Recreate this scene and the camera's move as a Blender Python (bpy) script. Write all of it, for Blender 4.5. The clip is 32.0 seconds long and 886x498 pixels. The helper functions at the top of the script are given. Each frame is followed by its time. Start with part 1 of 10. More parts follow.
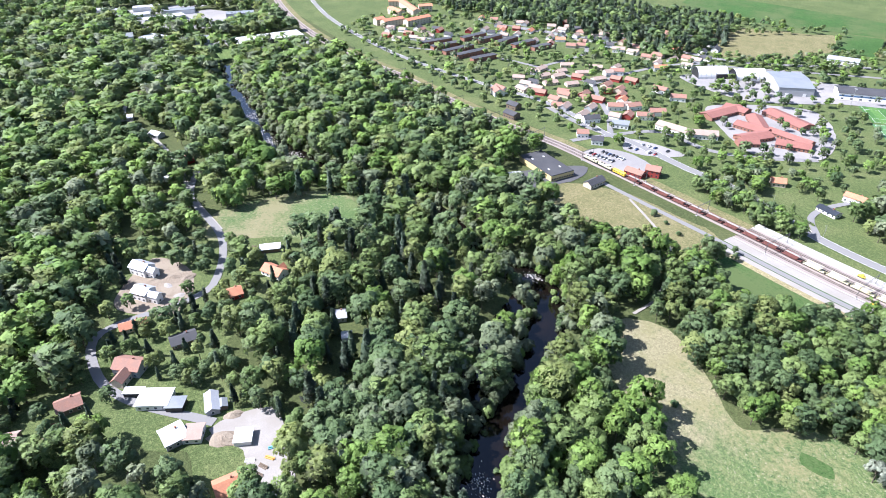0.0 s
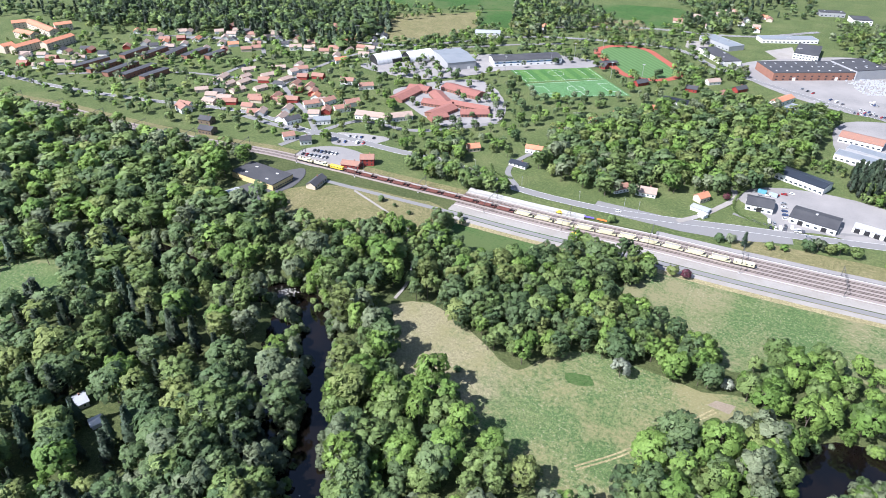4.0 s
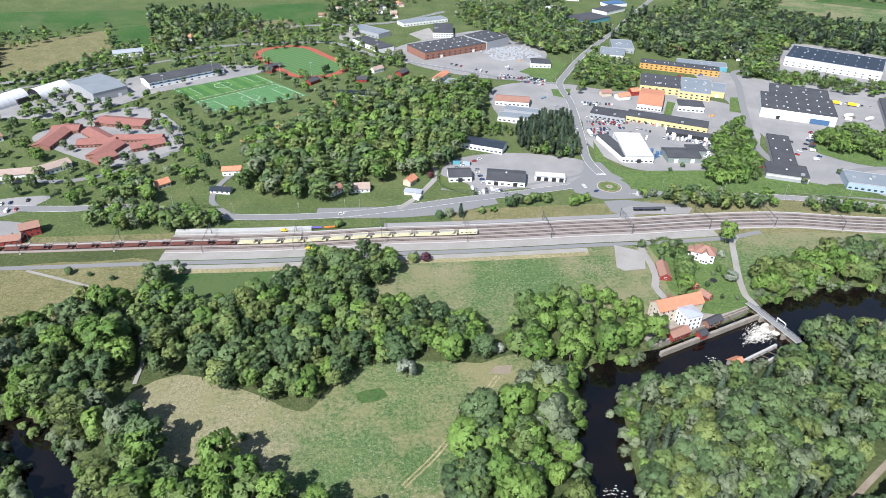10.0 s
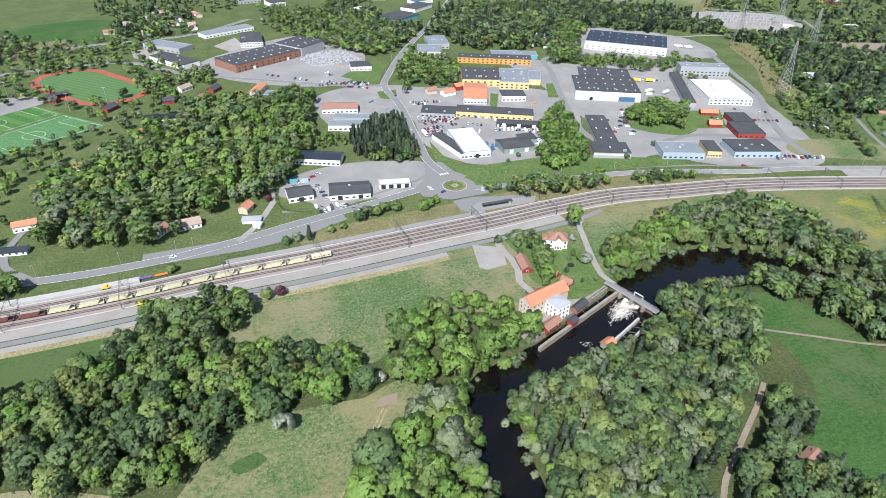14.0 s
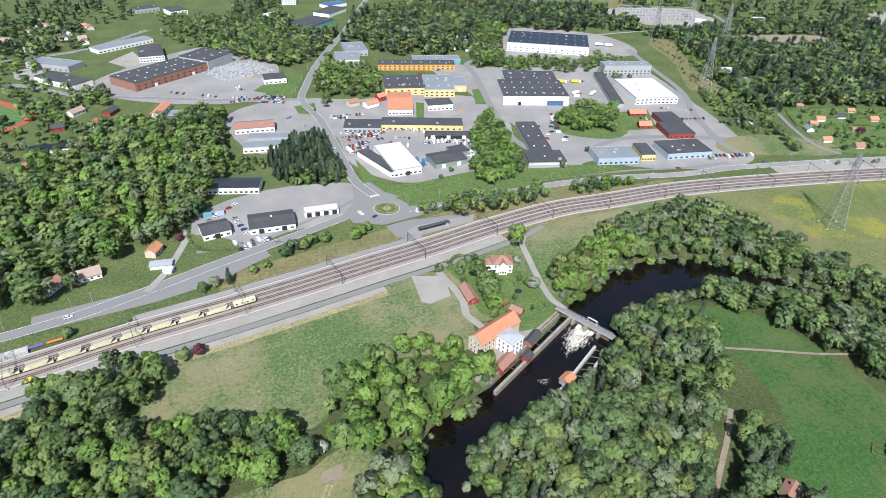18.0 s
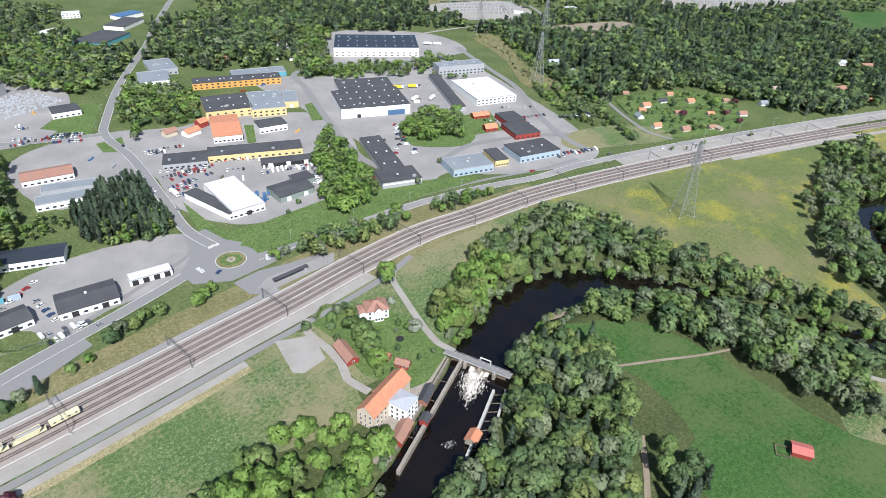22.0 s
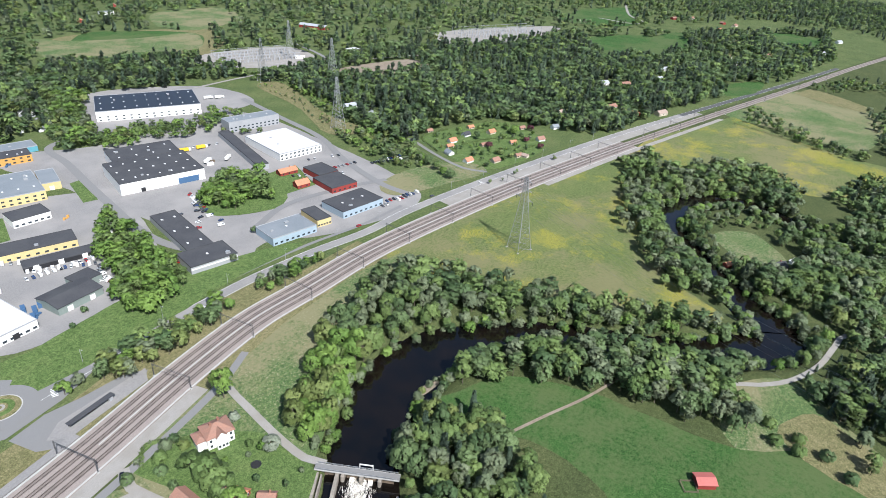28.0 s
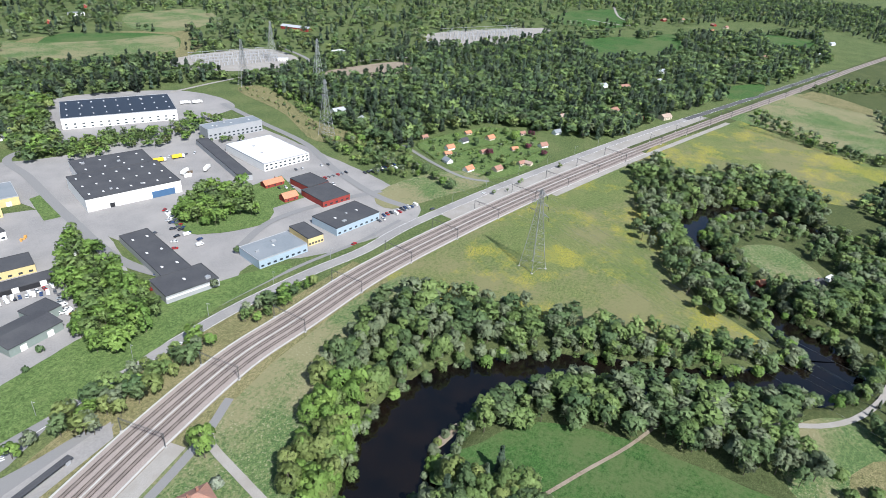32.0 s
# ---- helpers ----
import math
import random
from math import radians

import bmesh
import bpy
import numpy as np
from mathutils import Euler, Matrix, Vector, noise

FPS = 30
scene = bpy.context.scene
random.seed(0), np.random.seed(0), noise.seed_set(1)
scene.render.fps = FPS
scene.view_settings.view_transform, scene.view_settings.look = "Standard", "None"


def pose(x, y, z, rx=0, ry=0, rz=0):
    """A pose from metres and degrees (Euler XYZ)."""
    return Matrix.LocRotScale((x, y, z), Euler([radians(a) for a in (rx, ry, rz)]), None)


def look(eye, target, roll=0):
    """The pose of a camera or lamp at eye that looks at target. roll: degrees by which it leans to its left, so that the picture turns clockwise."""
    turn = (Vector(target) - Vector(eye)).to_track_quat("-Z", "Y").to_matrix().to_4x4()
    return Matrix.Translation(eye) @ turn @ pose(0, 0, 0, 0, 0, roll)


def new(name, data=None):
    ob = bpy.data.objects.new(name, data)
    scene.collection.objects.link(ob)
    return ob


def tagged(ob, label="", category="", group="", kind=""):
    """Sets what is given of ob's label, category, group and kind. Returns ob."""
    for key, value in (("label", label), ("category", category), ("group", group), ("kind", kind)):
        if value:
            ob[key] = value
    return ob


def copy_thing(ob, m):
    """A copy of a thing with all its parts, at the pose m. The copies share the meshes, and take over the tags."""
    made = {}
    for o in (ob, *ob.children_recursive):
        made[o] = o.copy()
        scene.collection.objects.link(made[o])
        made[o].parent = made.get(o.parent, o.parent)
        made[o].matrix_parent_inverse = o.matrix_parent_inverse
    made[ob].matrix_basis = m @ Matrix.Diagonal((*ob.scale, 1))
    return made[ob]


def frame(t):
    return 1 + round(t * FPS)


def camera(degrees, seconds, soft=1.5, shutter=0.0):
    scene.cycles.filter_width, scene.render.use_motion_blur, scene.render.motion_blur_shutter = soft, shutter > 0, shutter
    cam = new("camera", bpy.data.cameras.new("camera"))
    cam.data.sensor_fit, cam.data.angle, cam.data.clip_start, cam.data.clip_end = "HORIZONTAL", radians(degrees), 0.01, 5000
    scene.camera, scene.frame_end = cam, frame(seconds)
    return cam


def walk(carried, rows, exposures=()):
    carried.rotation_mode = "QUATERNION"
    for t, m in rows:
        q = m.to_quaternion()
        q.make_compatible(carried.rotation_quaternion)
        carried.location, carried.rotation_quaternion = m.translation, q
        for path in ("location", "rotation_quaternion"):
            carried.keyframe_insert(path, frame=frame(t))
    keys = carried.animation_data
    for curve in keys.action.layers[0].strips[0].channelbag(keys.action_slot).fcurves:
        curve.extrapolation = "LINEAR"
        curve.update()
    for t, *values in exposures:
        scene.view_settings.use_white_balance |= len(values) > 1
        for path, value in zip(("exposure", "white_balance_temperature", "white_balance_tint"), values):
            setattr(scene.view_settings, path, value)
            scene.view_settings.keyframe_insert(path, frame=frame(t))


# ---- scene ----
# the camera and its way
LENS = 70.40
PATH = [
    (0.0, 41.9, -2.7, 224.8, 57.09, 0.59, 59.48),
    (0.5, 41.0, -4.2, 223.6, 57.22, 0.53, 56.28),
    (1.0, 39.2, -5.5, 223.7, 57.19, 0.48, 52.63),
    (1.5, 36.2, -7.0, 223.6, 57.12, 0.26, 49.35),
    (2.0, 34.0, -8.1, 223.8, 57.07, 0.18, 45.13),
    (2.5, 32.2, -8.1, 224.0, 56.98, 0.09, 41.24),
    (3.0, 29.6, -8.2, 224.2, 56.92, -0.03, 37.20),
    (3.5, 27.0, -9.1, 224.9, 56.85, -0.22, 33.97),
    (4.0, 24.7, -9.4, 225.2, 56.82, -0.38, 30.05),
    (4.5, 22.7, -9.7, 224.5, 56.92, -0.54, 26.41),
    (6.5, 13.3, -7.0, 225.0, 56.92, -0.89, 15.71),
    (7.0, 10.4, -6.4, 225.4, 56.91, -0.95, 14.00),
    (7.5, 7.8, -5.1, 225.3, 56.90, -1.01, 11.31),
    (8.0, 5.1, -3.6, 225.4, 56.91, -1.11, 7.25),
    (8.5, 2.4, -2.3, 224.7, 57.04, -1.16, 4.91),
    (9.0, 0.0, -0.0, 224.2, 57.08, -1.13, 2.92),
    (9.5, -1.8, 2.2, 224.2, 57.08, -1.12, 0.81),
    (10.0, -4.3, 4.9, 224.2, 57.09, -1.14, -1.51),
    (10.5, -6.1, 7.4, 224.2, 57.09, -1.12, -3.92),
    (11.0, -7.9, 10.3, 223.6, 57.15, -1.14, -6.11),
    (11.5, -9.0, 12.9, 222.9, 57.27, -1.17, -8.55),
    (12.0, -10.1, 16.2, 222.1, 57.34, -1.26, -11.30),
    (12.5, -10.7, 19.4, 221.6, 57.41, -1.30, -13.70),
    (13.0, -11.4, 22.8, 221.3, 57.45, -1.35, -16.15),
    (13.5, -11.7, 26.4, 220.6, 57.51, -1.34, -17.63),
    (14.0, -11.6, 30.6, 221.0, 57.47, -1.34, -18.66),
    (14.5, -11.0, 34.5, 220.4, 57.55, -1.34, -19.87),
    (16.5, -6.9, 52.4, 220.0, 57.61, -1.48, -23.72),
    (17.0, -5.2, 57.7, 220.5, 57.52, -1.42, -24.41),
    (17.5, -3.8, 62.8, 221.0, 57.44, -1.44, -25.12),
    (18.0, -2.1, 67.9, 220.9, 57.44, -1.41, -26.18),
    (18.5, -0.8, 72.8, 221.0, 57.44, -1.43, -27.35),
    (19.0, 0.8, 79.1, 221.0, 57.46, -1.52, -29.42),
    (19.5, 2.2, 85.0, 221.5, 57.43, -1.62, -31.82),
    (20.0, 4.0, 91.4, 221.9, 57.41, -1.69, -35.28),
    (20.5, 6.3, 97.3, 222.3, 57.35, -1.76, -36.82),
    (21.0, 8.8, 104.2, 222.0, 57.35, -1.90, -38.71),
    (21.5, 11.0, 110.4, 222.3, 57.33, -2.06, -40.72),
    (22.0, 14.0, 116.4, 222.3, 57.32, -2.11, -42.35),
    (22.5, 16.7, 121.6, 222.5, 57.28, -2.13, -43.78),
    (23.0, 19.3, 126.9, 222.4, 57.30, -2.12, -45.10),
    (23.5, 21.9, 131.6, 222.4, 57.34, -2.15, -47.37),
    (24.0, 24.2, 136.5, 221.7, 57.48, -2.27, -50.12),
    (24.5, 26.6, 140.6, 222.0, 57.44, -2.26, -51.25),
    (25.0, 28.5, 144.8, 221.5, 57.58, -2.27, -52.15),
    (25.5, 30.1, 148.0, 221.2, 57.94, -2.37, -55.99),
    (26.0, 31.4, 151.7, 220.4, 58.56, -2.39, -59.12),
    (26.5, 32.5, 155.2, 219.8, 59.30, -2.53, -60.27),
    (28.5, 38.2, 165.7, 214.5, 61.76, -2.67, -63.12),
    (29.0, 41.0, 168.9, 213.0, 61.78, -2.71, -63.64),
    (29.5, 44.6, 172.4, 211.2, 61.81, -2.74, -64.09),
    (30.0, 47.9, 176.3, 209.5, 61.86, -2.82, -64.64),
    (30.5, 52.4, 180.1, 208.0, 61.87, -2.83, -64.43),
    (31.0, 57.9, 185.2, 206.7, 61.83, -2.84, -63.94),
    (31.5, 63.3, 190.7, 205.3, 61.80, -2.87, -64.00),
    (32.0, 68.9, 196.7, 203.5, 61.83, -2.92, -64.22),
]
cam = camera(LENS, 32.0, soft=0.5)
walk(cam, [(t, pose(x, y, z, rx, ry, rz)) for t, x, y, z, rx, ry, rz in PATH], [(t, e, k, m) for t, e, k, m in ((0.0, 1.36, 5830, 18), (2.0, 1.18, 5850, 17), (4.5, 1.02, 5900, 16), (7.0, 0.85, 5930, 14), (10.0, 0.72, 5980, 11), (19.0, 0.61, 6050, 10), (26.0, 0.59, 6040, 10), (32.0, 0.65, 6040, 10))])

# ---- sky and sun ----
SUN_ELEVATION, SUN_FROM = 48.0, (-0.525, -0.851)
world = bpy.data.worlds.new("sky")
scene.world = world
world.use_nodes = True
sky = world.node_tree.nodes.new("ShaderNodeTexSky")
sky.sky_type, sky.sun_disc = "NISHITA", False
sky.sun_elevation, sky.sun_rotation = radians(SUN_ELEVATION), math.atan2(SUN_FROM[0], SUN_FROM[1])
world.node_tree.nodes["Background"].inputs["Strength"].default_value = 0.085
world.node_tree.links.new(sky.outputs[0], world.node_tree.nodes["Background"].inputs["Color"])
sun = new("sun", bpy.data.lights.new("sun", "SUN"))
sun.data.energy, sun.data.angle, sun.data.color = 5.0, radians(0.53), (1.0, 0.965, 0.915)
rise = math.tan(radians(SUN_ELEVATION))
sun.matrix_world = look((SUN_FROM[0] * 500, SUN_FROM[1] * 500, rise * 500), (0, 0, 0))

rng = np.random.default_rng(7)

# ---- materials ----
def nodes_of(name):
    m = bpy.data.materials.new(name)
    m.use_nodes = True
    return m, m.node_tree.nodes, m.node_tree.links, m.node_tree.nodes["Principled BSDF"]


def noise_node(n, l, scale, detail=4.0, world_space=True, rough=0.6):
    tex = n.new("ShaderNodeTexNoise")
    tex.inputs["Scale"].default_value, tex.inputs["Detail"].default_value, tex.inputs["Roughness"].default_value = scale, detail, rough
    src = n.new("ShaderNodeNewGeometry").outputs["Position"] if world_space else n.new("ShaderNodeTexCoord").outputs["Object"]
    l.new(src, tex.inputs["Vector"])
    return tex


def ramp_node(n, l, fac, stops):
    r = n.new("ShaderNodeValToRGB")
    while len(r.color_ramp.elements) < len(stops):
        r.color_ramp.elements.new(0.5)
    for e, (p, c) in zip(r.color_ramp.elements, stops):
        e.position, e.color = p, (*c, 1)
    l.new(fac, r.inputs["Fac"])
    return r.outputs["Color"]


def blend(n, l, kind, fac, a, b):
    mix = n.new("ShaderNodeMix")
    mix.data_type, mix.blend_type = "RGBA", kind
    for socket, value in ((mix.inputs["Factor"], fac), (mix.inputs["A"], a), (mix.inputs["B"], b)):
        if isinstance(value, (int, float)):
            socket.default_value = value
        elif isinstance(value, tuple):
            socket.default_value = (*value, 1)
        else:
            l.new(value, socket)
    return mix.outputs["Result"]


def shade(c, k):
    return tuple(min(1.0, v * k) for v in c)


def surface(name, base, rough=0.8, var=0.25, fine=1.5, broad=0.08, bump=0.3, metal=0.0, other=None, local=False):
    """A weathered surface: fine grain over broad stains, with a fine relief."""
    m, n, l, p = nodes_of(name)
    a, b = noise_node(n, l, fine, 5, not local), noise_node(n, l, broad, 3, not local)
    c1 = ramp_node(n, l, a.outputs["Fac"], [(0.3, shade(base, 1 - var)), (0.7, shade(base, 1 + var))])
    two = other or shade(base, 1 - var)
    c2 = ramp_node(n, l, b.outputs["Fac"], [(0.42, (0, 0, 0)), (0.62, (1, 1, 1))])
    mixed = blend(n, l, "MIX", c2, c1, two)
    final = blend(n, l, "MIX", 0.65, c1, mixed)
    l.new(final, p.inputs["Base Color"])
    p.inputs["Roughness"].default_value, p.inputs["Metallic"].default_value = rough, metal
    if bump:
        bn = n.new("ShaderNodeBump")
        bn.inputs["Strength"].default_value, bn.inputs["Distance"].default_value = bump, 0.1
        l.new(a.outputs["Fac"], bn.inputs["Height"])
        l.new(bn.outputs["Normal"], p.inputs["Normal"])
    return m


def grassland(name, low, mid, high, broad=0.03, fine=0.5, flower=None, dry=None, dry_west=None, tufts=False):
    """Meadow: three tones of sward mixed at a broad and a fine scale, with tufts."""
    m, n, l, p = nodes_of(name)
    a, b, c = noise_node(n, l, broad, 6, rough=0.65), noise_node(n, l, fine, 6, rough=0.7), noise_node(n, l, 1.6, 3)
    base = ramp_node(n, l, a.outputs["Fac"], [(0.36, low), (0.5, mid), (0.64, high)])
    tuft = ramp_node(n, l, b.outputs["Fac"], [(0.32, shade(mid, 0.45)), (0.5, mid), (0.68, shade(high, 1.35))])
    col = blend(n, l, "MIX", 0.55, base, tuft)
    grain = ramp_node(n, l, c.outputs["Fac"], [(0.3, (0.52, 0.54, 0.52)), (0.7, (1.45, 1.42, 1.42))])
    col = blend(n, l, "MULTIPLY", 1.0, col, grain)
    if dry:
        d = noise_node(n, l, 0.012, 5, rough=0.7)
        part_dry = blend(n, l, "MIX", 0.3, d.outputs["Fac"], b.outputs["Fac"])
        col = blend(n, l, "MIX", ramp_node(n, l, part_dry, [(0.46, (0, 0, 0)), (0.56, (0.85, 0.85, 0.85))]), col, dry)
        if tufts:
            e = noise_node(n, l, 0.85, 3, rough=0.7)
            f = noise_node(n, l, 0.028, 4, rough=0.65)
            tuft_at = blend(n, l, "MULTIPLY", 1.0, ramp_node(n, l, e.outputs["Fac"], [(0.56, (0, 0, 0)), (0.66, (0.8, 0.8, 0.8))]), ramp_node(n, l, f.outputs["Fac"], [(0.42, (0.1, 0.1, 0.1)), (0.56, (1, 1, 1))]))
            col = blend(n, l, "MIX", tuft_at, col, (0.30, 0.285, 0.185))
    if dry_west:
        edge, colour = dry_west
        pos = n.new("ShaderNodeSeparateXYZ")
        l.new(n.new("ShaderNodeNewGeometry").outputs["Position"], pos.inputs[0])
        d = noise_node(n, l, 0.05, 5, rough=0.7)
        shift = n.new("ShaderNodeMath")
        shift.operation, shift.inputs[1].default_value = "MULTIPLY_ADD", 110.0
        l.new(d.outputs["Fac"], shift.inputs[0])
        l.new(pos.outputs["X"], shift.inputs[2])
        m_ = n.new("ShaderNodeMapRange")
        m_.inputs["From Min"].default_value, m_.inputs["From Max"].default_value = edge + 75, edge + 40
        l.new(shift.outputs[0], m_.inputs["Value"])
        straw = ramp_node(n, l, b.outputs["Fac"], [(0.28, shade(colour, 0.55)), (0.5, colour), (0.75, shade(colour, 1.3))])
        straw = blend(n, l, "MULTIPLY", 1.0, straw, grain)
        thin_grass = noise_node(n, l, 0.045, 6, rough=0.75)
        cover = ramp_node(n, l, thin_grass.outputs["Fac"], [(0.40, (0.3, 0.3, 0.3)), (0.54, (1, 1, 1))])
        col = blend(n, l, "MIX", blend(n, l, "MULTIPLY", 1.0, m_.outputs["Result"], cover), col, straw)
    if flower:
        d, e = noise_node(n, l, 0.016, 5, rough=0.7), noise_node(n, l, 1.1, 2)
        spots = blend(n, l, "MULTIPLY", 1.0, ramp_node(n, l, d.outputs["Fac"], [(0.50, (0, 0, 0)), (0.60, (1, 1, 1))]),
                      ramp_node(n, l, e.outputs["Fac"], [(0.42, (0, 0, 0)), (0.58, (0.6, 0.6, 0.6))]))
        col = blend(n, l, "MIX", spots, col, flower)
    l.new(col, p.inputs["Base Color"])
    p.inputs["Roughness"].default_value = 0.95
    p.inputs["Specular IOR Level"].default_value = 0.15
    bn = n.new("ShaderNodeBump")
    bn.inputs["Strength"].default_value, bn.inputs["Distance"].default_value = 0.7, 0.4
    l.new(b.outputs["Fac"], bn.inputs["Height"])
    l.new(bn.outputs["Normal"], p.inputs["Normal"])
    return m


def mown(name, dark, light, width):
    """Short grass mown in stripes."""
    m, n, l, p = nodes_of(name)
    wave = n.new("ShaderNodeTexWave")
    wave.inputs["Scale"].default_value = 0.314 / width
    turn = n.new("ShaderNodeVectorRotate")
    turn.rotation_type, turn.inputs["Angle"].default_value = "Z_AXIS", radians(-47)
    l.new(n.new("ShaderNodeNewGeometry").outputs["Position"], turn.inputs["Vector"])
    l.new(turn.outputs[0], wave.inputs["Vector"])
    grain = noise_node(n, l, 1.2, 4)
    col = ramp_node(n, l, wave.outputs["Fac"], [(0.42, dark), (0.58, light)])
    col = blend(n, l, "MULTIPLY", 1.0, col, ramp_node(n, l, grain.outputs["Fac"], [(0.3, (0.8, 0.8, 0.8)), (0.7, (1.2, 1.2, 1.2))]))
    l.new(col, p.inputs["Base Color"])
    p.inputs["Roughness"].default_value = 0.9
    return m


def foliage(name, dark, light, thin=0.15):
    """Leaves: every tree has its own tone, every clump of leaves a slightly different one; light shines through."""
    m, n, l, p = nodes_of(name)
    tint = n.new("ShaderNodeAttribute")
    tint.attribute_name = "tint"
    info, geo = n.new("ShaderNodeObjectInfo"), n.new("ShaderNodeNewGeometry")
    add = n.new("ShaderNodeMath")
    add.operation = "ADD"
    l.new(tint.outputs["Fac"], add.inputs[0])
    l.new(info.outputs["Random"], add.inputs[1])
    wrap = n.new("ShaderNodeMath")
    wrap.operation = "FRACT"
    l.new(add.outputs[0], wrap.inputs[0])
    tree = ramp_node(n, l, wrap.outputs[0], [(0.0, dark), (1.0, light)])
    clump = ramp_node(n, l, geo.outputs["Random Per Island"], [(0.0, (0.86, 0.87, 0.86)), (0.6, (1, 1, 1)), (1.0, (1.12, 1.1, 1.08))])
    col = blend(n, l, "MULTIPLY", 1.0, tree, clump)
    spray = noise_node(n, l, 1.5, 4, rough=0.75)
    col = blend(n, l, "MULTIPLY", 1.0, col, ramp_node(n, l, spray.outputs["Fac"], [(0.34, (0.70, 0.72, 0.71)), (0.5, (1, 1, 1)), (0.68, (1.2, 1.19, 1.19))]))
    bn = n.new("ShaderNodeBump")
    bn.inputs["Strength"].default_value, bn.inputs["Distance"].default_value = 0.6, 0.45
    l.new(spray.outputs["Fac"], bn.inputs["Height"])
    puff, world_way = n.new("ShaderNodeAttribute"), n.new("ShaderNodeVectorTransform")
    puff.attribute_name = "puff"
    world_way.vector_type, world_way.convert_from, world_way.convert_to = "NORMAL", "OBJECT", "WORLD"
    l.new(puff.outputs["Vector"], world_way.inputs[0])
    l.new(world_way.outputs[0], bn.inputs["Normal"])
    l.new(bn.outputs["Normal"], p.inputs["Normal"])
    l.new(col, p.inputs["Base Color"])
    p.inputs["Roughness"].default_value, p.inputs["Specular IOR Level"].default_value = 0.6, 0.25
    if thin:
        tr, mx = n.new("ShaderNodeBsdfTranslucent"), n.new("ShaderNodeMixShader")
        l.new(col, tr.inputs["Color"])
        mx.inputs[0].default_value = thin
        l.new(p.outputs[0], mx.inputs[1])
        l.new(tr.outputs[0], mx.inputs[2])
        # gaps between the sprays of leaves
        gaps, hole, cut = noise_node(n, l, 1.15, 3, rough=0.7), n.new("ShaderNodeMath"), n.new("ShaderNodeMixShader")
        hole.operation, hole.inputs[1].default_value = "GREATER_THAN", 0.40
        l.new(gaps.outputs["Fac"], hole.inputs[0])
        l.new(hole.outputs[0], cut.inputs[0])
        l.new(n.new("ShaderNodeBsdfTransparent").outputs[0], cut.inputs[1])
        l.new(mx.outputs[0], cut.inputs[2])
        l.new(cut.outputs[0], n["Material Output"].inputs["Surface"])
    return m


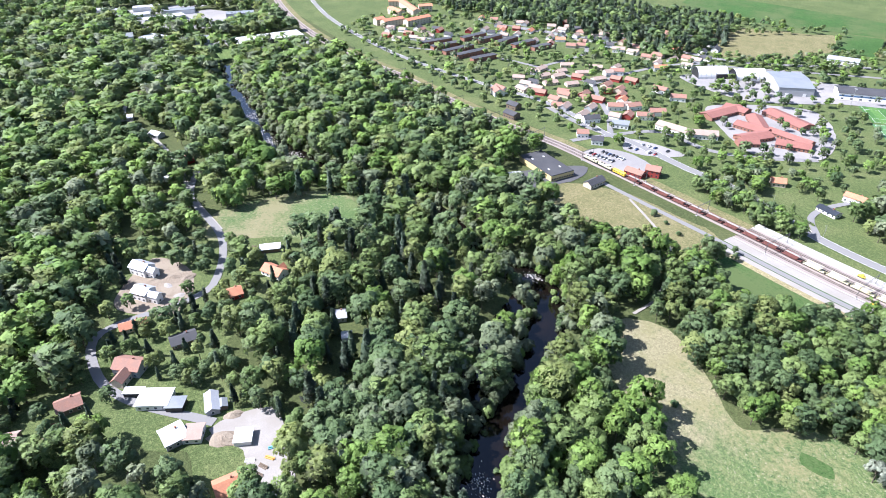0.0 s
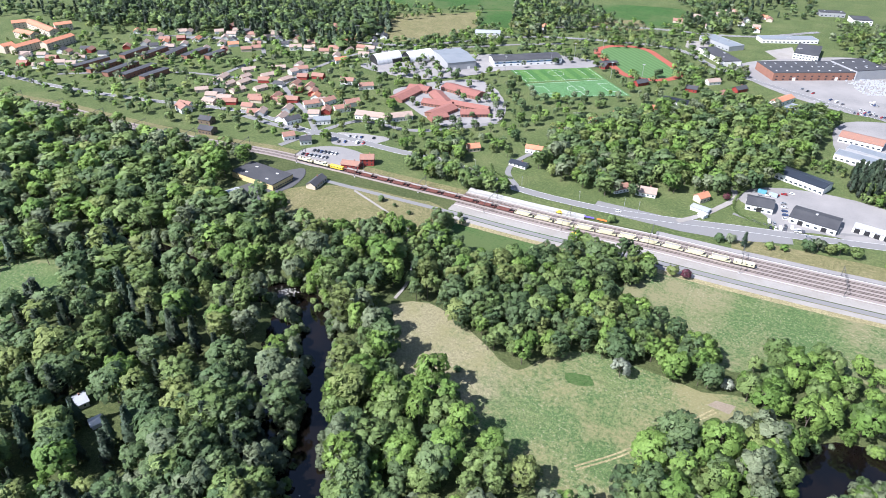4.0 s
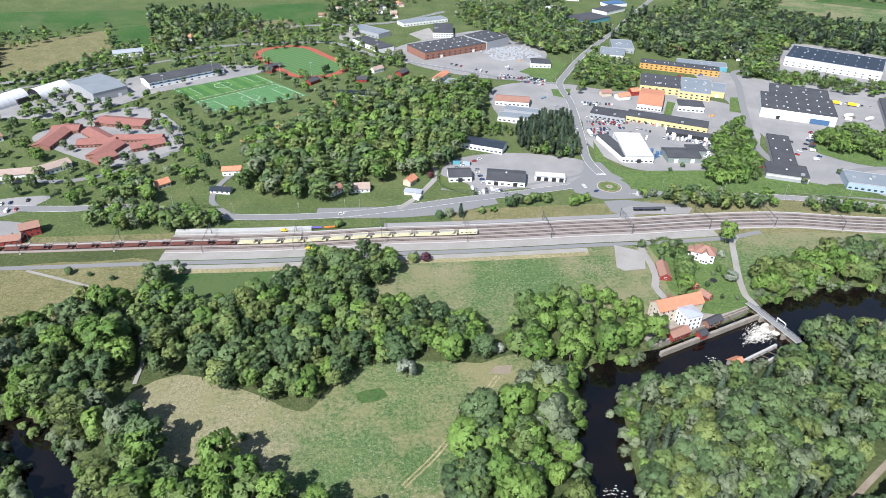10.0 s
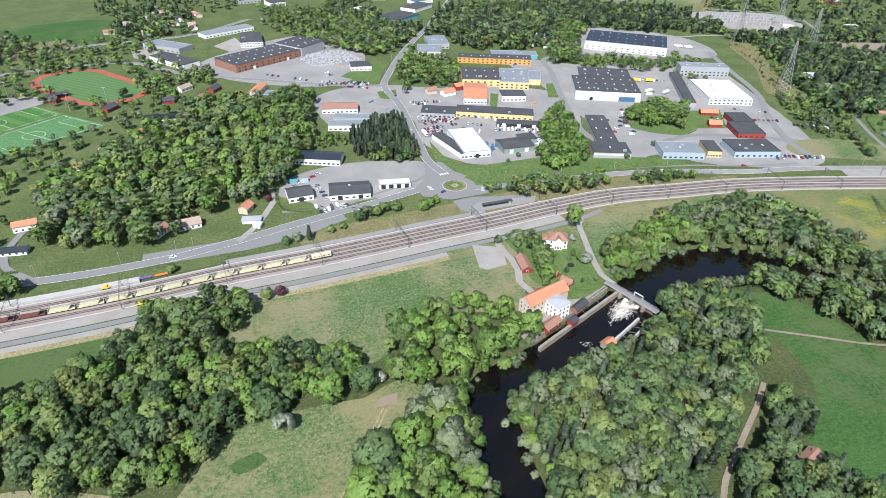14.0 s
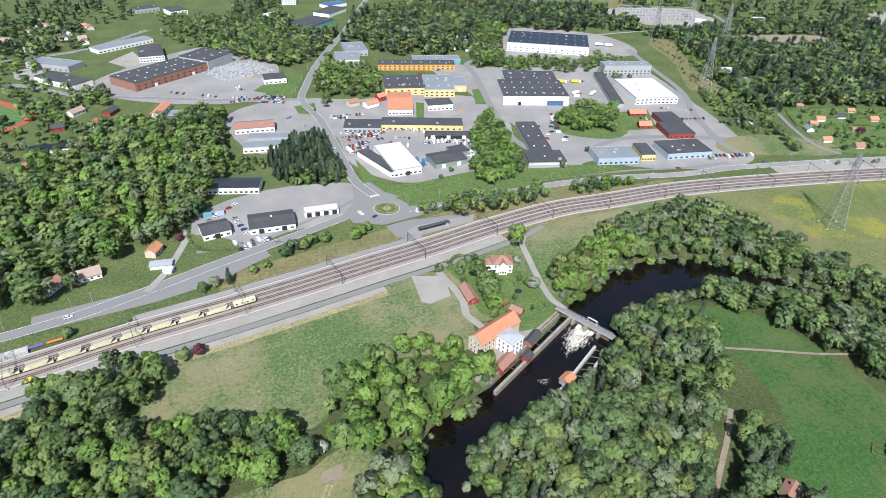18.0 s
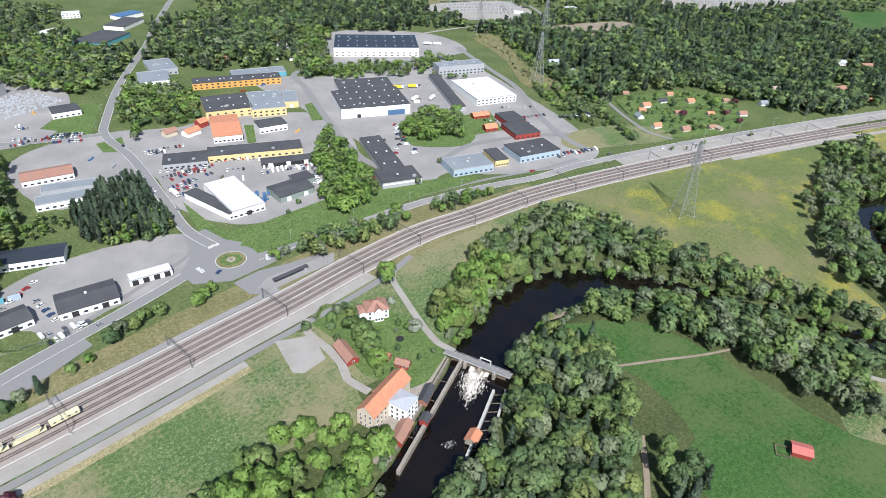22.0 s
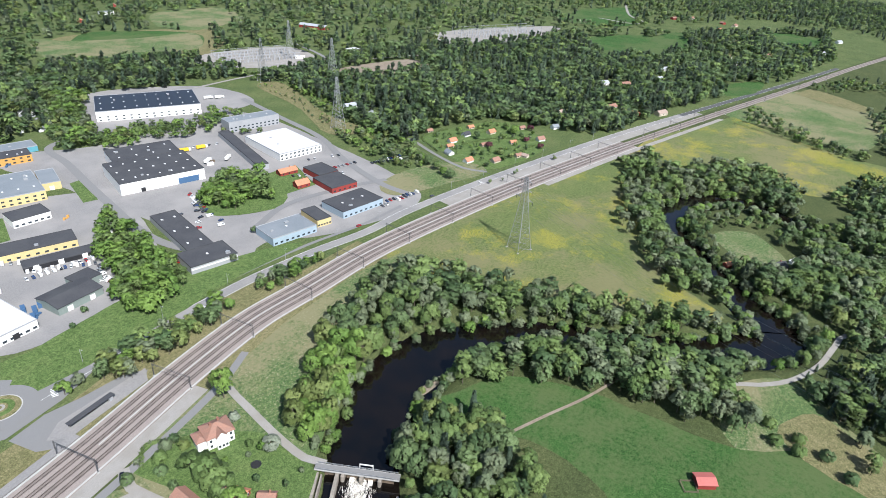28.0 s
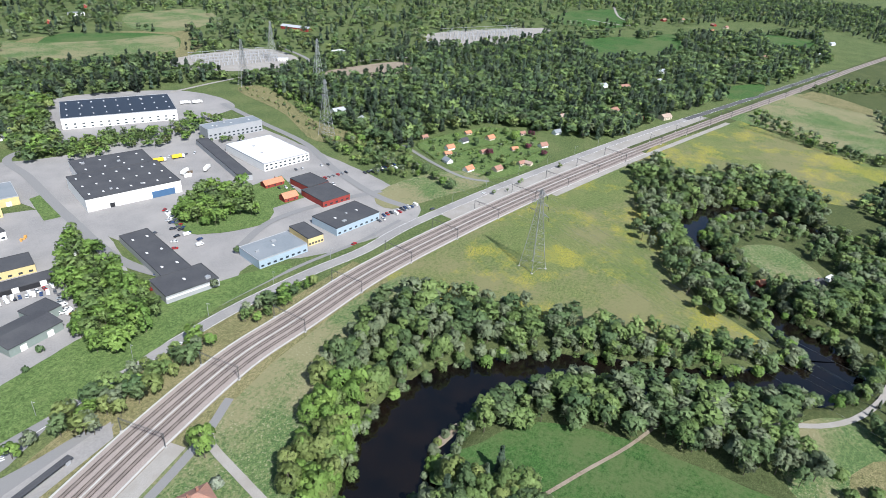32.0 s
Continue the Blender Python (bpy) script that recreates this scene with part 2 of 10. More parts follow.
M = {
    "ground": grassland("rough_grass", (0.056, 0.084, 0.030), (0.082, 0.112, 0.040), (0.130, 0.145, 0.062)),
    "woodfloor": grassland("wood_floor", (0.040, 0.055, 0.022), (0.062, 0.080, 0.030), (0.095, 0.105, 0.045)),
    "meadow": grassland("meadow", (0.052, 0.108, 0.034), (0.080, 0.130, 0.046), (0.138, 0.164, 0.070), broad=0.025, dry=(0.205, 0.186, 0.104), tufts=True),
    "west_meadow": grassland("river_meadow", (0.056, 0.107, 0.034), (0.082, 0.131, 0.048), (0.140, 0.165, 0.070), dry=(0.211, 0.191, 0.098), dry_west=(-66.0, (0.225, 0.208, 0.125)), tufts=True),
    "straw": grassland("straw_meadow", (0.187, 0.168, 0.086), (0.257, 0.226, 0.125), (0.312, 0.273, 0.156), broad=0.05),
    "field": grassland("green_field", (0.030, 0.074, 0.019), (0.041, 0.096, 0.024), (0.064, 0.118, 0.036), broad=0.02, dry=(0.082, 0.112, 0.042)),
    "flowers": grassland("flower_meadow", (0.078, 0.118, 0.038), (0.112, 0.142, 0.050), (0.160, 0.168, 0.066), broad=0.02, flower=(0.40, 0.34, 0.03), dry=(0.168, 0.160, 0.078)),
    "rough": grassland("rough_pasture", (0.101, 0.113, 0.047), (0.156, 0.148, 0.070), (0.211, 0.187, 0.101), broad=0.06),
    "lawn": grassland("lawn", (0.064, 0.108, 0.032), (0.088, 0.136, 0.042), (0.124, 0.164, 0.058), broad=0.08),
    "turf": grassland("artificial_turf", (0.078, 0.172, 0.070), (0.090, 0.191, 0.078), (0.101, 0.203, 0.086), broad=0.05),
    "asphalt": surface("asphalt", (0.185, 0.183, 0.180), 0.9, 0.15, 3.0, 0.05, 0.2, other=(0.187, 0.183, 0.176)),
    "tarmac": surface("dark_asphalt", (0.078, 0.078, 0.082), 0.9, 0.2, 3.0, 0.06, 0.2),
    "gravel": surface("gravel", (0.281, 0.265, 0.242), 0.95, 0.2, 4.0, 0.08, 0.5, other=(0.234, 0.215, 0.187)),
    "paving": surface("yard_paving", (0.215, 0.207, 0.20), 0.9, 0.16, 1.2, 0.025, 0.2, other=(0.29, 0.275, 0.26)),
    "ballast": surface("track_ballast", (0.270, 0.230, 0.206), 0.95, 0.35, 5.0, 0.1, 0.6, other=(0.240, 0.205, 0.184)),
    "sleeper": surface("sleepers_and_ballast", (0.205, 0.172, 0.152), 0.95, 0.35, 4.0, 0.15, 0.5),
    "mast": surface("weathered_mast_steel", (0.085, 0.088, 0.09), 0.6, 0.2, 2.0, 0.3, 0.05, 0.2, local=True),
    "rail": surface("rail_steel", (0.060, 0.045, 0.038), 0.5, 0.25, 4.0, 0.3, 0, 0.6),
    "concrete": surface("concrete", (0.400, 0.392, 0.368), 0.85, 0.15, 2.0, 0.2, 0.15),
    "dirt": surface("bare_soil", (0.203, 0.164, 0.121), 0.95, 0.3, 1.5, 0.1, 0.6, other=(0.257, 0.218, 0.164)),
    "redsheet": surface("red_sheet_roof", (0.42, 0.125, 0.105), 0.6, 0.1, 1.5, 0.2, 0.1),
    "tartan": surface("red_running_track", (0.312, 0.082, 0.051), 0.85, 0.12, 2.0, 0.05, 0.1),
    "white": surface("white_paint", (0.740, 0.730, 0.700), 0.6, 0.06, 1.2, 0.25, 0.08),
    "cream": surface("cream_render", (0.515, 0.445, 0.343), 0.8, 0.10, 1.0, 0.25, 0.15),
    "red": surface("red_timber", (0.257, 0.035, 0.027), 0.75, 0.18, 1.5, 0.3, 0.15),
    "yellow": surface("yellow_cladding", (0.58, 0.46, 0.22), 0.7, 0.08, 1.0, 0.2, 0.08),
    "ochre": surface("orange_cladding", (0.546, 0.296, 0.078), 0.7, 0.1, 1.0, 0.2, 0.08),
    "blue": surface("blue_cladding", (0.058, 0.125, 0.234), 0.5, 0.1, 1.0, 0.2, 0.05),
    "paleblue": surface("pale_blue_cladding", (0.328, 0.406, 0.468), 0.5, 0.08, 1.0, 0.15, 0.05),
    "teal": surface("teal_sheeting", (0.109, 0.312, 0.374), 0.45, 0.1, 1.0, 0.2, 0.05),
    "greywall": surface("grey_cladding", (0.328, 0.335, 0.343), 0.55, 0.08, 1.0, 0.15, 0.05),
    "greenwall": surface("grey_green_cladding", (0.203, 0.242, 0.218), 0.6, 0.08, 1.0, 0.15, 0.05),
    "brick": surface("red_brick", (0.257, 0.125, 0.086), 0.9, 0.2, 3.0, 0.2, 0.2),
    "tile": surface("orange_clay_tile", (0.47, 0.20, 0.11), 0.8, 0.22, 2.5, 0.35, 0.4, other=(0.38, 0.16, 0.09)),
    "redtile": surface("dull_red_tile", (0.255, 0.108, 0.085), 0.85, 0.22, 2.5, 0.35, 0.4, other=(0.21, 0.092, 0.074)),
    "mown": mown("mown_pitch", (0.060, 0.128, 0.036), (0.082, 0.160, 0.048), 6.0),
    "oldtile": surface("weathered_clay_tile", (0.281, 0.148, 0.105), 0.85, 0.22, 2.5, 0.35, 0.4, other=(0.234, 0.140, 0.109)),
    "paletile": surface("pale_concrete_tile", (0.328, 0.250, 0.203), 0.85, 0.15, 2.5, 0.3, 0.3),
    "darkroof": surface("dark_felt_roof", (0.047, 0.048, 0.053), 0.85, 0.2, 1.5, 0.07, 0.15, other=(0.066, 0.067, 0.070)),
    "greyroof": surface("grey_sheet_roof", (0.187, 0.207, 0.222), 0.5, 0.12, 1.2, 0.06, 0.1, other=(0.226, 0.242, 0.254)),
    "silver": surface("zinc_sheet_roof", (0.429, 0.445, 0.468), 0.45, 0.1, 1.5, 0.15, 0.1, 0.2),
    "whiteroof": surface("white_membrane_roof", (0.60, 0.60, 0.595), 0.6, 0.06, 1.0, 0.05, 0.05),
    "blackroof": surface("black_metal_roof", (0.027, 0.033, 0.043), 0.45, 0.2, 1.0, 0.08, 0.05),
    "timber": surface("weathered_timber", (0.156, 0.117, 0.082), 0.85, 0.25, 3.0, 0.3, 0.3),
    "steel": surface("galvanised_steel", (0.390, 0.398, 0.406), 0.5, 0.12, 2.0, 0.3, 0.05, 0.4, local=True),
    "black": surface("dark_metal", (0.023, 0.023, 0.026), 0.5, 0.2, 2.0, 0.3, 0.05, local=True),
    "stone": surface("masonry_stone", (0.265, 0.234, 0.195), 0.9, 0.3, 1.2, 0.25, 0.6),
    "bark": surface("bark", (0.101, 0.082, 0.062), 0.95, 0.3, 3.0, 0.5, 0.4, local=True),
    "rubber": surface("rubber", (0.016, 0.016, 0.016), 0.8, 0.2, 4.0, 0.5, 0, local=True),
    "fresh": foliage("fresh_leaves", (0.122, 0.214, 0.046), (0.210, 0.318, 0.074)),
    "mid": foliage("green_leaves", (0.112, 0.176, 0.054), (0.200, 0.276, 0.090)),
    "deep": foliage("deep_green_leaves", (0.080, 0.134, 0.054), (0.150, 0.214, 0.088)),
    "greyleaf": foliage("grey_green_leaves", (0.138, 0.178, 0.096), (0.222, 0.262, 0.152)),
    "olive": foliage("olive_young_leaves", (0.142, 0.186, 0.056), (0.226, 0.276, 0.090)),
    "needle": foliage("spruce_needles", (0.048, 0.080, 0.050), (0.090, 0.126, 0.074), 0.08),
    "bloom": foliage("white_blossom", (0.25, 0.29, 0.21), (0.40, 0.43, 0.34), 0.2),
    "copper": foliage("copper_leaves", (0.113, 0.036, 0.054), (0.171, 0.057, 0.073), 0.2),
    "reed": foliage("dry_twigs", (0.211, 0.184, 0.181), (0.309, 0.264, 0.271), 0.1),
}


def plain(name, base, rough=0.4, metal=0.0):
    m, n, l, p = nodes_of(name)
    p.inputs["Base Color"].default_value = (*base, 1)
    p.inputs["Roughness"].default_value, p.inputs["Metallic"].default_value = rough, metal
    return m


M["glass"] = plain("window_glass", (0.035, 0.045, 0.055), 0.08)
M["line"] = plain("road_marking", (0.72, 0.72, 0.70), 0.7)
M["solar"] = plain("solar_cells", (0.016, 0.018, 0.026), 0.4)
M["foam"] = surface("white_water", (0.74, 0.71, 0.64), 0.7, 0.35, 2.6, 0.5, 0.5, other=(0.26, 0.22, 0.17))


def river_water():
    m, n, l, p = nodes_of("dark_river_water")
    a = noise_node(n, l, 0.05, 3)
    l.new(ramp_node(n, l, a.outputs["Fac"], [(0.35, (0.003, 0.003, 0.003)), (0.75, (0.009, 0.006, 0.004))]), p.inputs["Base Color"])
    p.inputs["Roughness"].default_value = 0.05
    w = noise_node(n, l, 0.9, 4)
    bn = n.new("ShaderNodeBump")
    bn.inputs["Strength"].default_value, bn.inputs["Distance"].default_value = 0.12, 0.1
    l.new(w.outputs["Fac"], bn.inputs["Height"])
    l.new(bn.outputs["Normal"], p.inputs["Normal"])
    return m


M["water"] = river_water()

CAR_PAINT = [plain("car_paint", c, 0.25, 0.1) for c in ((0.02, 0.02, 0.025), (0.6, 0.6, 0.6), (0.72, 0.72, 0.7), (0.28, 0.29, 0.3), (0.35, 0.02, 0.02), (0.03, 0.06, 0.16), (0.1, 0.1, 0.11))]


# ---- mesh helpers ----
def mesh_of(name, verts, faces, material, smooth=False):
    me = bpy.data.meshes.new(name)
    me.from_pydata([tuple(v) for v in verts], [], faces)
    me.materials.append(material)
    if smooth:
        me.polygons.foreach_set("use_smooth", [True] * len(me.polygons))
    me.update()
    return me


def thing(name, x, y, z=0.0, angle=0.0, label="", category="", group="", kind=""):
    ob = new(name)
    ob.empty_display_size = 0.5
    ob.matrix_basis = pose(x, y, z, 0, 0, angle)
    return tagged(ob, label, category, group, kind)


def part(name, bm, material, parent, label=""):
    me = bpy.data.meshes.new(name)
    bm.to_mesh(me)
    bm.free()
    me.materials.append(material)
    ob = new(name, me)
    ob.parent = parent
    return tagged(ob, label)


def share(name, me, parent, m=None, label=""):
    ob = new(name, me)
    ob.parent = parent
    if m is not None:
        ob.matrix_basis = m
    return tagged(ob, label)


def box(bm, x0, y0, z0, x1, y1, z1):
    vs = [bm.verts.new(p) for p in ((x0, y0, z0), (x1, y0, z0), (x1, y1, z0), (x0, y1, z0), (x0, y0, z1), (x1, y0, z1), (x1, y1, z1), (x0, y1, z1))]
    for f in ((3, 2, 1, 0), (4, 5, 6, 7), (0, 1, 5, 4), (1, 2, 6, 5), (2, 3, 7, 6), (3, 0, 4, 7)):
        bm.faces.new([vs[i] for i in f])
    return bm


def boxes(*rows):
    bm = bmesh.new()
    for r in rows:
        box(bm, *r)
    return bm


def bevelled(bm, width, seg=1):
    bmesh.ops.bevel(bm, geom=bm.edges[:], offset=width, segments=seg, affect="EDGES")
    return bm


def prism(outline, z0, z1):
    """An upright prism over an outline."""
    bm = bmesh.new()
    lo, hi = [bm.verts.new((x, y, z0)) for x, y in outline], [bm.verts.new((x, y, z1)) for x, y in outline]
    bm.faces.new(hi)
    bm.faces.new(lo[::-1])
    for i in range(len(lo)):
        j = (i + 1) % len(lo)
        bm.faces.new((lo[i], lo[j], hi[j], hi[i]))
    return bm


def bar(bm, a, b, r, sides=4):
    """A straight bar from a to b."""
    a, b = Vector(a), Vector(b)
    d = (b - a).normalized()
    u = d.orthogonal().normalized()
    v = d.cross(u)
    rings = [[bm.verts.new(p + r * (math.cos(k * 2 * math.pi / sides) * u + math.sin(k * 2 * math.pi / sides) * v)) for k in range(sides)] for p in (a, b)]
    for k in range(sides):
        j = (k + 1) % sides
        bm.faces.new((rings[0][k], rings[0][j], rings[1][j], rings[1][k]))
    bm.faces.new(rings[0][::-1])
    bm.faces.new(rings[1])
    return bm


def smooth_line(pts, step=6.0, closed=False):
    """Points along a smooth curve through the given ones (any number of coordinates)."""
    p = np.array(pts, float)
    n, out = len(p), []
    for i in range(n if closed else n - 1):
        if closed:
            a, b, c, d = p[(i - 1) % n], p[i], p[(i + 1) % n], p[(i + 2) % n]
        else:
            b, c = p[i], p[i + 1]
            a, d = (p[i - 1] if i else 2 * b - c), (p[i + 2] if i + 2 < n else 2 * c - b)
        k = max(1, int(np.hypot(*(c - b)[:2]) / step))
        for t in np.arange(k) / k:
            out.append(0.5 * (2 * b + (c - a) * t + (2 * a - 5 * b + 4 * c - d) * t**2 + (3 * b - a - 3 * c + d) * t**3))
    if not closed:
        out.append(p[-1])
    return np.array(out)


def normals_2d(line):
    d = np.gradient(line[:, :2], axis=0)
    d /= np.linalg.norm(d, axis=1)[:, None] + 1e-9
    return np.stack([-d[:, 1], d[:, 0]], 1)


def ribbon(name, pts, left, right, z, material, parent=None, step=6.0, thick=0.0, label="", category="", kind=""):
    """A strip along a smooth curve, from left to right of it (metres, left positive), lying at z."""
    line = smooth_line(pts, step)
    nn = normals_2d(line)
    a, b = line[:, :2] + nn * left, line[:, :2] + nn * right
    k = len(line)
    verts = [(*p, z) for p in a] + [(*p, z) for p in b]
    faces = [(k + i, k + i + 1, i + 1, i) for i in range(k - 1)]
    if thick:
        verts += [(*p, z - thick) for p in a] + [(*p, z - thick) for p in b]
        faces += [(i, i + 1, 2 * k + i + 1, 2 * k + i) for i in range(k - 1)] + [(k + i + 1, k + i, 3 * k + i, 3 * k + i + 1) for i in range(k - 1)]
    ob = new(name, mesh_of(name, verts, faces, material))
    ob.parent = parent
    return tagged(ob, label, category, "", kind)


patches = []


def patch(name, pts, z, material, label="", category="", kind="structure", step=6.0, curved=True, wobble=1.0, grow=0.0):
    """A piece of ground within a closed outline, a few centimetres over the ground, with an uneven edge."""
    line = smooth_line(pts, step, True)[:, :2] if curved else np.array(pts, float)
    if grow:
        turn = np.sign(sum(line[i - 1][0] * line[i][1] - line[i][0] * line[i - 1][1] for i in range(len(line))))
        line = line - normals_2d(np.vstack([line[-1:], line, line[:1]]))[1:-1] * grow * turn
    if curved and wobble:
        line = line + np.array([[noise.noise((x * 0.13, y * 0.13, 1.5)), noise.noise((x * 0.13, y * 0.13, 7.5))] for x, y in line]) * wobble
    bm = bmesh.new()
    # no two patches share a level
    while any(abs(z - level) < 0.0028 for level in patches):
        z += 0.003
    patches.append(z)
    f = bm.faces.new([bm.verts.new((x, y, z)) for x, y in line])
    if f.normal.z < 0 or sum(line[i - 1][0] * line[i][1] - line[i][0] * line[i - 1][1] for i in range(len(line))) < 0:
        f.normal_flip()
    bmesh.ops.triangulate(bm, faces=[f])
    # where an outline crosses itself, the folded pieces go
    bm.normal_update()
    bmesh.ops.delete(bm, geom=[t for t in bm.faces if t.normal.z < 0], context="FACES_ONLY")
    return tagged(part(name, bm, material, None, label), "", category, "", kind)


def inside(px, py, pts):
    """Which of the places lie within a closed outline."""
    p = np.array(pts, float)
    hit = np.zeros(len(px), bool)
    for (x0, y0), (x1, y1) in zip(p, np.roll(p, -1, 0)):
        cross = ((y0 > py) != (y1 > py)) & (px < (x1 - x0) * (py - y0) / (y1 - y0 + 1e-12) + x0)
        hit ^= cross
    return hit


def away(px, py, line):
    """Distance of the places from a line of points, and the third coordinate of the line there."""
    best, wide = np.full(len(px), 1e9), np.zeros(len(px))
    for a, b in zip(line[:-1], line[1:]):
        dx, dy = b[0] - a[0], b[1] - a[1]
        t = np.clip(((px - a[0]) * dx + (py - a[1]) * dy) / (dx * dx + dy * dy + 1e-9), 0, 1)
        d = np.hypot(px - a[0] - t * dx, py - a[1] - t * dy)
        near = d < best
        best[near] = d[near]
        if len(a) > 2:
            wide[near] = (a[2] + t * (b[2] - a[2]))[near]
    return best, wide


def fill_mesh(name, faces3, tint, material, puff=None):
    """A mesh of loose faces (n, corners, 3), with one tint a face."""
    n, k = faces3.shape[:2]
    me = bpy.data.meshes.new(name)
    me.vertices.add(k * n)
    me.vertices.foreach_set("co", np.ascontiguousarray(faces3, np.float32).ravel())
    me.loops.add(k * n)
    me.loops.foreach_set("vertex_index", np.arange(k * n, dtype=np.int32))
    me.polygons.add(n)
    me.polygons.foreach_set("loop_start", np.arange(0, k * n, k, dtype=np.int32))
    me.polygons.foreach_set("loop_total", np.full(n, k, np.int32))
    at = me.attributes.new("tint", "FLOAT", "POINT")
    at.data.foreach_set("value", np.repeat(np.asarray(tint, np.float32), k))
    if puff is not None:
        at = me.attributes.new("puff", "FLOAT_VECTOR", "POINT")
        at.data.foreach_set("vector", np.repeat(np.asarray(puff, np.float32), k, axis=0).ravel())
    me.materials.append(material)
    me.update()
    return me
# ---- plan, in metres ----
rail_line = [(-1160, 340), (-960, 308), (-812, 298), (-681, 305), (-604, 316), (-500, 322), (-427, 330), (-350, 344), (-280, 349), (-230, 352), (-170, 356), (-120, 358), (-80, 361), (-30, 367), (18, 370), (65, 374), (105, 378), (150, 382), (200, 388), (255, 391), (300, 386), (368, 378), (459, 356), (555, 328), (640, 300), (710, 276), (884, 212), (1148, 112), (1379, 28), (1652, -80)]
road_west = [(-345, 397), (-323, 403), (-261, 402), (-209, 405), (-139, 392), (-74, 394), (-30, 403), (23, 418), (78, 432), (126, 446)]
road_east = [(155, 434), (189, 433), (211, 433), (246, 428), (290, 423), (340, 412), (386, 398), (432, 391), (497, 374), (570, 352), (660, 322), (753, 289), (863, 246), (998, 192), (1170, 124), (1349, 56)]
road_north = [(141, 461), (136, 494), (141, 542), (149, 627), (148, 686), (162, 726), (206, 818), (281, 945)]
river_line = [(540, 62, 7), (566, 90, 8), (594, 118, 11), (610, 150, 13), (600, 182, 13), (564, 203, 12), (526, 200, 10), (486, 172, 8), (440, 140, 11), (405, 116, 16), (380, 134, 14), (355, 182, 11), (340, 228, 12), (315, 265, 14), (287, 287, 19), (257, 292, 20), (233, 288, 17), (208, 281, 15), (195, 273, 13), (172, 258, 13), (150, 247, 12), (130, 242, 12), (112, 238, 12), (92, 233, 12)]
river_line += [(79, 218, 12), (76, 191, 11), (75, 170, 10), (66, 135, 10), (36, 102, 10), (-5, 84, 10), (-52, 78, 9), (-94, 93, 9), (-111, 112, 9), (-134, 146, 9), (-156, 174, 9), (-180, 197, 8), (-206, 203, 8), (-236, 190, 7), (-290, 196, 6), (-340, 190, 7), (-385, 160, 8), (-422, 146, 9), (-455, 140, 10), (-482, 132, 10), (-525, 130, 10), (-573, 135, 10), (-629, 139, 10), (-683, 141, 9), (-760, 160, 8)]
meadow_mid = [(-140, 214), (-124, 230), (-91, 219), (-57, 206), (-32, 236), (27, 238), (44, 244), (50, 232), (19, 204), (4, 176), (-2, 158), (-14, 153), (-56, 173), (-111, 190)]
meadow_rail = [(-29, 296), (-11, 340), (60, 348), (134, 352), (136, 330), (133, 309), (126, 288), (100, 294), (72, 298), (36, 270), (24, 279), (-18, 286)]
green_west = [(-169, 319), (-160, 335), (-107, 338), (-60, 338), (-80, 318), (-100, 300), (-125, 288)]
meadow_far_west = [(-379, 54), (-384, 96), (-372, 132), (-328, 154), (-305, 138), (-329, 114), (-318, 90), (-334, 49)]
flower_field = [(368, 362), (480, 342), (560, 316), (649, 280), (600, 262), (533, 235), (440, 195), (402, 155), (378, 235), (372, 293)]
green_south = [(238, 268), (260, 255), (282, 239), (291, 201), (289, 174), (288, 128), (310, 80), (290, 30), (240, 60), (219, 120), (219, 167), (242, 174), (255, 218)]
pasture_west = [(-288, 292), (-253, 322), (-202, 330), (-177, 330), (-165, 300), (-210, 284), (-254, 273)]
park_wood = [(-142, 428), (-160, 508), (-117, 586), (-35, 672), (67, 668), (48, 536), (8, 467), (-46, 435), (-74, 408)]
footpath = [(-245, 325), (-209, 312), (-181, 299), (-168, 286), (-148, 252), (-144, 229)]
drive = [(212, 368), (206, 360), (201, 345), (193, 319), (189, 300), (191, 290)]
lot = [(124, 356), (142, 348), (137, 328), (123, 326), (119, 330)]
mill_road = [(146, 362), (141, 351), (142, 335), (141, 320), (137, 309), (140, 295)]
lawn_wood = [(357, 543), (398, 555), (425, 534), (391, 490), (348, 512)]
verge_wood = [(181, 427), (213, 426), (246, 422), (262, 420), (260, 409), (240, 406), (204, 405), (178, 408)]
verge_wood_east = [(282, 415), (310, 410), (336, 402), (338, 396), (312, 398), (284, 402)]
hall_wood = [(366, 732), (395, 708), (418, 734), (526, 693), (570, 710), (557, 743), (491, 736), (432, 762), (500, 870), (474, 902), (423, 821)]
north_east_wood = [(670, 777), (677, 723), (641, 622), (572, 523), (582, 466), (647, 490), (715, 422), (703, 355), (722, 316), (771, 284), (868, 266), (969, 220), (1415, 60), (1816, 56), (1364, 520), (923, 766)]
yard_wood = [(430, 1015), (467, 971), (363, 805), (322, 816)]
top_wood = [(489, 924), (506, 872), (562, 838), (682, 788), (746, 871), (678, 1014), (553, 1033)]
town_wood = [(-874, 533), (-666, 599), (-485, 615), (-480, 720), (-567, 848), (-805, 733), (-1002, 611)]
spruce_clump = [(84, 558), (104, 585), (141, 578), (135, 510), (121, 491), (80, 511)]
shed_wood = [(-231, 377), (-234, 456), (-184, 405), (-141, 380), (-167, 364), (-215, 369)]
north_wood = [(173, 899), (313, 932), (574, 979), (451, 872), (387, 850), (284, 895), (216, 852)]
substation = [(740, 935), (870, 889), (840, 795), (757, 792), (698, 869)]
allotments = [(601, 470), (697, 428), (673, 363), (619, 349), (550, 378), (574, 435)]
far_field_a = [(657, 1148), (832, 1032), (742, 962), (598, 1035)]
far_field_b = [(-516, 773), (-432, 899), (-395, 809), (-419, 724), (-456, 685)]
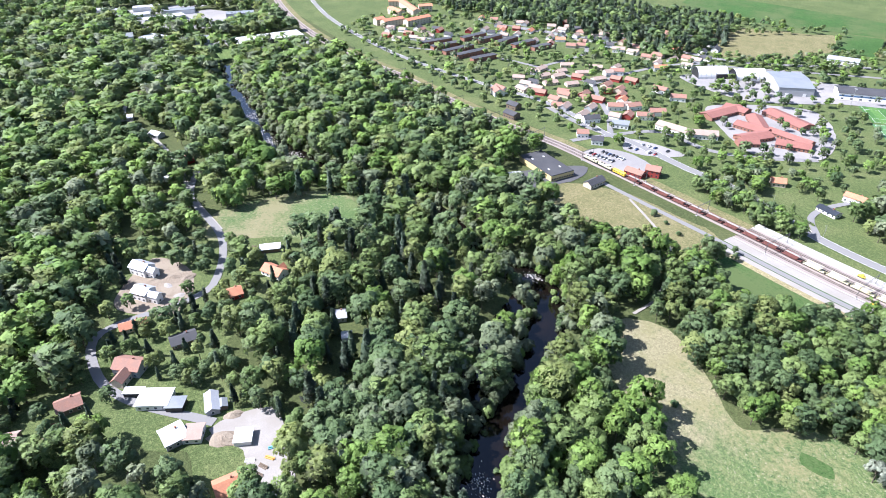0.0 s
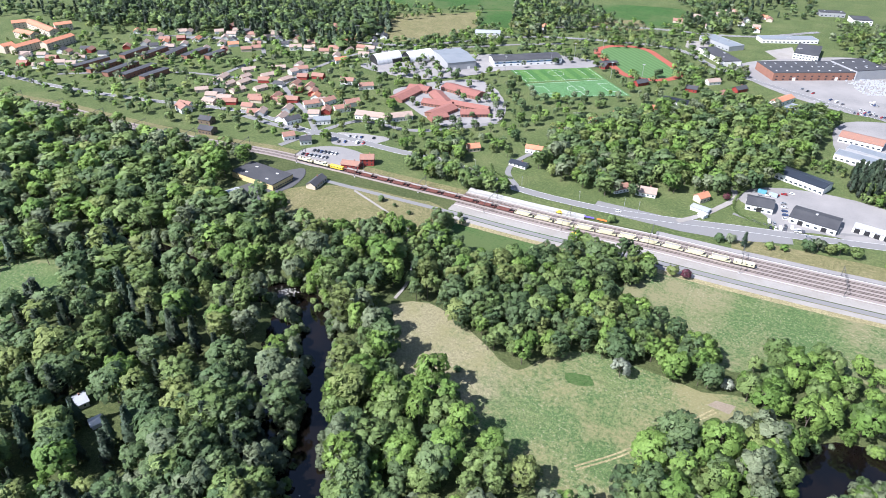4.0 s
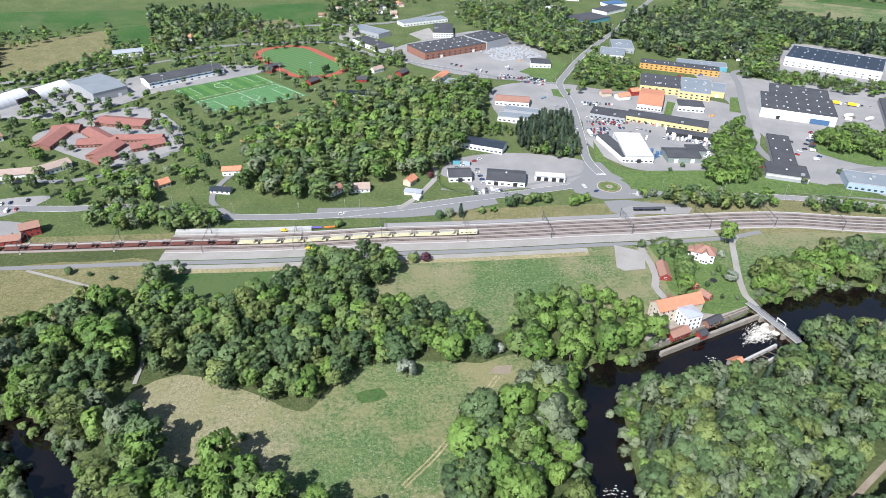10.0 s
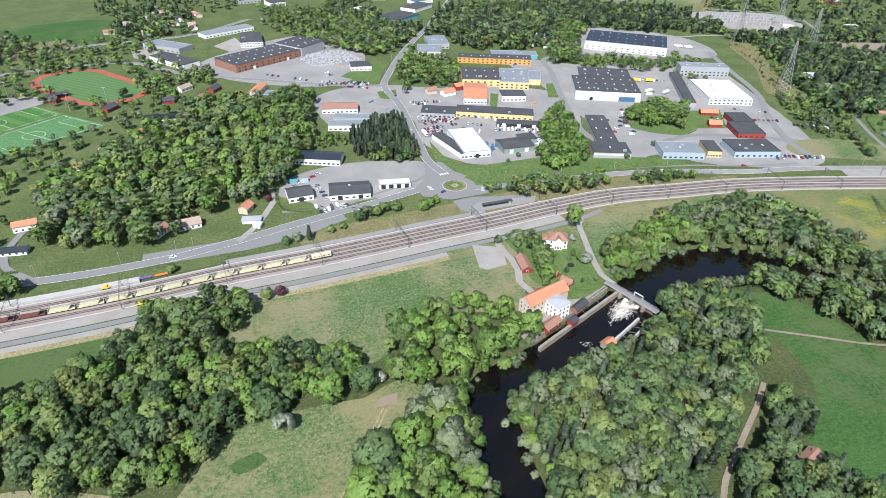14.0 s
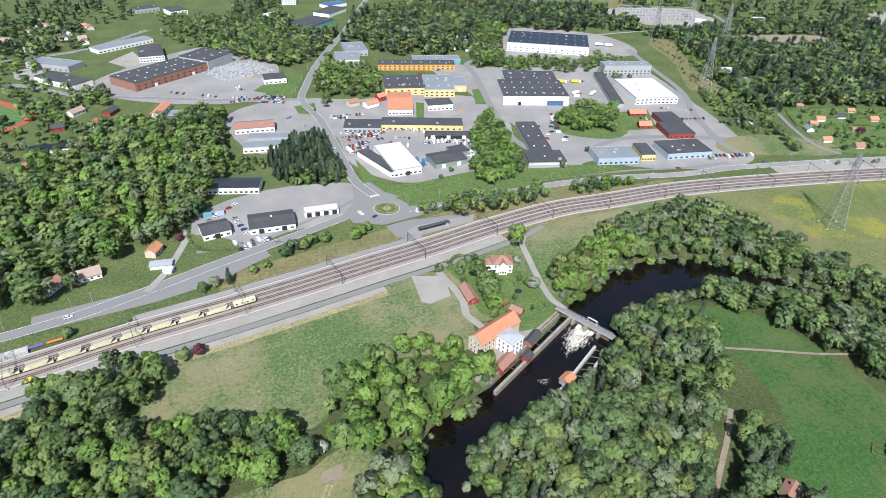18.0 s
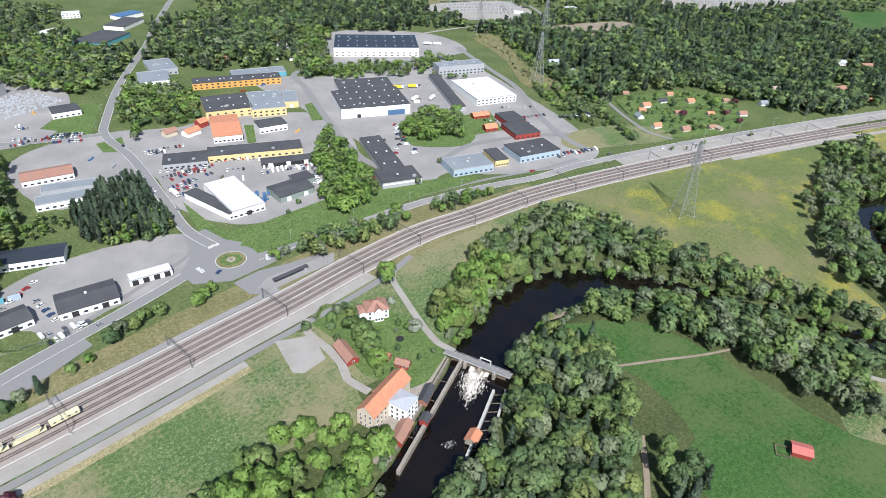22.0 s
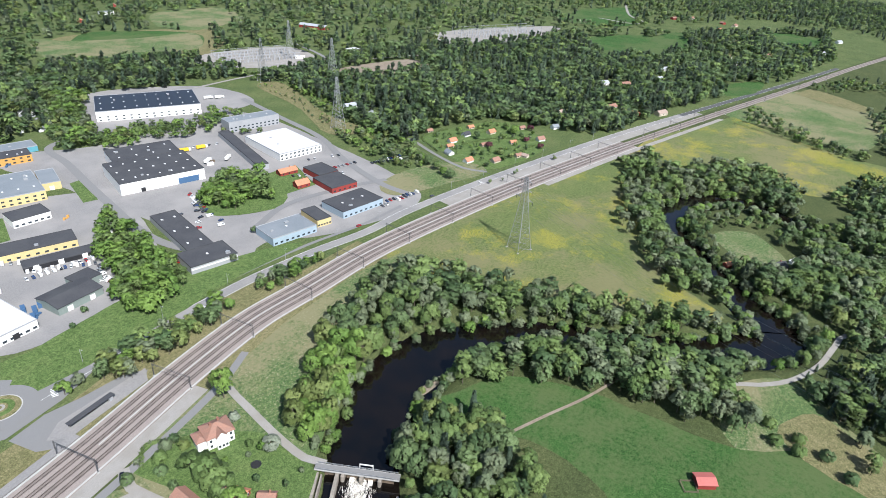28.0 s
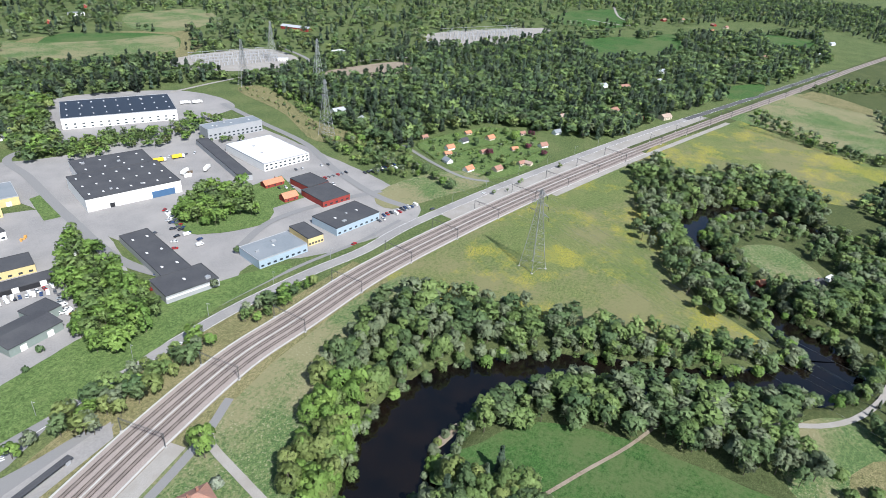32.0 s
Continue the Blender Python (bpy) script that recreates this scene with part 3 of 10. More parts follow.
far_field_c = [(-425, 904), (-376, 921), (-354, 834), (-395, 827)]
far_field_d = [(-284, 1023), (-171, 1070), (-160, 953), (-233, 947)]
far_field_e = [(-649, 865), (-402, 933), (-442, 1014), (-709, 963)]
far_field_g = [(693, 1202), (906, 1085), (757, 934), (596, 1014)]
pitch_grass = [(-271, 660), (-206, 728), (-165, 686), (-236, 626)]
pitch_turf = [(-235, 622), (-164, 684), (-124, 645), (-202, 591)]
track_oval = [(-212, 797), (-173, 823), (-145, 832), (-106, 787), (-109, 733), (-149, 696), (-175, 729)]

garden = [(158, 366), (174, 348), (187, 336), (192, 322), (189, 298), (172, 288), (154, 294), (145, 307), (149, 336), (147, 356)]
paved_main = [(88, 688), (155, 691), (324, 621), (263, 470), (186, 469), (157, 489), (144, 529), (146, 592), (82, 571), (65, 645)]
paved_hall = [(323, 762), (403, 711), (553, 693), (528, 536), (469, 399), (380, 412), (332, 449), (304, 444), (314, 540), (318, 640)]
paved_solar = [(441, 798), (512, 876), (612, 800), (604, 706), (533, 700), (424, 742)]
paved_box = [(-40, 830), (98, 932), (155, 828), (103, 707), (-9, 751)]
paved_dealer = [(9, 464), (26, 492), (74, 504), (130, 491), (132, 461), (113, 443), (64, 436), (41, 426), (31, 445)]
junction_apron = [(112, 447), (113, 431), (132, 420), (160, 422), (184, 429), (182, 440), (162, 448), (150, 466), (146, 486), (131, 486), (126, 462)]
stop_apron = [(132, 418), (134, 402), (140, 396), (188, 401), (196, 406), (188, 413), (166, 416), (150, 420)]
paved_shed = [(-326, 264), (-318, 313), (-302, 335), (-290, 307), (-302, 267)]
village_yard = [(-183, 3), (-182, 32), (-155, 31), (-129, 24), (-138, 10), (-163, 13)]
village_road = [(-469, 60), (-420, 45), (-351, 50), (-304, 36), (-289, 18), (-283, -32), (-251, -38), (-221, -26), (-186, 6)]
village_soil = [(-307, -23), (-346, 5), (-319, 24), (-285, 14), (-281, 0)]
arm_line = [(-198, 196, 3), (-178, 162, 4), (-160, 134, 4), (-131, 114, 4), (-108, 100, 3)]
race_line = [(190, 285, 2), (168, 275, 2), (150, 266, 2), (128, 256, 2), (114, 249, 3)]
clear_line = [(655, 747), (686, 730), (606, 595), (593, 530), (553, 557), (610, 644)]
clear_rock = [(787, 726), (921, 677), (892, 623), (797, 659), (748, 697)]
substation_far = [(1182, 751), (1414, 601), (1302, 577), (1103, 634), (1086, 692)]
field_top = [(1626, 670), (1591, 471), (1498, 514), (1512, 606)]
field_wood = [(1328, 505), (1456, 364), (1205, 335), (1200, 411)]
field_road = [(1084, 211), (1140, 166), (1054, 172), (1010, 206)]
lot_town = [(-325, 409), (-278, 422), (-290, 396), (-314, 386)]
lot_station = [(-327, 368), (-300, 385), (-264, 376), (-278, 349), (-320, 342)]
yard_halls = [(-430, 585), (-368, 660), (-324, 700), (-239, 745), (-182, 729), (-276, 652), (-295, 623), (-345, 575)]
school_yard = [(-346, 538), (-288, 606), (-233, 564), (-212, 505), (-249, 472), (-312, 502)]

# ---- more of the plan: village, far woods and fields ----
village = [(-375, -17), (-345, 52), (-314, 97), (-250, 66), (-242, 27), (-200, 23), (-180, 38), (-150, 33), (-138, 10), (-149, -9), (-175, -8), (-185, -24), (-221, -33), (-207, -49), (-197, -68), (-203, -80), (-241, -80), (-245, -51), (-262, -40), (-298, -28)]
village_lawn_a = [(-330, 50), (-318, 82), (-273, 76), (-266, 55), (-284, 36)]
village_lawn_b = [(-215, -59), (-206, -38), (-186, -41), (-201, -65)]
village_lawn_c = [(-286, -8), (-276, 23), (-248, 26), (-254, -2)]
village_lawn_d = [(-240, -36), (-240, -4), (-231, -6), (-226, -28)]
nw_lawn = [(-827, 131), (-833, 176), (-776, 169), (-783, 139)]
nw_yard = [(-980, 78), (-1155, 110), (-1073, 314), (-926, 284), (-814, 279), (-807, 177), (-876, 183), (-862, 110)]
FAR_YARDS = [[(-930, 70), (-890, 70), (-850, 165), (-880, 190), (-915, 140)], [(-870, 180), (-800, 180), (-780, 285), (-850, 285)], [(-1060, 90), (-1000, 90), (-940, 200), (-960, 270), (-1010, 260), (-1080, 210), (-1060, 140)], [(-1150, 40), (-1110, 40), (-1090, 150), (-1110, 215), (-1140, 190)]]
more_zones = [(nw_yard, 15, (7, 12), 'MIX_BROAD')]
more_zones.append(([(-625, 822), (-609, 871), (-547, 833), (-497, 745), (-554, 714)], 10, (7, 13), 'MIX_DARK'))
more_zones.append(([(-450, 830), (-415, 865), (-360, 814), (-322, 742), (-414, 680), (-437, 712), (-397, 740)], 10, (6, 11), 'MIX_WET'))
more_zones.append(([(-416, 1005), (-390, 1021), (-301, 1022), (-252, 871), (-287, 831), (-305, 794), (-350, 829)], 11, (9, 15), 'MIX_DARK'))
more_zones.append(([(-237, 873), (-207, 915), (-157, 909), (-125, 852), (-197, 799)], 11, (6, 11), 'MIX_BROAD'))
more_zones.append(([(-165, 1071), (-51, 1088), (-45, 971), (-114, 954)], 13, (9, 15), 'MIX_DARK'))
more_zones.append(([(37, 1004), (151, 1100), (230, 1078), (233, 934), (204, 830), (160, 802), (96, 880)], 11, (8, 13), 'MIX_BROAD'))
more_zones.append(([(-521, 664), (-519, 702), (-485, 668), (-462, 631), (-486, 611)], 11, (6, 11), 'MIX_BROAD'))
more_zones.append(([(171, 765), (207, 793), (260, 732), (248, 682), (170, 673)], 10, (6, 11), 'MIX_BROAD'))
more_zones.append(([(937, 172), (948, 156), (895, 124), (849, 86), (816, 43), (791, 46), (814, 94), (851, 136), (881, 170)], 9, (5, 10), 'MIX_WET'))
more_zones.append(([(1133, 120), (1204, 95), (1195, 50), (1276, -10), (1192, 0), (1124, 69)], 11, (5, 10), 'MIX_WET'))
more_zones.append(([(479, 665), (536, 694), (537, 642), (504, 599), (490, 649)], 10, (4, 8), 'MIX_BROAD'))
more_zones.append(([(418, 748), (448, 764), (503, 676), (564, 690), (554, 672), (482, 655), (384, 694)], 8, (5, 9), 'MIX_BROAD'))
more_zones.append(([(-413, 920), (-365, 987), (-285, 1000), (-226, 951), (-250, 898), (-361, 849)], 13, (8, 14), 'MIX_DARK'))
more_zones.append(([(-1107, 546), (-968, 647), (-778, 731), (-702, 678), (-773, 595), (-909, 530), (-1025, 499)], 13, (8, 14), 'MIX_PINE'))
more_fields = []
more_fields.append(([(1703, 635), (1861, 542), (1629, 466), (1515, 518), (1515, 581)], 'field', 'green field among far woods'))
more_fields.append(([(1286, 483), (1356, 456), (1337, 409), (1189, 389), (1147, 418)], 'field', 'small green field among far woods'))
more_fields.append(([(1453, 386), (1541, 347), (1350, 312), (1246, 342)], 'field', 'green far paddock'))
more_fields.append(([(1084, 211), (1140, 166), (1064, 168), (998, 198)], 'lawn', 'lawn beside the far road'))
more_fields.append(([(1693, 185), (1699, 77), (1534, 83), (1487, 154)], 'field', 'green far meadow with houses'))
more_fields.append(([(1093, 121), (1142, 98), (1072, 29), (1034, 32)], 'rough', 'striped fallow far field'))
more_fields.append(([(-705, 944), (-626, 987), (-425, 1016), (-396, 951), (-504, 885), (-640, 844)], 'field', 'wide green far field'))
more_fields.append(([(-597, 803), (-522, 830), (-489, 855), (-419, 874), (-405, 744), (-490, 733)], 'rough', 'pale grassy far field'))
more_fields.append(([(-388, 917), (-342, 930), (-324, 862), (-355, 840)], 'rough', 'pale brown far field'))
more_fields.append(([(-434, 911), (-394, 930), (-362, 851), (-402, 834)], 'field', 'green striped far field'))
more_fields.append(([(-297, 1043), (-167, 1084), (-149, 993), (-234, 966)], 'field', 'green far field behind the track'))
more_fields.append(([(-273, 933), (-203, 978), (-177, 929), (-249, 887)], 'rough', 'pale meadow behind the track'))
more_fields.append(([(664, 1135), (759, 1203), (862, 1077), (776, 975), (723, 986), (630, 984), (612, 1048)], 'field', 'wide green field near the power lines'))
more_fields.append(([(990, 1273), (1080, 1261), (1004, 1162), (887, 1130)], 'meadow', 'green far slope'))
more_fields.append(([(661, 1228), (678, 1173), (769, 1106), (862, 1079), (767, 967), (696, 1019), (594, 1026), (592, 1084)], 'meadow', 'wide pale green far meadow'))
more_fields.append(([(962, 1292), (1109, 1257), (1024, 1129), (887, 1092), (862, 1162)], 'meadow', 'pale green slope among far woods'))
estate_woods = []
estate_woods.append(([(-168, 1139), (-75, 1146), (-69, 964), (-124, 956), (-153, 979)], 10, (9, 14), 'MIX_DARK'))
estate_woods.append(([(-207, 1314), (24, 1243), (15, 1098), (-70, 1055), (-185, 1110)], 14, (8, 13), 'MIX_DARK'))
estate_woods.append(([(47, 1107), (109, 1087), (177, 1008), (207, 963), (255, 947), (197, 817), (160, 805), (112, 873), (90, 953), (61, 1011)], 9, (8, 13), 'MIX_BROAD'))
estate_woods.append(([(-111, 751), (-90, 760), (-54, 784), (-29, 795), (-29, 738), (-54, 747), (-86, 725)], 8, (6, 11), 'MIX_BROAD'))
estate_woods.append(([(162, 695), (188, 716), (236, 688), (249, 737), (216, 785), (185, 760)], 8, (6, 11), 'MIX_BROAD'))
estate_woods.append(([(88, 500), (128, 498), (138, 528), (120, 536), (92, 530)], 6.5, (7, 10), 'MIX_FRESH'))
estate_woods.append(([(216, 820), (230, 794), (252, 779), (247, 718), (226, 670), (205, 668), (210, 706), (193, 707), (181, 681), (162, 652), (170, 700)], 8, (6, 11), 'MIX_BROAD'))
estate_woods.append(([(264, 535), (313, 592), (327, 594), (295, 530), (269, 454), (248, 444), (228, 441), (222, 463), (248, 508)], 7, (8, 13), 'MIX_FRESH'))
estate_woods.append(([(156, 1099), (198, 1094), (220, 969), (256, 944), (271, 934), (204, 829), (149, 817), (110, 882)], 8.5, (8, 14), 'MIX_DARK'))
estate_woods.append(([(328, 1059), (421, 1054), (549, 1034), (364, 722), (395, 788), (348, 784), (300, 801), (280, 833), (282, 927)], 9, (9, 15), 'MIX_DARK'))
estate_woods.append(([(395, 708), (435, 760), (466, 710), (554, 697), (538, 679), (444, 681)], 7, (5, 9), 'MIX_BROAD'))
estate_woods.append(([(100, 531), (116, 549), (139, 531), (131, 500), (112, 488), (96, 498)], 7, (6, 10), 'MIX_BROAD'))
estate_woods.append(([(46, 562), (74, 562), (81, 547), (75, 533), (49, 536)], 7, (4, 8), 'MIX_BROAD'))
estate_woods.append(([(540, 1008), (502, 867), (392, 710), (368, 719)], 8, (7, 12), 'MIX_BROAD'))
estate_woods.append(([(202, 1315), (216, 1244), (265, 1198), (248, 1138), (197, 1107), (158, 1109)], 9, (8, 13), 'MIX_DARK'))
estate_lawns = [[(109, 735), (154, 786), (171, 767), (140, 696)], [(136, 673), (158, 675), (150, 642), (135, 652)], [(150, 532), (152, 490), (157, 476), (148, 462), (139, 472)], [(157, 475), (227, 453), (229, 447), (174, 444), (149, 461)], [(326, 652), (339, 652), (318, 606), (308, 610)], [(253, 638), (260, 633), (243, 596), (236, 598)], [(216, 820), (252, 779), (247, 718), (226, 670), (205, 668), (168, 685)], [(262, 527), (289, 561), (302, 561), (269, 454), (248, 444), (229, 455)]]
bend_wood = [(634, 267), (692, 255), (647, 213), (695, 187), (700, 156), (688, 129), (648, 106), (592, 111), (595, 141), (603, 166), (581, 191), (544, 204), (513, 204), (494, 189), (492, 169), (474, 159), (476, 145), (487, 132), (478, 123), (521, 101), (576, 86), (622, 63), (662, 35), (492, 52), (415, 182), (449, 207), (512, 239)]
bend_clump = [(663, 82), (728, 56), (724, 29), (650, 36), (628, 63)]
bend_lawn = [(530, 168), (548, 146), (540, 132), (509, 114), (490, 129), (500, 151)]
se_meadow = [(296, 134), (326, 142), (342, 137), (361, 110), (336, 82), (304, 58), (282, 100)]
se_rough = [(315, 114), (339, 98), (330, 82), (312, 62), (292, 60), (296, 90)]
bend_meadow = [(690, 268), (744, 262), (862, 205), (900, 188), (868, 150), (836, 110), (806, 60), (796, 20), (740, 26), (676, 72), (664, 95), (690, 130), (705, 170), (690, 205), (648, 236)]
far_zones = []
far_zones.append(([(2235, 396), (2948, -248), (2122, -147), (1866, -13), (2028, 82), (2052, 283)], 15, (10, 15), 'MIX_PINE'))
far_zones.append(([(553, 89), (644, 34), (426, 61), (403, 81), (419, 96)], 8, (8, 14), 'MIX_DARK'))
far_zones.append(([(374, 85), (413, 62), (300, 76), (298, 81)], 8, (7, 12), 'MIX_DARK'))
far_zones.append(([(2127, 438), (2955, -205), (1725, -76), (1878, 11), (1839, 110), (1947, 245), (1880, 379)], 13, (10, 15), 'MIX_PINE'))
far_zones.append(([(1105, 121), (1220, 85), (1285, -31), (1156, -17), (1185, 31)], 10, (5, 10), 'MIX_DARK'))
far_zones.append(([(1024, 34), (1108, -12), (815, 18), (859, 29)], 9, (6, 11), 'MIX_DARK'))
far_zones.append(([(666, 722), (625, 650), (545, 535), (507, 459), (517, 416), (569, 463), (599, 531), (705, 661), (711, 729)], 7, (4, 9), 'MIX_BROAD'))
far_zones.append(([(1441, 317), (1687, 57), (1415, 60), (1115, 132), (1152, 189), (1240, 258)], 14, (8, 13), 'MIX_DARK'))

# ---- ground, river ----
river = smooth_line(river_line, 8.0)


def ground_height(px, py):
    d, w = away(px, py, river)
    d2, w2 = away(px, py, np.array(race_line, float))
    d3, w3 = away(px, py, np.array(arm_line, float))
    d = np.minimum(np.minimum(d - w, d2 - w2), d3 - w3)
    w = 0.0
    s = np.clip((d - w + 1.0) / 7.0, 0, 1)
    return -5.5 * (1 - s * s * (3 - 2 * s))


def spread(lo, hi, fine_lo, fine_hi, fine):
    """Even steps within the fine stretch, growing steps outside it."""
    mid = list(np.arange(fine_lo, fine_hi + 0.1, fine))
    step, x, low, high = fine, fine_lo, [], []
    while x > lo:
        step *= 1.35
        x -= step
        low.append(max(x, lo))
    step, x = fine, fine_hi
    while x < hi:
        step *= 1.35
        x += step
        high.append(min(x, hi))
    return np.array(low[::-1] + mid + high)


gx, gy = spread(-4900, 4900, -600, 640, 5.0), spread(-4000, 4900, 50, 320, 5.0)
px, py = np.meshgrid(gx, gy)
pz = ground_height(px.ravel(), py.ravel())
cols = len(gx)
quads = [(r * cols + c, r * cols + c + 1, (r + 1) * cols + c + 1, (r + 1) * cols + c) for r in range(len(gy) - 1) for c in range(cols - 1)]
ground = new("ground", mesh_of("ground", np.stack([px.ravel(), py.ravel(), pz], 1), quads, M["woodfloor"], True))
tagged(ground, "rough grassy ground with dark soil under the woods", "ground", "", "structure")

line = river
nn = normals_2d(line)
k = len(line)
wl, wr = line[:, :2] + nn * (line[:, 2:] + 4), line[:, :2] - nn * (line[:, 2:] + 4)
tagged(new("water", mesh_of("water", [(*p, -3.0) for p in wl] + [(*p, -3.0) for p in wr], [(k + i, k + i + 1, i + 1, i) for i in range(k - 1)], M["water"])),
       "dark brown, nearly black slow river water", "river", "", "structure")

ribbon("arm_water", [(x, y) for x, y, w in arm_line], 6.5, -6.5, -3.02, M["water"], None, label="dark water in a side arm of the river", category="river", kind="structure")
ribbon("race_water", [(x, y) for x, y, w in race_line], 2.6, -2.6, -2.6, M["water"], None, label="still dark water in the mill race", category="water", kind="structure")

# ---- fields and open ground ----
NORTH = [(-1500, 360), (-960, 322), (-681, 318), (-500, 336), (-350, 358), (-170, 370), (18, 384), (200, 402), (300, 400), (459, 370), (710, 290), (1148, 126), (1800, -120), (3500, -300), (3500, 2600), (-1500, 2600)]
patch("town_ground", NORTH, 0.03, M["ground"], "grassy town ground north of the railway", "ground", curved=False)
patch("meadow", meadow_mid, 0.06, M["west_meadow"], "green and straw-coloured riverside meadow", "meadow", grow=6)
patch("rail_meadow", meadow_rail, 0.06, M["meadow"], "patchy meadow beside the railway", "meadow", grow=5)
patch("green_field", green_west, 0.06, M["field"], "even bright green field beside the railway", "field", grow=5)
patch("far_meadow", meadow_far_west, 0.06, M["meadow"], "pale green meadow among woods", "meadow", grow=6)
patch("flower_meadow", flower_field, 0.06, M["flowers"], "meadow with yellow flowers and dry patches", "meadow", grow=6)
patch("green_pasture", green_south, 0.06, M["field"], "bright green pasture beside the river woods", "field", grow=6)
patch("east_field", bend_meadow, 0.06, M["flowers"], "green meadow with yellow flowers beyond the river bend", "field", curved=False)
patch("far_pasture", [(905, 198), (960, 174), (1040, 152), (1108, 117), (1090, 80), (1022, 20), (930, 22), (845, 46), (850, 90), (872, 130)], 0.05, M["meadow"], "striped green far field", "field")
patch("rough_pasture", pasture_west, 0.06, M["rough"], "rough tussocky pasture with pale grass", "pasture", grow=7)
patch("se_meadow", se_meadow, 0.055, M["meadow"], "rough green meadow beside the lane", "meadow")
patch("se_rough", se_rough, 0.075, M["rough"], "brown boggy ground with dry grass", "meadow")
patch("bend_lawn", bend_lawn, 0.06, M["meadow"], "lawn inside the river bend", "lawn")
patch("villa_ground", [(140, 300), (141, 352), (152, 364), (205, 369), (262, 374), (330, 371), (372, 360), (370, 346), (330, 356), (290, 350), (240, 326), (212, 304), (196, 298), (186, 294)], 0.048, M["meadow"], "grassy slope between railway and river", "meadow", curved=False)
patch("garden_lawn", garden, 0.06, M["lawn"], "mown lawn of the villa garden", "lawn")
patch("slope_meadow", [(199, 340), (206, 354), (230, 364), (262, 371), (330, 370), (300, 352), (262, 346), (235, 330), (212, 306), (199, 312)], 0.06, M["meadow"], "sloping meadow between railway and river", "meadow")
ribbon("verge", [p for p in rail_line if -20 <= p[0] <= 300], 34, 12, 0.075, M["rough"], None, label="dry rough verge north of the tracks", category="grass", kind="structure")
patch("mill_lawn", [(150, 294), (172, 292), (188, 296), (186, 291), (166, 283), (158, 284)], 0.06, M["lawn"], "lawn beside the mill channel", "lawn")
patch("bare_patch", [(30, 236), (33, 241), (42, 242), (40, 235)], 0.09, M["dirt"], "small patch of bare sand", "sand", curved=False)
patch("green_spot", [(-36, 222), (-31, 225), (-25, 226), (-21, 222), (-25, 218), (-32, 217)], 0.09, M["field"], "small dark green spot in the meadow", "grass", step=2)
for nm, pts, mt, lb in (("far_field", far_field_a, "field", "green far field behind woods"), ("far_field", far_field_b, "rough", "pale dry far field"), ("far_field", far_field_c, "field", "green far field behind woods"),
                        ("far_field", far_field_d, "field", "striped green far field"), ("far_field", far_field_e, "field", "green far field behind woods"),
                        ("far_field", far_field_g, "rough", "pale green far field")):
    patch(nm, pts, 0.07, M[mt], lb, "field", step=30)
for k, (pts, mt, lb) in enumerate(more_fields):
    patch("far_field", pts, 0.20 + 0.0055 * k, M[mt], lb, "field", step=30)
for k, pts in enumerate((village_lawn_a, village_lawn_b, village_lawn_c, village_lawn_d, nw_lawn)):
    patch("village_lawn" if k < 4 else "far_lawn", pts, 0.10, M["lawn"], "mown lawn among the houses" if k < 4 else "lawn beside the far estate", "lawn")
for k, pts in enumerate(estate_lawns):
    patch("estate_lawn", pts, 0.225 + 0.003 * k, M["lawn" if k < 6 else "ground"], "mown grass between estate yards" if k < 6 else "grassy floor under a grove of trees", "grass", curved=False)
for pts, mt, lb in (([(-121, 899), (-95, 908), (-82, 868), (-95, 839), (-116, 868)], "gravel", "pale gravel yard beside a hall"), ([(-24, 900), (5, 938), (16, 876), (0, 860)], "gravel", "reddish gravel yard behind the factory")):
    patch("gravel_yard", pts, 0.11, M[mt], lb, "yard", curved=False)
patch("lawn", [(419, 537), (463, 528), (436, 484), (392, 496)], 0.262, M["lawn"], "lawn round red houses on the estate", "lawn", curved=False)
patch("street_apron", [(-80, 390), (-80, 405), (-9, 408), (32, 420), (50, 423), (52, 413), (13, 397), (-17, 392)], 0.13, M["asphalt"], "wide worn asphalt street beside the platform", "street", curved=False)
patch("junction_apron", junction_apron, 0.20, M["asphalt"], "worn pale asphalt where the roads meet", "road", curved=False)
patch("stop_apron", stop_apron, 0.17, M["asphalt"], "worn asphalt forecourt of the railway stop", "yard", curved=False)
patch("village_ground", village, 0.07, M["ground"], "grassy ground between village houses", "grass")
for pts in FAR_YARDS:
    patch("far_estate_yard", pts, 0.09, M["paving"], "grey paved yard of a far trading estate", "yard", curved=False)

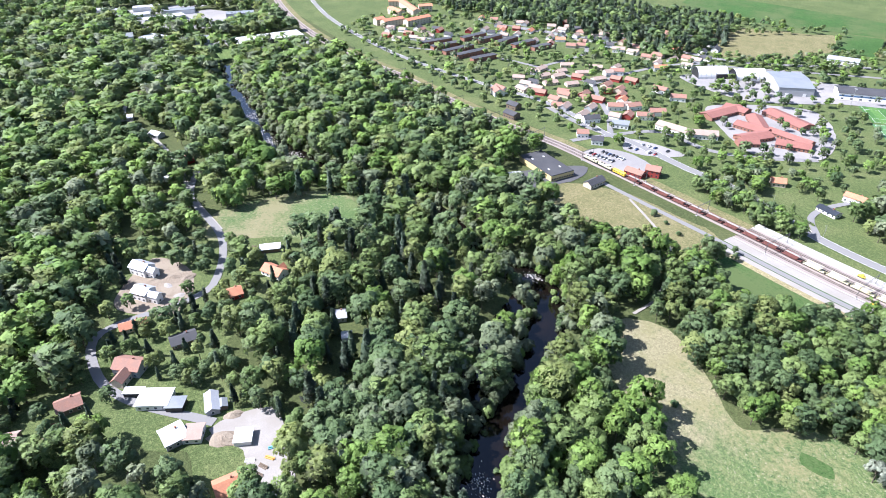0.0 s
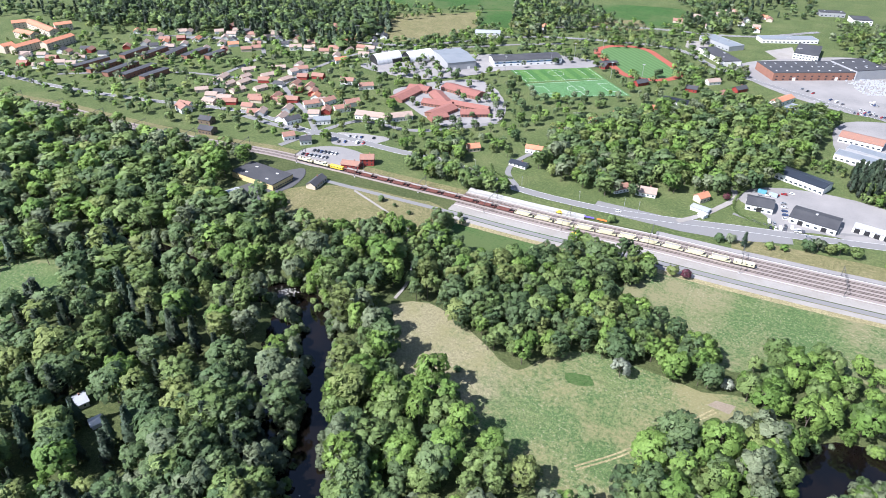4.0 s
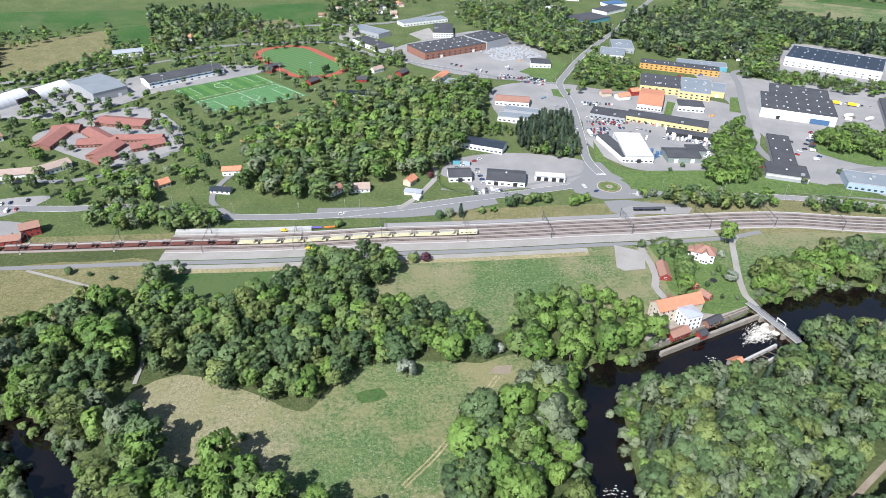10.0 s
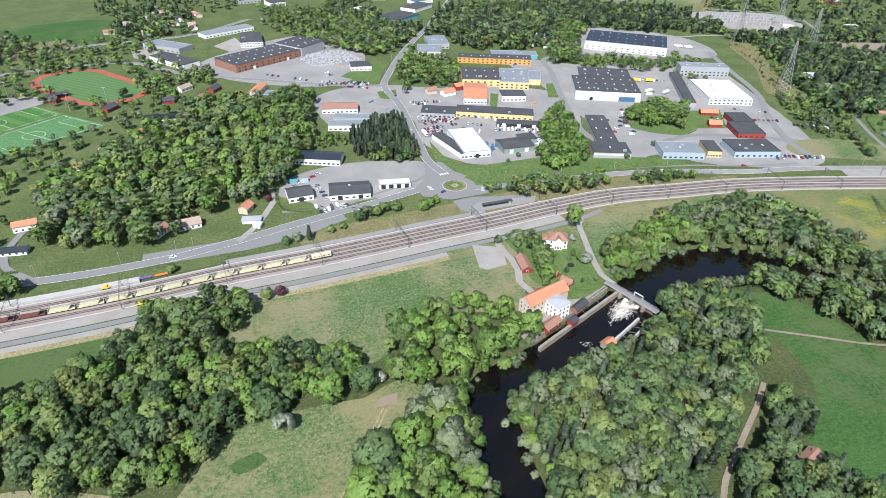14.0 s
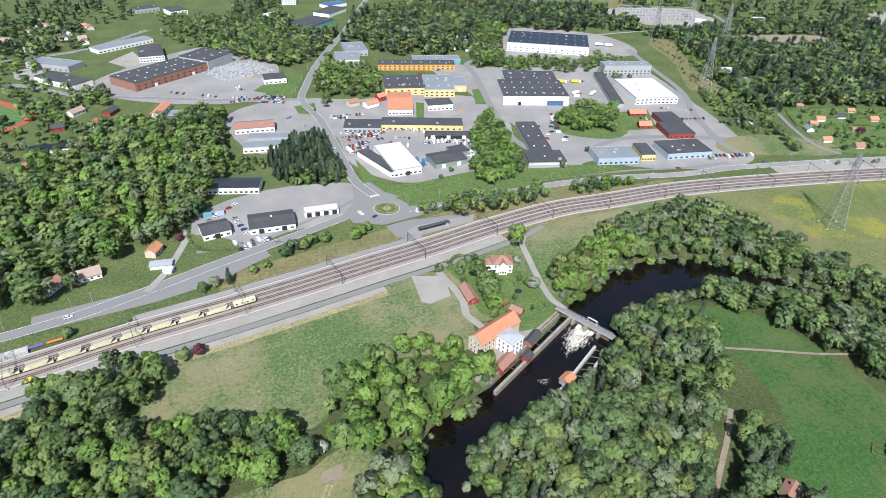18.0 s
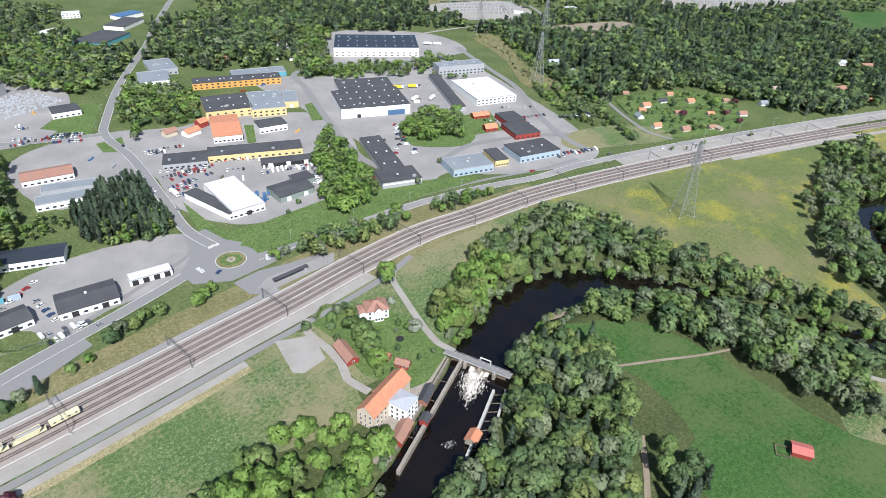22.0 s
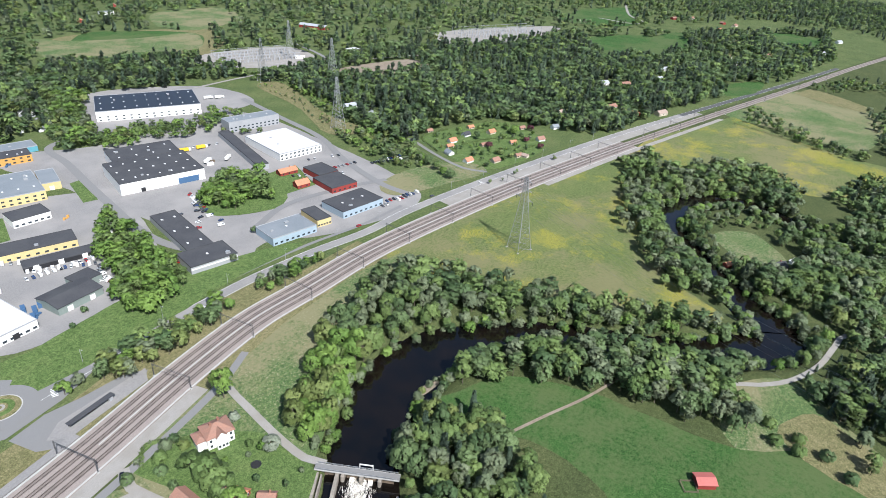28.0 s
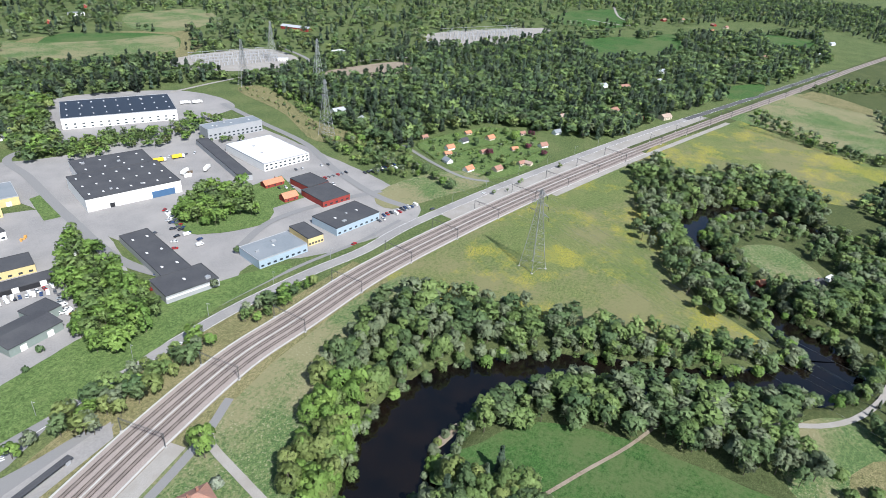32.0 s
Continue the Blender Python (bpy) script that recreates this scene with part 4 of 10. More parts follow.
# ---- paved ground ----
for nm, pts, mt, lb in (("yard", paved_main, "paving", "pale worn asphalt of the trading estate"), ("yard", paved_hall, "paving", "pale asphalt yards between the warehouses"),
                        ("yard", paved_solar, "paving", "asphalt round the solar-roofed warehouse"), ("yard", paved_box, "paving", "wide pale gravel and asphalt yard"),
                        ("yard", paved_dealer, "paving", "asphalt round the car workshops"), ("yard", lot_station, "paving", "pale station car park"), ("yard", lot_town, "paving", "small town car park"),
                        ("yard", school_yard, "paving", "asphalt paths and yards round the school"), ("yard", yard_halls, "paving", "asphalt yards between the sports halls"), ("substation_gravel", substation, "gravel", "grey gravel of an electric substation"), ("substation_gravel", substation_far, "gravel", "reddish gravel of a far substation"), ("clearing", clear_line, "rough", "rough clearing under the power line"), ("clearing", clear_rock, "dirt", "rocky clearing in the wood"), ("far_field", field_top, "field", "green field on the far hill"), ("far_field", field_wood, "field", "green field among woods"), ("far_field", field_road, "field", "green field beside the road"), ("allotments", allotments, "lawn", "green allotment gardens with small plots"), ("yard", paved_shed, "tarmac", "asphalt yard of the low works building"),
                        ("yard", village_yard, "gravel", "pale gravel yard beside buildings"), ("bare_soil", village_soil, "dirt", "bare soil of a building plot"), ("gravel_lot", lot, "gravel", "pale grey gravel parking place")):
    patch(nm, pts, 0.09, M[mt], lb, "yard", curved=nm != "gravel_lot")
patch("lawn", [(352, 500), (345, 520), (365, 548), (400, 556), (428, 540), (415, 500), (385, 480)], 0.25, M["lawn"], "lawn with broad trees among the warehouses", "lawn")
patch("lawn", [(455, 415), (470, 440), (520, 432), (560, 400), (548, 372), (505, 388)], 0.25, M["meadow"], "rough grass beside the road", "grass")
patch("lawn", [(150, 440), (165, 462), (180, 470), (260, 468), (330, 440), (344, 425), (280, 432), (220, 432)], 0.25, M["lawn"], "grass verge along the main road", "grass")

# ---- railway ----
rail = smooth_line(rail_line, 6.0)
railway = thing("railway", 0, 0, 0, 0, "four-track electric railway on brown ballast", "railway", "", "structure")
mid_rail = [p for p in rail_line if -180 <= p[0] <= 720]
ribbon("ballast_bed", mid_rail, 11.5, -11.5, 0.35, M["ballast"], railway, thick=0.6)
ribbon("ballast_bed", [p for p in rail_line if p[0] <= -165], 6, -5, 0.34, M["ballast"], railway, thick=0.6)
ribbon("ballast_bed", [p for p in rail_line if p[0] >= 700], 6, -5, 0.34, M["ballast"], railway, thick=0.6)
for off in (7.2, 2.7, -1.8, -6.3):
    for g in (0.75, -0.75):
        src = mid_rail if off in (7.2, -6.3) else rail_line
        ribbon("rail", src, off + g + 0.10, off + g - 0.10, 0.52, M["rail"], railway, thick=0.16)
    ribbon("sleeper_strip", mid_rail if off in (7.2, -6.3) else rail_line, off + 1.3, off - 1.3, 0.385, M["sleeper"], railway)
for a, b in ((11.4, 10.5), (-10.4, -11.3)):
    ribbon("cable_duct", mid_rail, a, b, 0.5, M["concrete"], railway, thick=0.4)
ribbon("cable_duct", [p for p in rail_line if 140 <= p[0] <= 720], 0.75, 0.15, 0.5, M["concrete"], railway, thick=0.2)

ribbon("rail_bank", [p for p in rail_line if 100 <= p[0] <= 720], -11, -19, 0.07, M["rough"], None, label="dry grassy railway bank", category="bank", kind="structure")
ribbon("rail_bank", [p for p in rail_line if 430 <= p[0] <= 900], 24, 11, 0.09, M["gravel"], None, label="pale gravel strip beside the tracks", category="gravel", kind="structure")
ribbon("rail_bank", [p for p in rail_line if 480 <= p[0] <= 900], -11, -17, 0.1, M["gravel"], None, label="pale gravel strip beside the tracks", category="gravel", kind="structure")
ribbon("rail_bank", [p for p in rail_line if 190 <= p[0] <= 440], 18, 11, 0.07, M["rough"], None, label="dry grassy railway bank", category="bank", kind="structure")
ribbon("rail_bank", [p for p in rail_line if p[0] <= -160], 14, 5.5, 0.07, M["rough"], None, label="rough grassy bank beside the railway", category="bank", kind="structure")
ribbon("rail_bank", [(x, y - 29) for x, y in rail_line if -180 <= x <= 120], 1, -5, 0.08, M["straw"], None, label="dry tussocky grass beside the service road", category="bank", kind="structure")

# ---- roads ----
road_count = [0]


def road(name, pts, width, material="asphalt", z=0.28, lines=True, label="grey asphalt road with white edge lines"):
    road_count[0] += 1
    z += 0.006 * road_count[0]
    r = ribbon(name, pts, width / 2, -width / 2, z, M[material], None, label=label, category="road", kind="structure")
    if lines:
        for o in (width / 2 - 0.35, -width / 2 + 0.35):
            ribbon("edge_line", pts, o + 0.1, o - 0.1, z + 0.02, M["line"], r)
    return r


platform_line = [p for p in rail_line if -60 <= p[0] <= 160]
ribbon("platform", platform_line, 16.0, 11.8, 0.75, M["paving"], None, thick=0.8, label="long grey asphalt platform edged in white", category="platform", kind="structure")
road("service_road", [(x, y - 22.5) for x, y in rail_line if -300 <= x <= 120] + [(160, 360), (205, 366), (232, 374)], 4.2, "asphalt", lines=False, label="worn asphalt service road along the railway")
ribbon("service_verge", [(x, y - 16.5) for x, y in rail_line if -180 <= x <= 210], 5, -2.8, 0.12, M["gravel"], None, label="pale gravel strip along the tracks", category="gravel", kind="structure")
ribbon("service_verge", [(x, y - 27) for x, y in rail_line if -180 <= x <= 120], 2, -2.5, 0.1, M["gravel"], None, label="gravel shoulder of the service road", category="gravel", kind="structure")
road("road", road_west, 8.5)
road("road", [p for p in road_east if p[0] < 870], 8.5, "paving", label="pale worn asphalt road beside the railway")
road("road", [p for p in road_east if p[0] > 860], 8.5, "tarmac", label="newly laid dark asphalt road")
road("road", road_north, 8.0)
road("cycle_path", [(10, 436), (40, 431), (70, 441), (100, 452), (125, 463), (133, 478)], 3, lines=False, label="narrow asphalt cycle path")
road("cycle_path", [(160, 449), (190, 446), (217, 443), (254, 438), (301, 431), (349, 421), (396, 407), (440, 400)], 3, lines=False, label="narrow asphalt cycle path")
road("street", [(-430, 395), (-378, 393), (-345, 397)], 6.5, lines=False, label="grey asphalt street in the town")
road("street", [(-352, 360), (-343, 398), (-324, 442), (-274, 446), (-240, 470), (-212, 505)], 6, lines=False, label="town street past the car park")
road("street", [(-460, 483), (-468, 549), (-457, 623), (-394, 682), (-316, 754), (-255, 798)], 6, lines=False, label="town street past the halls")
road("street", [(-460, 483), (-420, 455), (-380, 430), (-345, 400)], 5.5, lines=False, label="grey asphalt street between houses")
road("street", [(-700, 380), (-620, 440), (-540, 470), (-460, 483)], 5.5, lines=False, label="grey asphalt street between houses")
road("street", [(-540, 470), (-560, 560), (-640, 590), (-760, 540)], 5.5, lines=False, label="grey asphalt street between houses")
road("lane", [(1957, 570), (1731, 507), (1640, 455), (1591, 471), (1619, 556)], 6, "gravel", lines=False, label="pale far gravel road")
road("lane", [(600, 800), (690, 790), (800, 760), (930, 700), (1000, 640)], 5, "gravel", lines=False, label="pale gravel road through the clearing")
road("lane", [(905, 890), (860, 800), (810, 740)], 6, "asphalt", lines=False, label="road past the substation")
road("road", [(-1250, 420), (-960, 362), (-812, 350), (-681, 352), (-560, 372), (-440, 402), (-345, 397)], 7, label="road along the railway")
road("road", [(148, 690), (100, 706), (30, 740), (-60, 790), (-130, 850), (-250, 830), (-330, 790), (-420, 690), (-520, 650), (-700, 560)], 8, label="grey asphalt road through the town")
road("road", [(30, 1040), (-60, 960), (-200, 930), (-320, 860)], 8, label="grey road past the sports ground")
road("road", [(281, 945), (330, 1040), (420, 1200)], 8, label="grey asphalt road through the estate")
road("road", [(300, 460), (296, 520), (320, 600), (352, 690), (372, 745), (430, 740), (520, 700), (560, 690)], 7, lines=False, label="grey asphalt road through the estate")
road("road", [(463, 402), (470, 440), (500, 500), (540, 560), (570, 640), (600, 720)], 7, lines=False, label="grey asphalt road through the estate")
road("road", [(345, 470), (390, 478), (440, 462), (480, 440)], 6, lines=False, label="grey asphalt road through the estate")
road("lane", [(548, 372), (545, 395), (560, 430), (590, 480)], 4, lines=False, label="narrow lane to the allotments")
road("lane", [(-22, 404), (-10, 420), (0, 440), (8, 462), (2, 480)], 4.5, "gravel", lines=False, label="pale gravel lane to a house")
road("lane", [(-139, 392), (-160, 420), (-150, 470), (-100, 540)], 4.5, lines=False, label="narrow asphalt lane between villas")
road("lane", [(-360, 52), (-420, 46), (-490, 48), (-560, 40), (-640, 26), (-700, 50), (-780, 110)], 3.6, "gravel", lines=False, label="pale lane past cottages in the wood")
road("lane", village_road, 5, lines=False, label="narrow asphalt lane through the village")
road("drive", drive, 4, "gravel", lines=False, label="gravel drive to the dam bridge")
road("track", mill_road, 4.5, "gravel", lines=False, label="gravel track to the mill")
road("footpath", footpath, 2, "gravel", lines=False, label="pale trodden footpath through grass")
for o in (0.9, -0.9):
    ribbon("wheel_track", [(-12, 170), (2, 186), (14, 204), (26, 222), (34, 234)], o + 0.45, o - 0.45, 0.11, M["straw"], None, label="pale wheel track through the meadow", category="track", kind="structure")
road("footpath", [(318, 190), (292, 202), (270, 215), (246, 229), (234, 240)], 1.7, "dirt", lines=False, label="trodden earth path across the pasture", z=0.15)
road("lane", [(330, 156), (342, 138), (349, 124), (362, 109), (385, 95), (412, 86), (428, 79), (440, 50)], 3.2, "gravel", lines=False, label="pale gravel lane in grass", z=0.15)
road("track", [(140, 130), (160, 152), (174, 162), (187, 171), (203, 182), (218, 194)], 2.6, "dirt", lines=False, label="earth track at the wood's edge", z=0.15)


def disc(name, x, y, r0, r1, z, material, seg=40, parent=None, thick=0.0):
    a = [2 * math.pi * i / seg for i in range(seg)]
    vs = [(x + r1 * math.cos(t), y + r1 * math.sin(t), z) for t in a] + [(x + r0 * math.cos(t), y + r0 * math.sin(t), z) for t in a]
    fs = [(i, (i + 1) % seg, seg + (i + 1) % seg, seg + i) for i in range(seg)]
    if r0 <= 0:
        vs, fs = vs[:seg], [tuple(range(seg))]
    if thick:
        n0 = len(vs)
        vs += [(x + r1 * math.cos(t), y + r1 * math.sin(t), z - thick) for t in a]
        fs += [(i, n0 + i, n0 + (i + 1) % seg, (i + 1) % seg) for i in range(seg)]
    ob = new(name, mesh_of(name, vs, fs, material))
    ob.parent = parent
    return ob


RX, RY = 142, 441
roundabout = thing("roundabout", 0, 0, 0, 0, "small roundabout with a grassed stone-ringed island", "roundabout", "", "structure")
disc("carriageway", RX, RY, 9.5, 16.5, 0.42, M["asphalt"], parent=roundabout)
disc("apron", RX, RY, 8.9, 9.6, 0.5, M["concrete"], parent=roundabout, thick=0.15)
disc("island", RX, RY, 0, 9.0, 0.6, M["rough"], parent=roundabout, thick=0.3)
disc("planting", RX, RY, 3.6, 6.4, 0.68, M["lawn"], parent=roundabout, thick=0.3)
disc("stone_ring", RX, RY, 1.2, 2.4, 0.75, M["gravel"], parent=roundabout, thick=0.3)
for way, turn in (((-15.5, 1.0), 8), ((-1.0, 17.5), 94), ((15.5, -9.0), -25)):
    ca, sa = math.cos(radians(turn)), math.sin(radians(turn))
    for k in range(6):
        u = (k - 2.5) * 1.2
        cx, cy = RX + way[0] * 1.25 - u * sa, RY + way[1] * 1.25 + u * ca
        quad = [(cx + e * ca * 1.4 - f * sa * 0.28, cy + e * sa * 1.4 + f * ca * 0.28, 0.44) for e, f in ((-1, -1), (1, -1), (1, 1), (-1, 1))]
        o = new("crossing_bar", mesh_of("crossing_bar", quad, [(0, 1, 2, 3)], M["line"]))
        o.parent = roundabout

# ---- buildings ----
footprints = []
UNIT = {}


def unit_box(name, material):
    """One shared box, one metre each way, standing on its base."""
    key = (name, material.name)
    if key not in UNIT:
        bm = boxes((-0.5, -0.5, 0, 0.5, 0.5, 1))
        me = bpy.data.meshes.new(name)
        bm.to_mesh(me)
        bm.free()
        me.materials.append(material)
        UNIT[key] = me
    return UNIT[key]


def slab(name, material, parent, x, y, z, sx, sy, sz, label="", angle=0):
    return share(name, unit_box(name, material), parent, Matrix.Translation((x, y, z)) @ Matrix.Rotation(radians(angle), 4, "Z") @ Matrix.Diagonal((sx, sy, sz, 1)), label)


def keep_clear(x, y, angle, length, width, pad=2.0):
    c, s = math.cos(radians(angle)), math.sin(radians(angle))
    a, b = length / 2 + pad, width / 2 + pad
    footprints.append([(x + u * c - v * s, y + u * s + v * c) for u, v in ((-a, -b), (a, -b), (a, b), (-a, b))])


def gable_roof(length, width, eave, ridge, over, thick=0.25):
    bm = bmesh.new()
    L, W = length / 2 + over, width / 2 + over
    drop = (ridge - eave) * over / (width / 2)
    prof = [(-W, eave - drop), (0, ridge), (W, eave - drop), (W, eave - drop + thick), (0, ridge + thick), (-W, eave - drop + thick)]
    ends = [[bm.verts.new((x, y, z)) for y, z in prof] for x in (-L, L)]
    for i in range(6):
        j = (i + 1) % 6
        bm.faces.new((ends[0][i], ends[0][j], ends[1][j], ends[1][i]))
    for e, flip in ((ends[0], True), (ends[1], False)):
        for q in ((0, 1, 4, 5), (1, 2, 3, 4)):
            vs = [e[i] for i in q]
            bm.faces.new(vs[::-1] if flip else vs)
    bmesh.ops.recalc_face_normals(bm, faces=bm.faces[:])
    return bm


def hip_roof(length, width, eave, ridge, over, thick=0.2):
    bm = bmesh.new()
    L, W, r = length / 2 + over, width / 2 + over, max(0.3, (length - width) / 2)
    lo = [bm.verts.new(p) for p in ((-L, -W, eave), (L, -W, eave), (L, W, eave), (-L, W, eave))]
    mid = [bm.verts.new((v.co.x, v.co.y, eave + thick)) for v in lo]
    a, b = bm.verts.new((-r, 0, ridge)), bm.verts.new((r, 0, ridge))
    bm.faces.new(lo[::-1])
    for i in range(4):
        j = (i + 1) % 4
        bm.faces.new((lo[i], lo[j], mid[j], mid[i]))
    for f in ((mid[0], mid[1], b, a), (mid[1], mid[2], b), (mid[2], mid[3], a, b), (mid[3], mid[0], a)):
        bm.faces.new(f)
    return bm


def gable_walls(length, width, eave, ridge):
    bm = bmesh.new()
    L, W = length / 2, width / 2
    prof = [(-W, 0), (W, 0), (W, eave), (0, ridge), (-W, eave)]
    ends = [[bm.verts.new((x, y, z)) for y, z in prof] for x in (-L, L)]
    bm.faces.new(ends[0][::-1])
    bm.faces.new(ends[1])
    for i in range(5):
        j = (i + 1) % 5
        if i not in (2, 3):
            bm.faces.new((ends[0][i], ends[0][j], ends[1][j], ends[1][i]))
    bmesh.ops.recalc_face_normals(bm, faces=bm.faces[:])
    return bm


def window(parent, x, y, z, w, h, angle, frame_m="white"):
    """A window in a wall that faces angle: frame proud of the wall, glass within it."""
    where = parent.matrix_basis.translation
    if math.hypot(where.x - 20, where.y - 100) > 330:
        return slab("window", M["glass"], parent, x, y, z, w, 0.16, h, "", angle)
    fr = slab("window", M[frame_m], parent, x, y, z, w + 0.24, 0.14, h + 0.24, "", angle)
    share("pane", unit_box("pane", M["glass"]), fr, Matrix.Translation((0, -0.18, 0.06)) @ Matrix.Diagonal((w / (w + 0.24), 0.9, h / (h + 0.24), 1)))
    return fr


def house(x, y, angle, length, width, eave=3.2, rise=2.6, wall="white", roof="tile", label="", chimney=True, hip=False, storeys=1, wing=None, detail=True, name="house", group="", base=0.0, garden=0):
    h = thing(name, x, y, base, angle, label, "house", group)
    keep_clear(x, y, angle, length, width, 3.0)
    if garden:
        far = math.hypot(x - 20, y - 80)
        keep_clear(x + (20 - x) / far * garden, y + (80 - y) / far * garden, angle, garden * 1.7, garden * 1.7, 0.0)
    if hip:
        part("wall", boxes((-length / 2, -width / 2, 0, length / 2, width / 2, eave)), M[wall], h)
        part("roof", hip_roof(length, width, eave, eave + rise, 0.5), M[roof], h)
    else:
        part("wall", gable_walls(length, width, eave, eave + rise), M[wall], h)
        part("roof", gable_roof(length, width, eave, eave + rise, 0.5), M[roof], h)
    if chimney and (detail or math.hypot(x - 20, y - 80) < 600):
        slab("chimney", M["brick"], h, length * 0.18, 0.6, eave + rise * 0.55, 0.8, 0.8, rise * 0.45 + 1.0)
    if detail:
        n = max(2, int(length / 3.2))
        if math.hypot(x - 20, y - 100) > 520:
            n = max(2, int(length / 5.0))
        for s in range(storeys):
            z = 1.0 + s * 2.8
            if z + 1.3 > eave:
                break
            for i in range(n):
                u = -length / 2 + (i + 0.5) * length / n
                window(h, u, -width / 2, z, 1.2, 1.2, 0)
            window(h, length / 2, 0, z, 1.2, 1.2, 90)
        slab("door", M["timber"], h, length * 0.1, width / 2, 0, 1.0, 0.12, 2.05)
    if wing:
        u, v, wl_, ww, we, wr_ = wing
        part("wing_wall", gable_walls(wl_, ww, we, we + wr_), M[wall], h).matrix_basis = pose(u, v, 0, 0, 0, 90)
        part("wing_roof", gable_roof(wl_, ww, we, we + wr_, 0.4), M[roof], h).matrix_basis = pose(u, v, 0.02, 0, 0, 90)
    return h


def works(x, y, angle, length, width, height, wall="greywall", roof="darkroof", label="", lights=(0, 0), windows=0, gates=0, band=None, pitch=0.0, name="industrial_building", sides=("s", "e")):
    """A large shed: walls, flat roof behind a parapet (or a low gable), roof lights, windows and gates."""
    w = thing(name, x, y, 0, angle, label, "building")
    keep_clear(x, y, angle, length, width, 3.0)
    L, W = length / 2, width / 2
    if pitch:
        part("wall", gable_walls(length, width, height, height + pitch), M[wall], w)
        part("roof", gable_roof(length, width, height, height + pitch, 0.4, 0.3), M[roof], w)
    else:
        part("wall", boxes((-L, -W, 0, L, W, height)), M[wall], w)
        part("roof", boxes((-L + 0.3, -W + 0.3, height, L - 0.3, W - 0.3, height + 0.12)), M[roof], w)
        bm = boxes((-L - 0.06, -W - 0.06, height - 0.25, L + 0.06, -W + 0.3, height + 0.4), (-L - 0.06, W - 0.3, height - 0.25, L + 0.06, W + 0.06, height + 0.4),
                   (-L - 0.06, -W + 0.3, height - 0.25, -L + 0.3, W - 0.3, height + 0.4), (L - 0.3, -W + 0.3, height - 0.25, L + 0.06, W - 0.3, height + 0.4))
        part("parapet", bm, M["darkroof" if roof in ("darkroof", "blackroof") else "greywall"], w)
    nx, ny = lights
    for i in range(nx):
        for j in range(ny):
            u, v = -L + (i + 0.5) * length / nx, -W + (j + 0.5) * width / ny
            z = height + 0.12 + (pitch * (1 - abs(v) / W) + 0.2 if pitch else 0)
            slab("roof_light", M["whiteroof"], w, u, v, z, 1.3, 2.2, 0.22)
    if not pitch and length > 26 and width > 14:
        lay = random.Random(int(abs(x) + 3 * abs(y)))
        for k in range(2):
            slab("roof_vent", M["steel"], w, lay.uniform(-0.8, 0.8) * L, lay.uniform(-0.7, 0.7) * W, height + 0.1, lay.uniform(1.2, 3.2), lay.uniform(1.0, 2.0), lay.uniform(0.7, 1.5))
    if band:
        slab("wall_band", M[band], w, 0, -W - 0.03, height * 0.55, length * 0.98, 0.12, height * 0.2)
    for i in range(windows):
        u = -L + (i + 0.5) * length / windows
        window(w, u, -W - 0.02, 1.1, min(2.2, length / windows * 0.6), 1.3, 0)
        if height > 6.5:
            window(w, u, -W - 0.02, 4.3, min(2.2, length / windows * 0.6), 1.3, 0)
    for i in range(gates):
        u = -L + (i + 0.5) * length / gates
        slab("gate", M["black" if wall == "white" else "white"], w, u, -W - 0.05, 0, 3.4, 0.16, 3.6)
    return w

# ---- trading estate and town ----
works(505.0, 770.2, -35.3, 104.8, 64.5, 11, "white", "solar", "white warehouse with a solar-panelled dark roof", (9, 3), 14, 0)
great_hall = works(374.2, 607.8, -23.4, 67.9, 52.8, 10, "white", "darkroof", "large white warehouse with a dark flat roof", (7, 3), 0, 2)
slab("loading_panel", M["blue"], great_hall, 20.0, -26.5, 0.3, 17.0, 0.3, 5.0)
works(395.3, 646.3, -25.4, 57.3, 34.1, 9.5, "white", "darkroof", "dark-roofed white warehouse joined to a larger one", (4, 2))
works(494.5, 568.6, -18.3, 46.1, 64.4, 7, "white", "whiteroof", "white hall with a white flat roof", (2, 4), 10, 0)
works(462.5, 591.5, 63.0, 106.0, 11.0, 5, "greywall", "darkroof", "long low loading building with a dark roof", (0, 0), 0, 3)
works(525.8, 638.6, -20.9, 56.7, 18.5, 11, "greywall", "greyroof", "pale grey office and store block", (3, 1), 12, 0)
works(309.5, 505.5, -20.0, 18.5, 68.0, 5, "greywall", "darkroof", "long dark-roofed workshop beside parking", (2, 3), 6, 0)
works(293.2, 463.5, -20.0, 32.0, 23.0, 5.5, "greywall", "darkroof", "dark-roofed workshop with a white band", (1, 1), 0, 0, "white")
works(352.4, 445.9, -18.5, 36.0, 24.1, 6, "paleblue", "greyroof", "pale blue workshop with a grey flat roof", (1, 1), 8, 0)
works(381.4, 441.4, -20.6, 12.1, 23.8, 6, "yellow", "darkroof", "small yellow office building", (0, 0), 5, 0)
works(417.5, 432.6, -15.5, 40.9, 27.1, 6, "paleblue", "darkroof", "blue-grey workshop with a black flat roof", (2, 1), 8, 0)
works(458.8, 495.8, -17.3, 20.2, 24.7, 5, "red", "darkroof", "red timber school building with a dark roof", (0, 0), 5, 0)
works(445.2, 470.2, -19.8, 25.4, 29.4, 5, "red", "darkroof", "red timber building with a dark low roof", (0, 0), 5, 0)
works(179.7, 511.5, -3.0, 24.0, 51.9, 6, "white", "whiteroof", "white car showroom with a low white roof", (0, 0), 6, 1)
works(163.6, 511.8, 12.4, 10.0, 49.8, 5, "white", "darkroof", "dark-roofed wing of a car showroom", (0, 0), 3, 0)
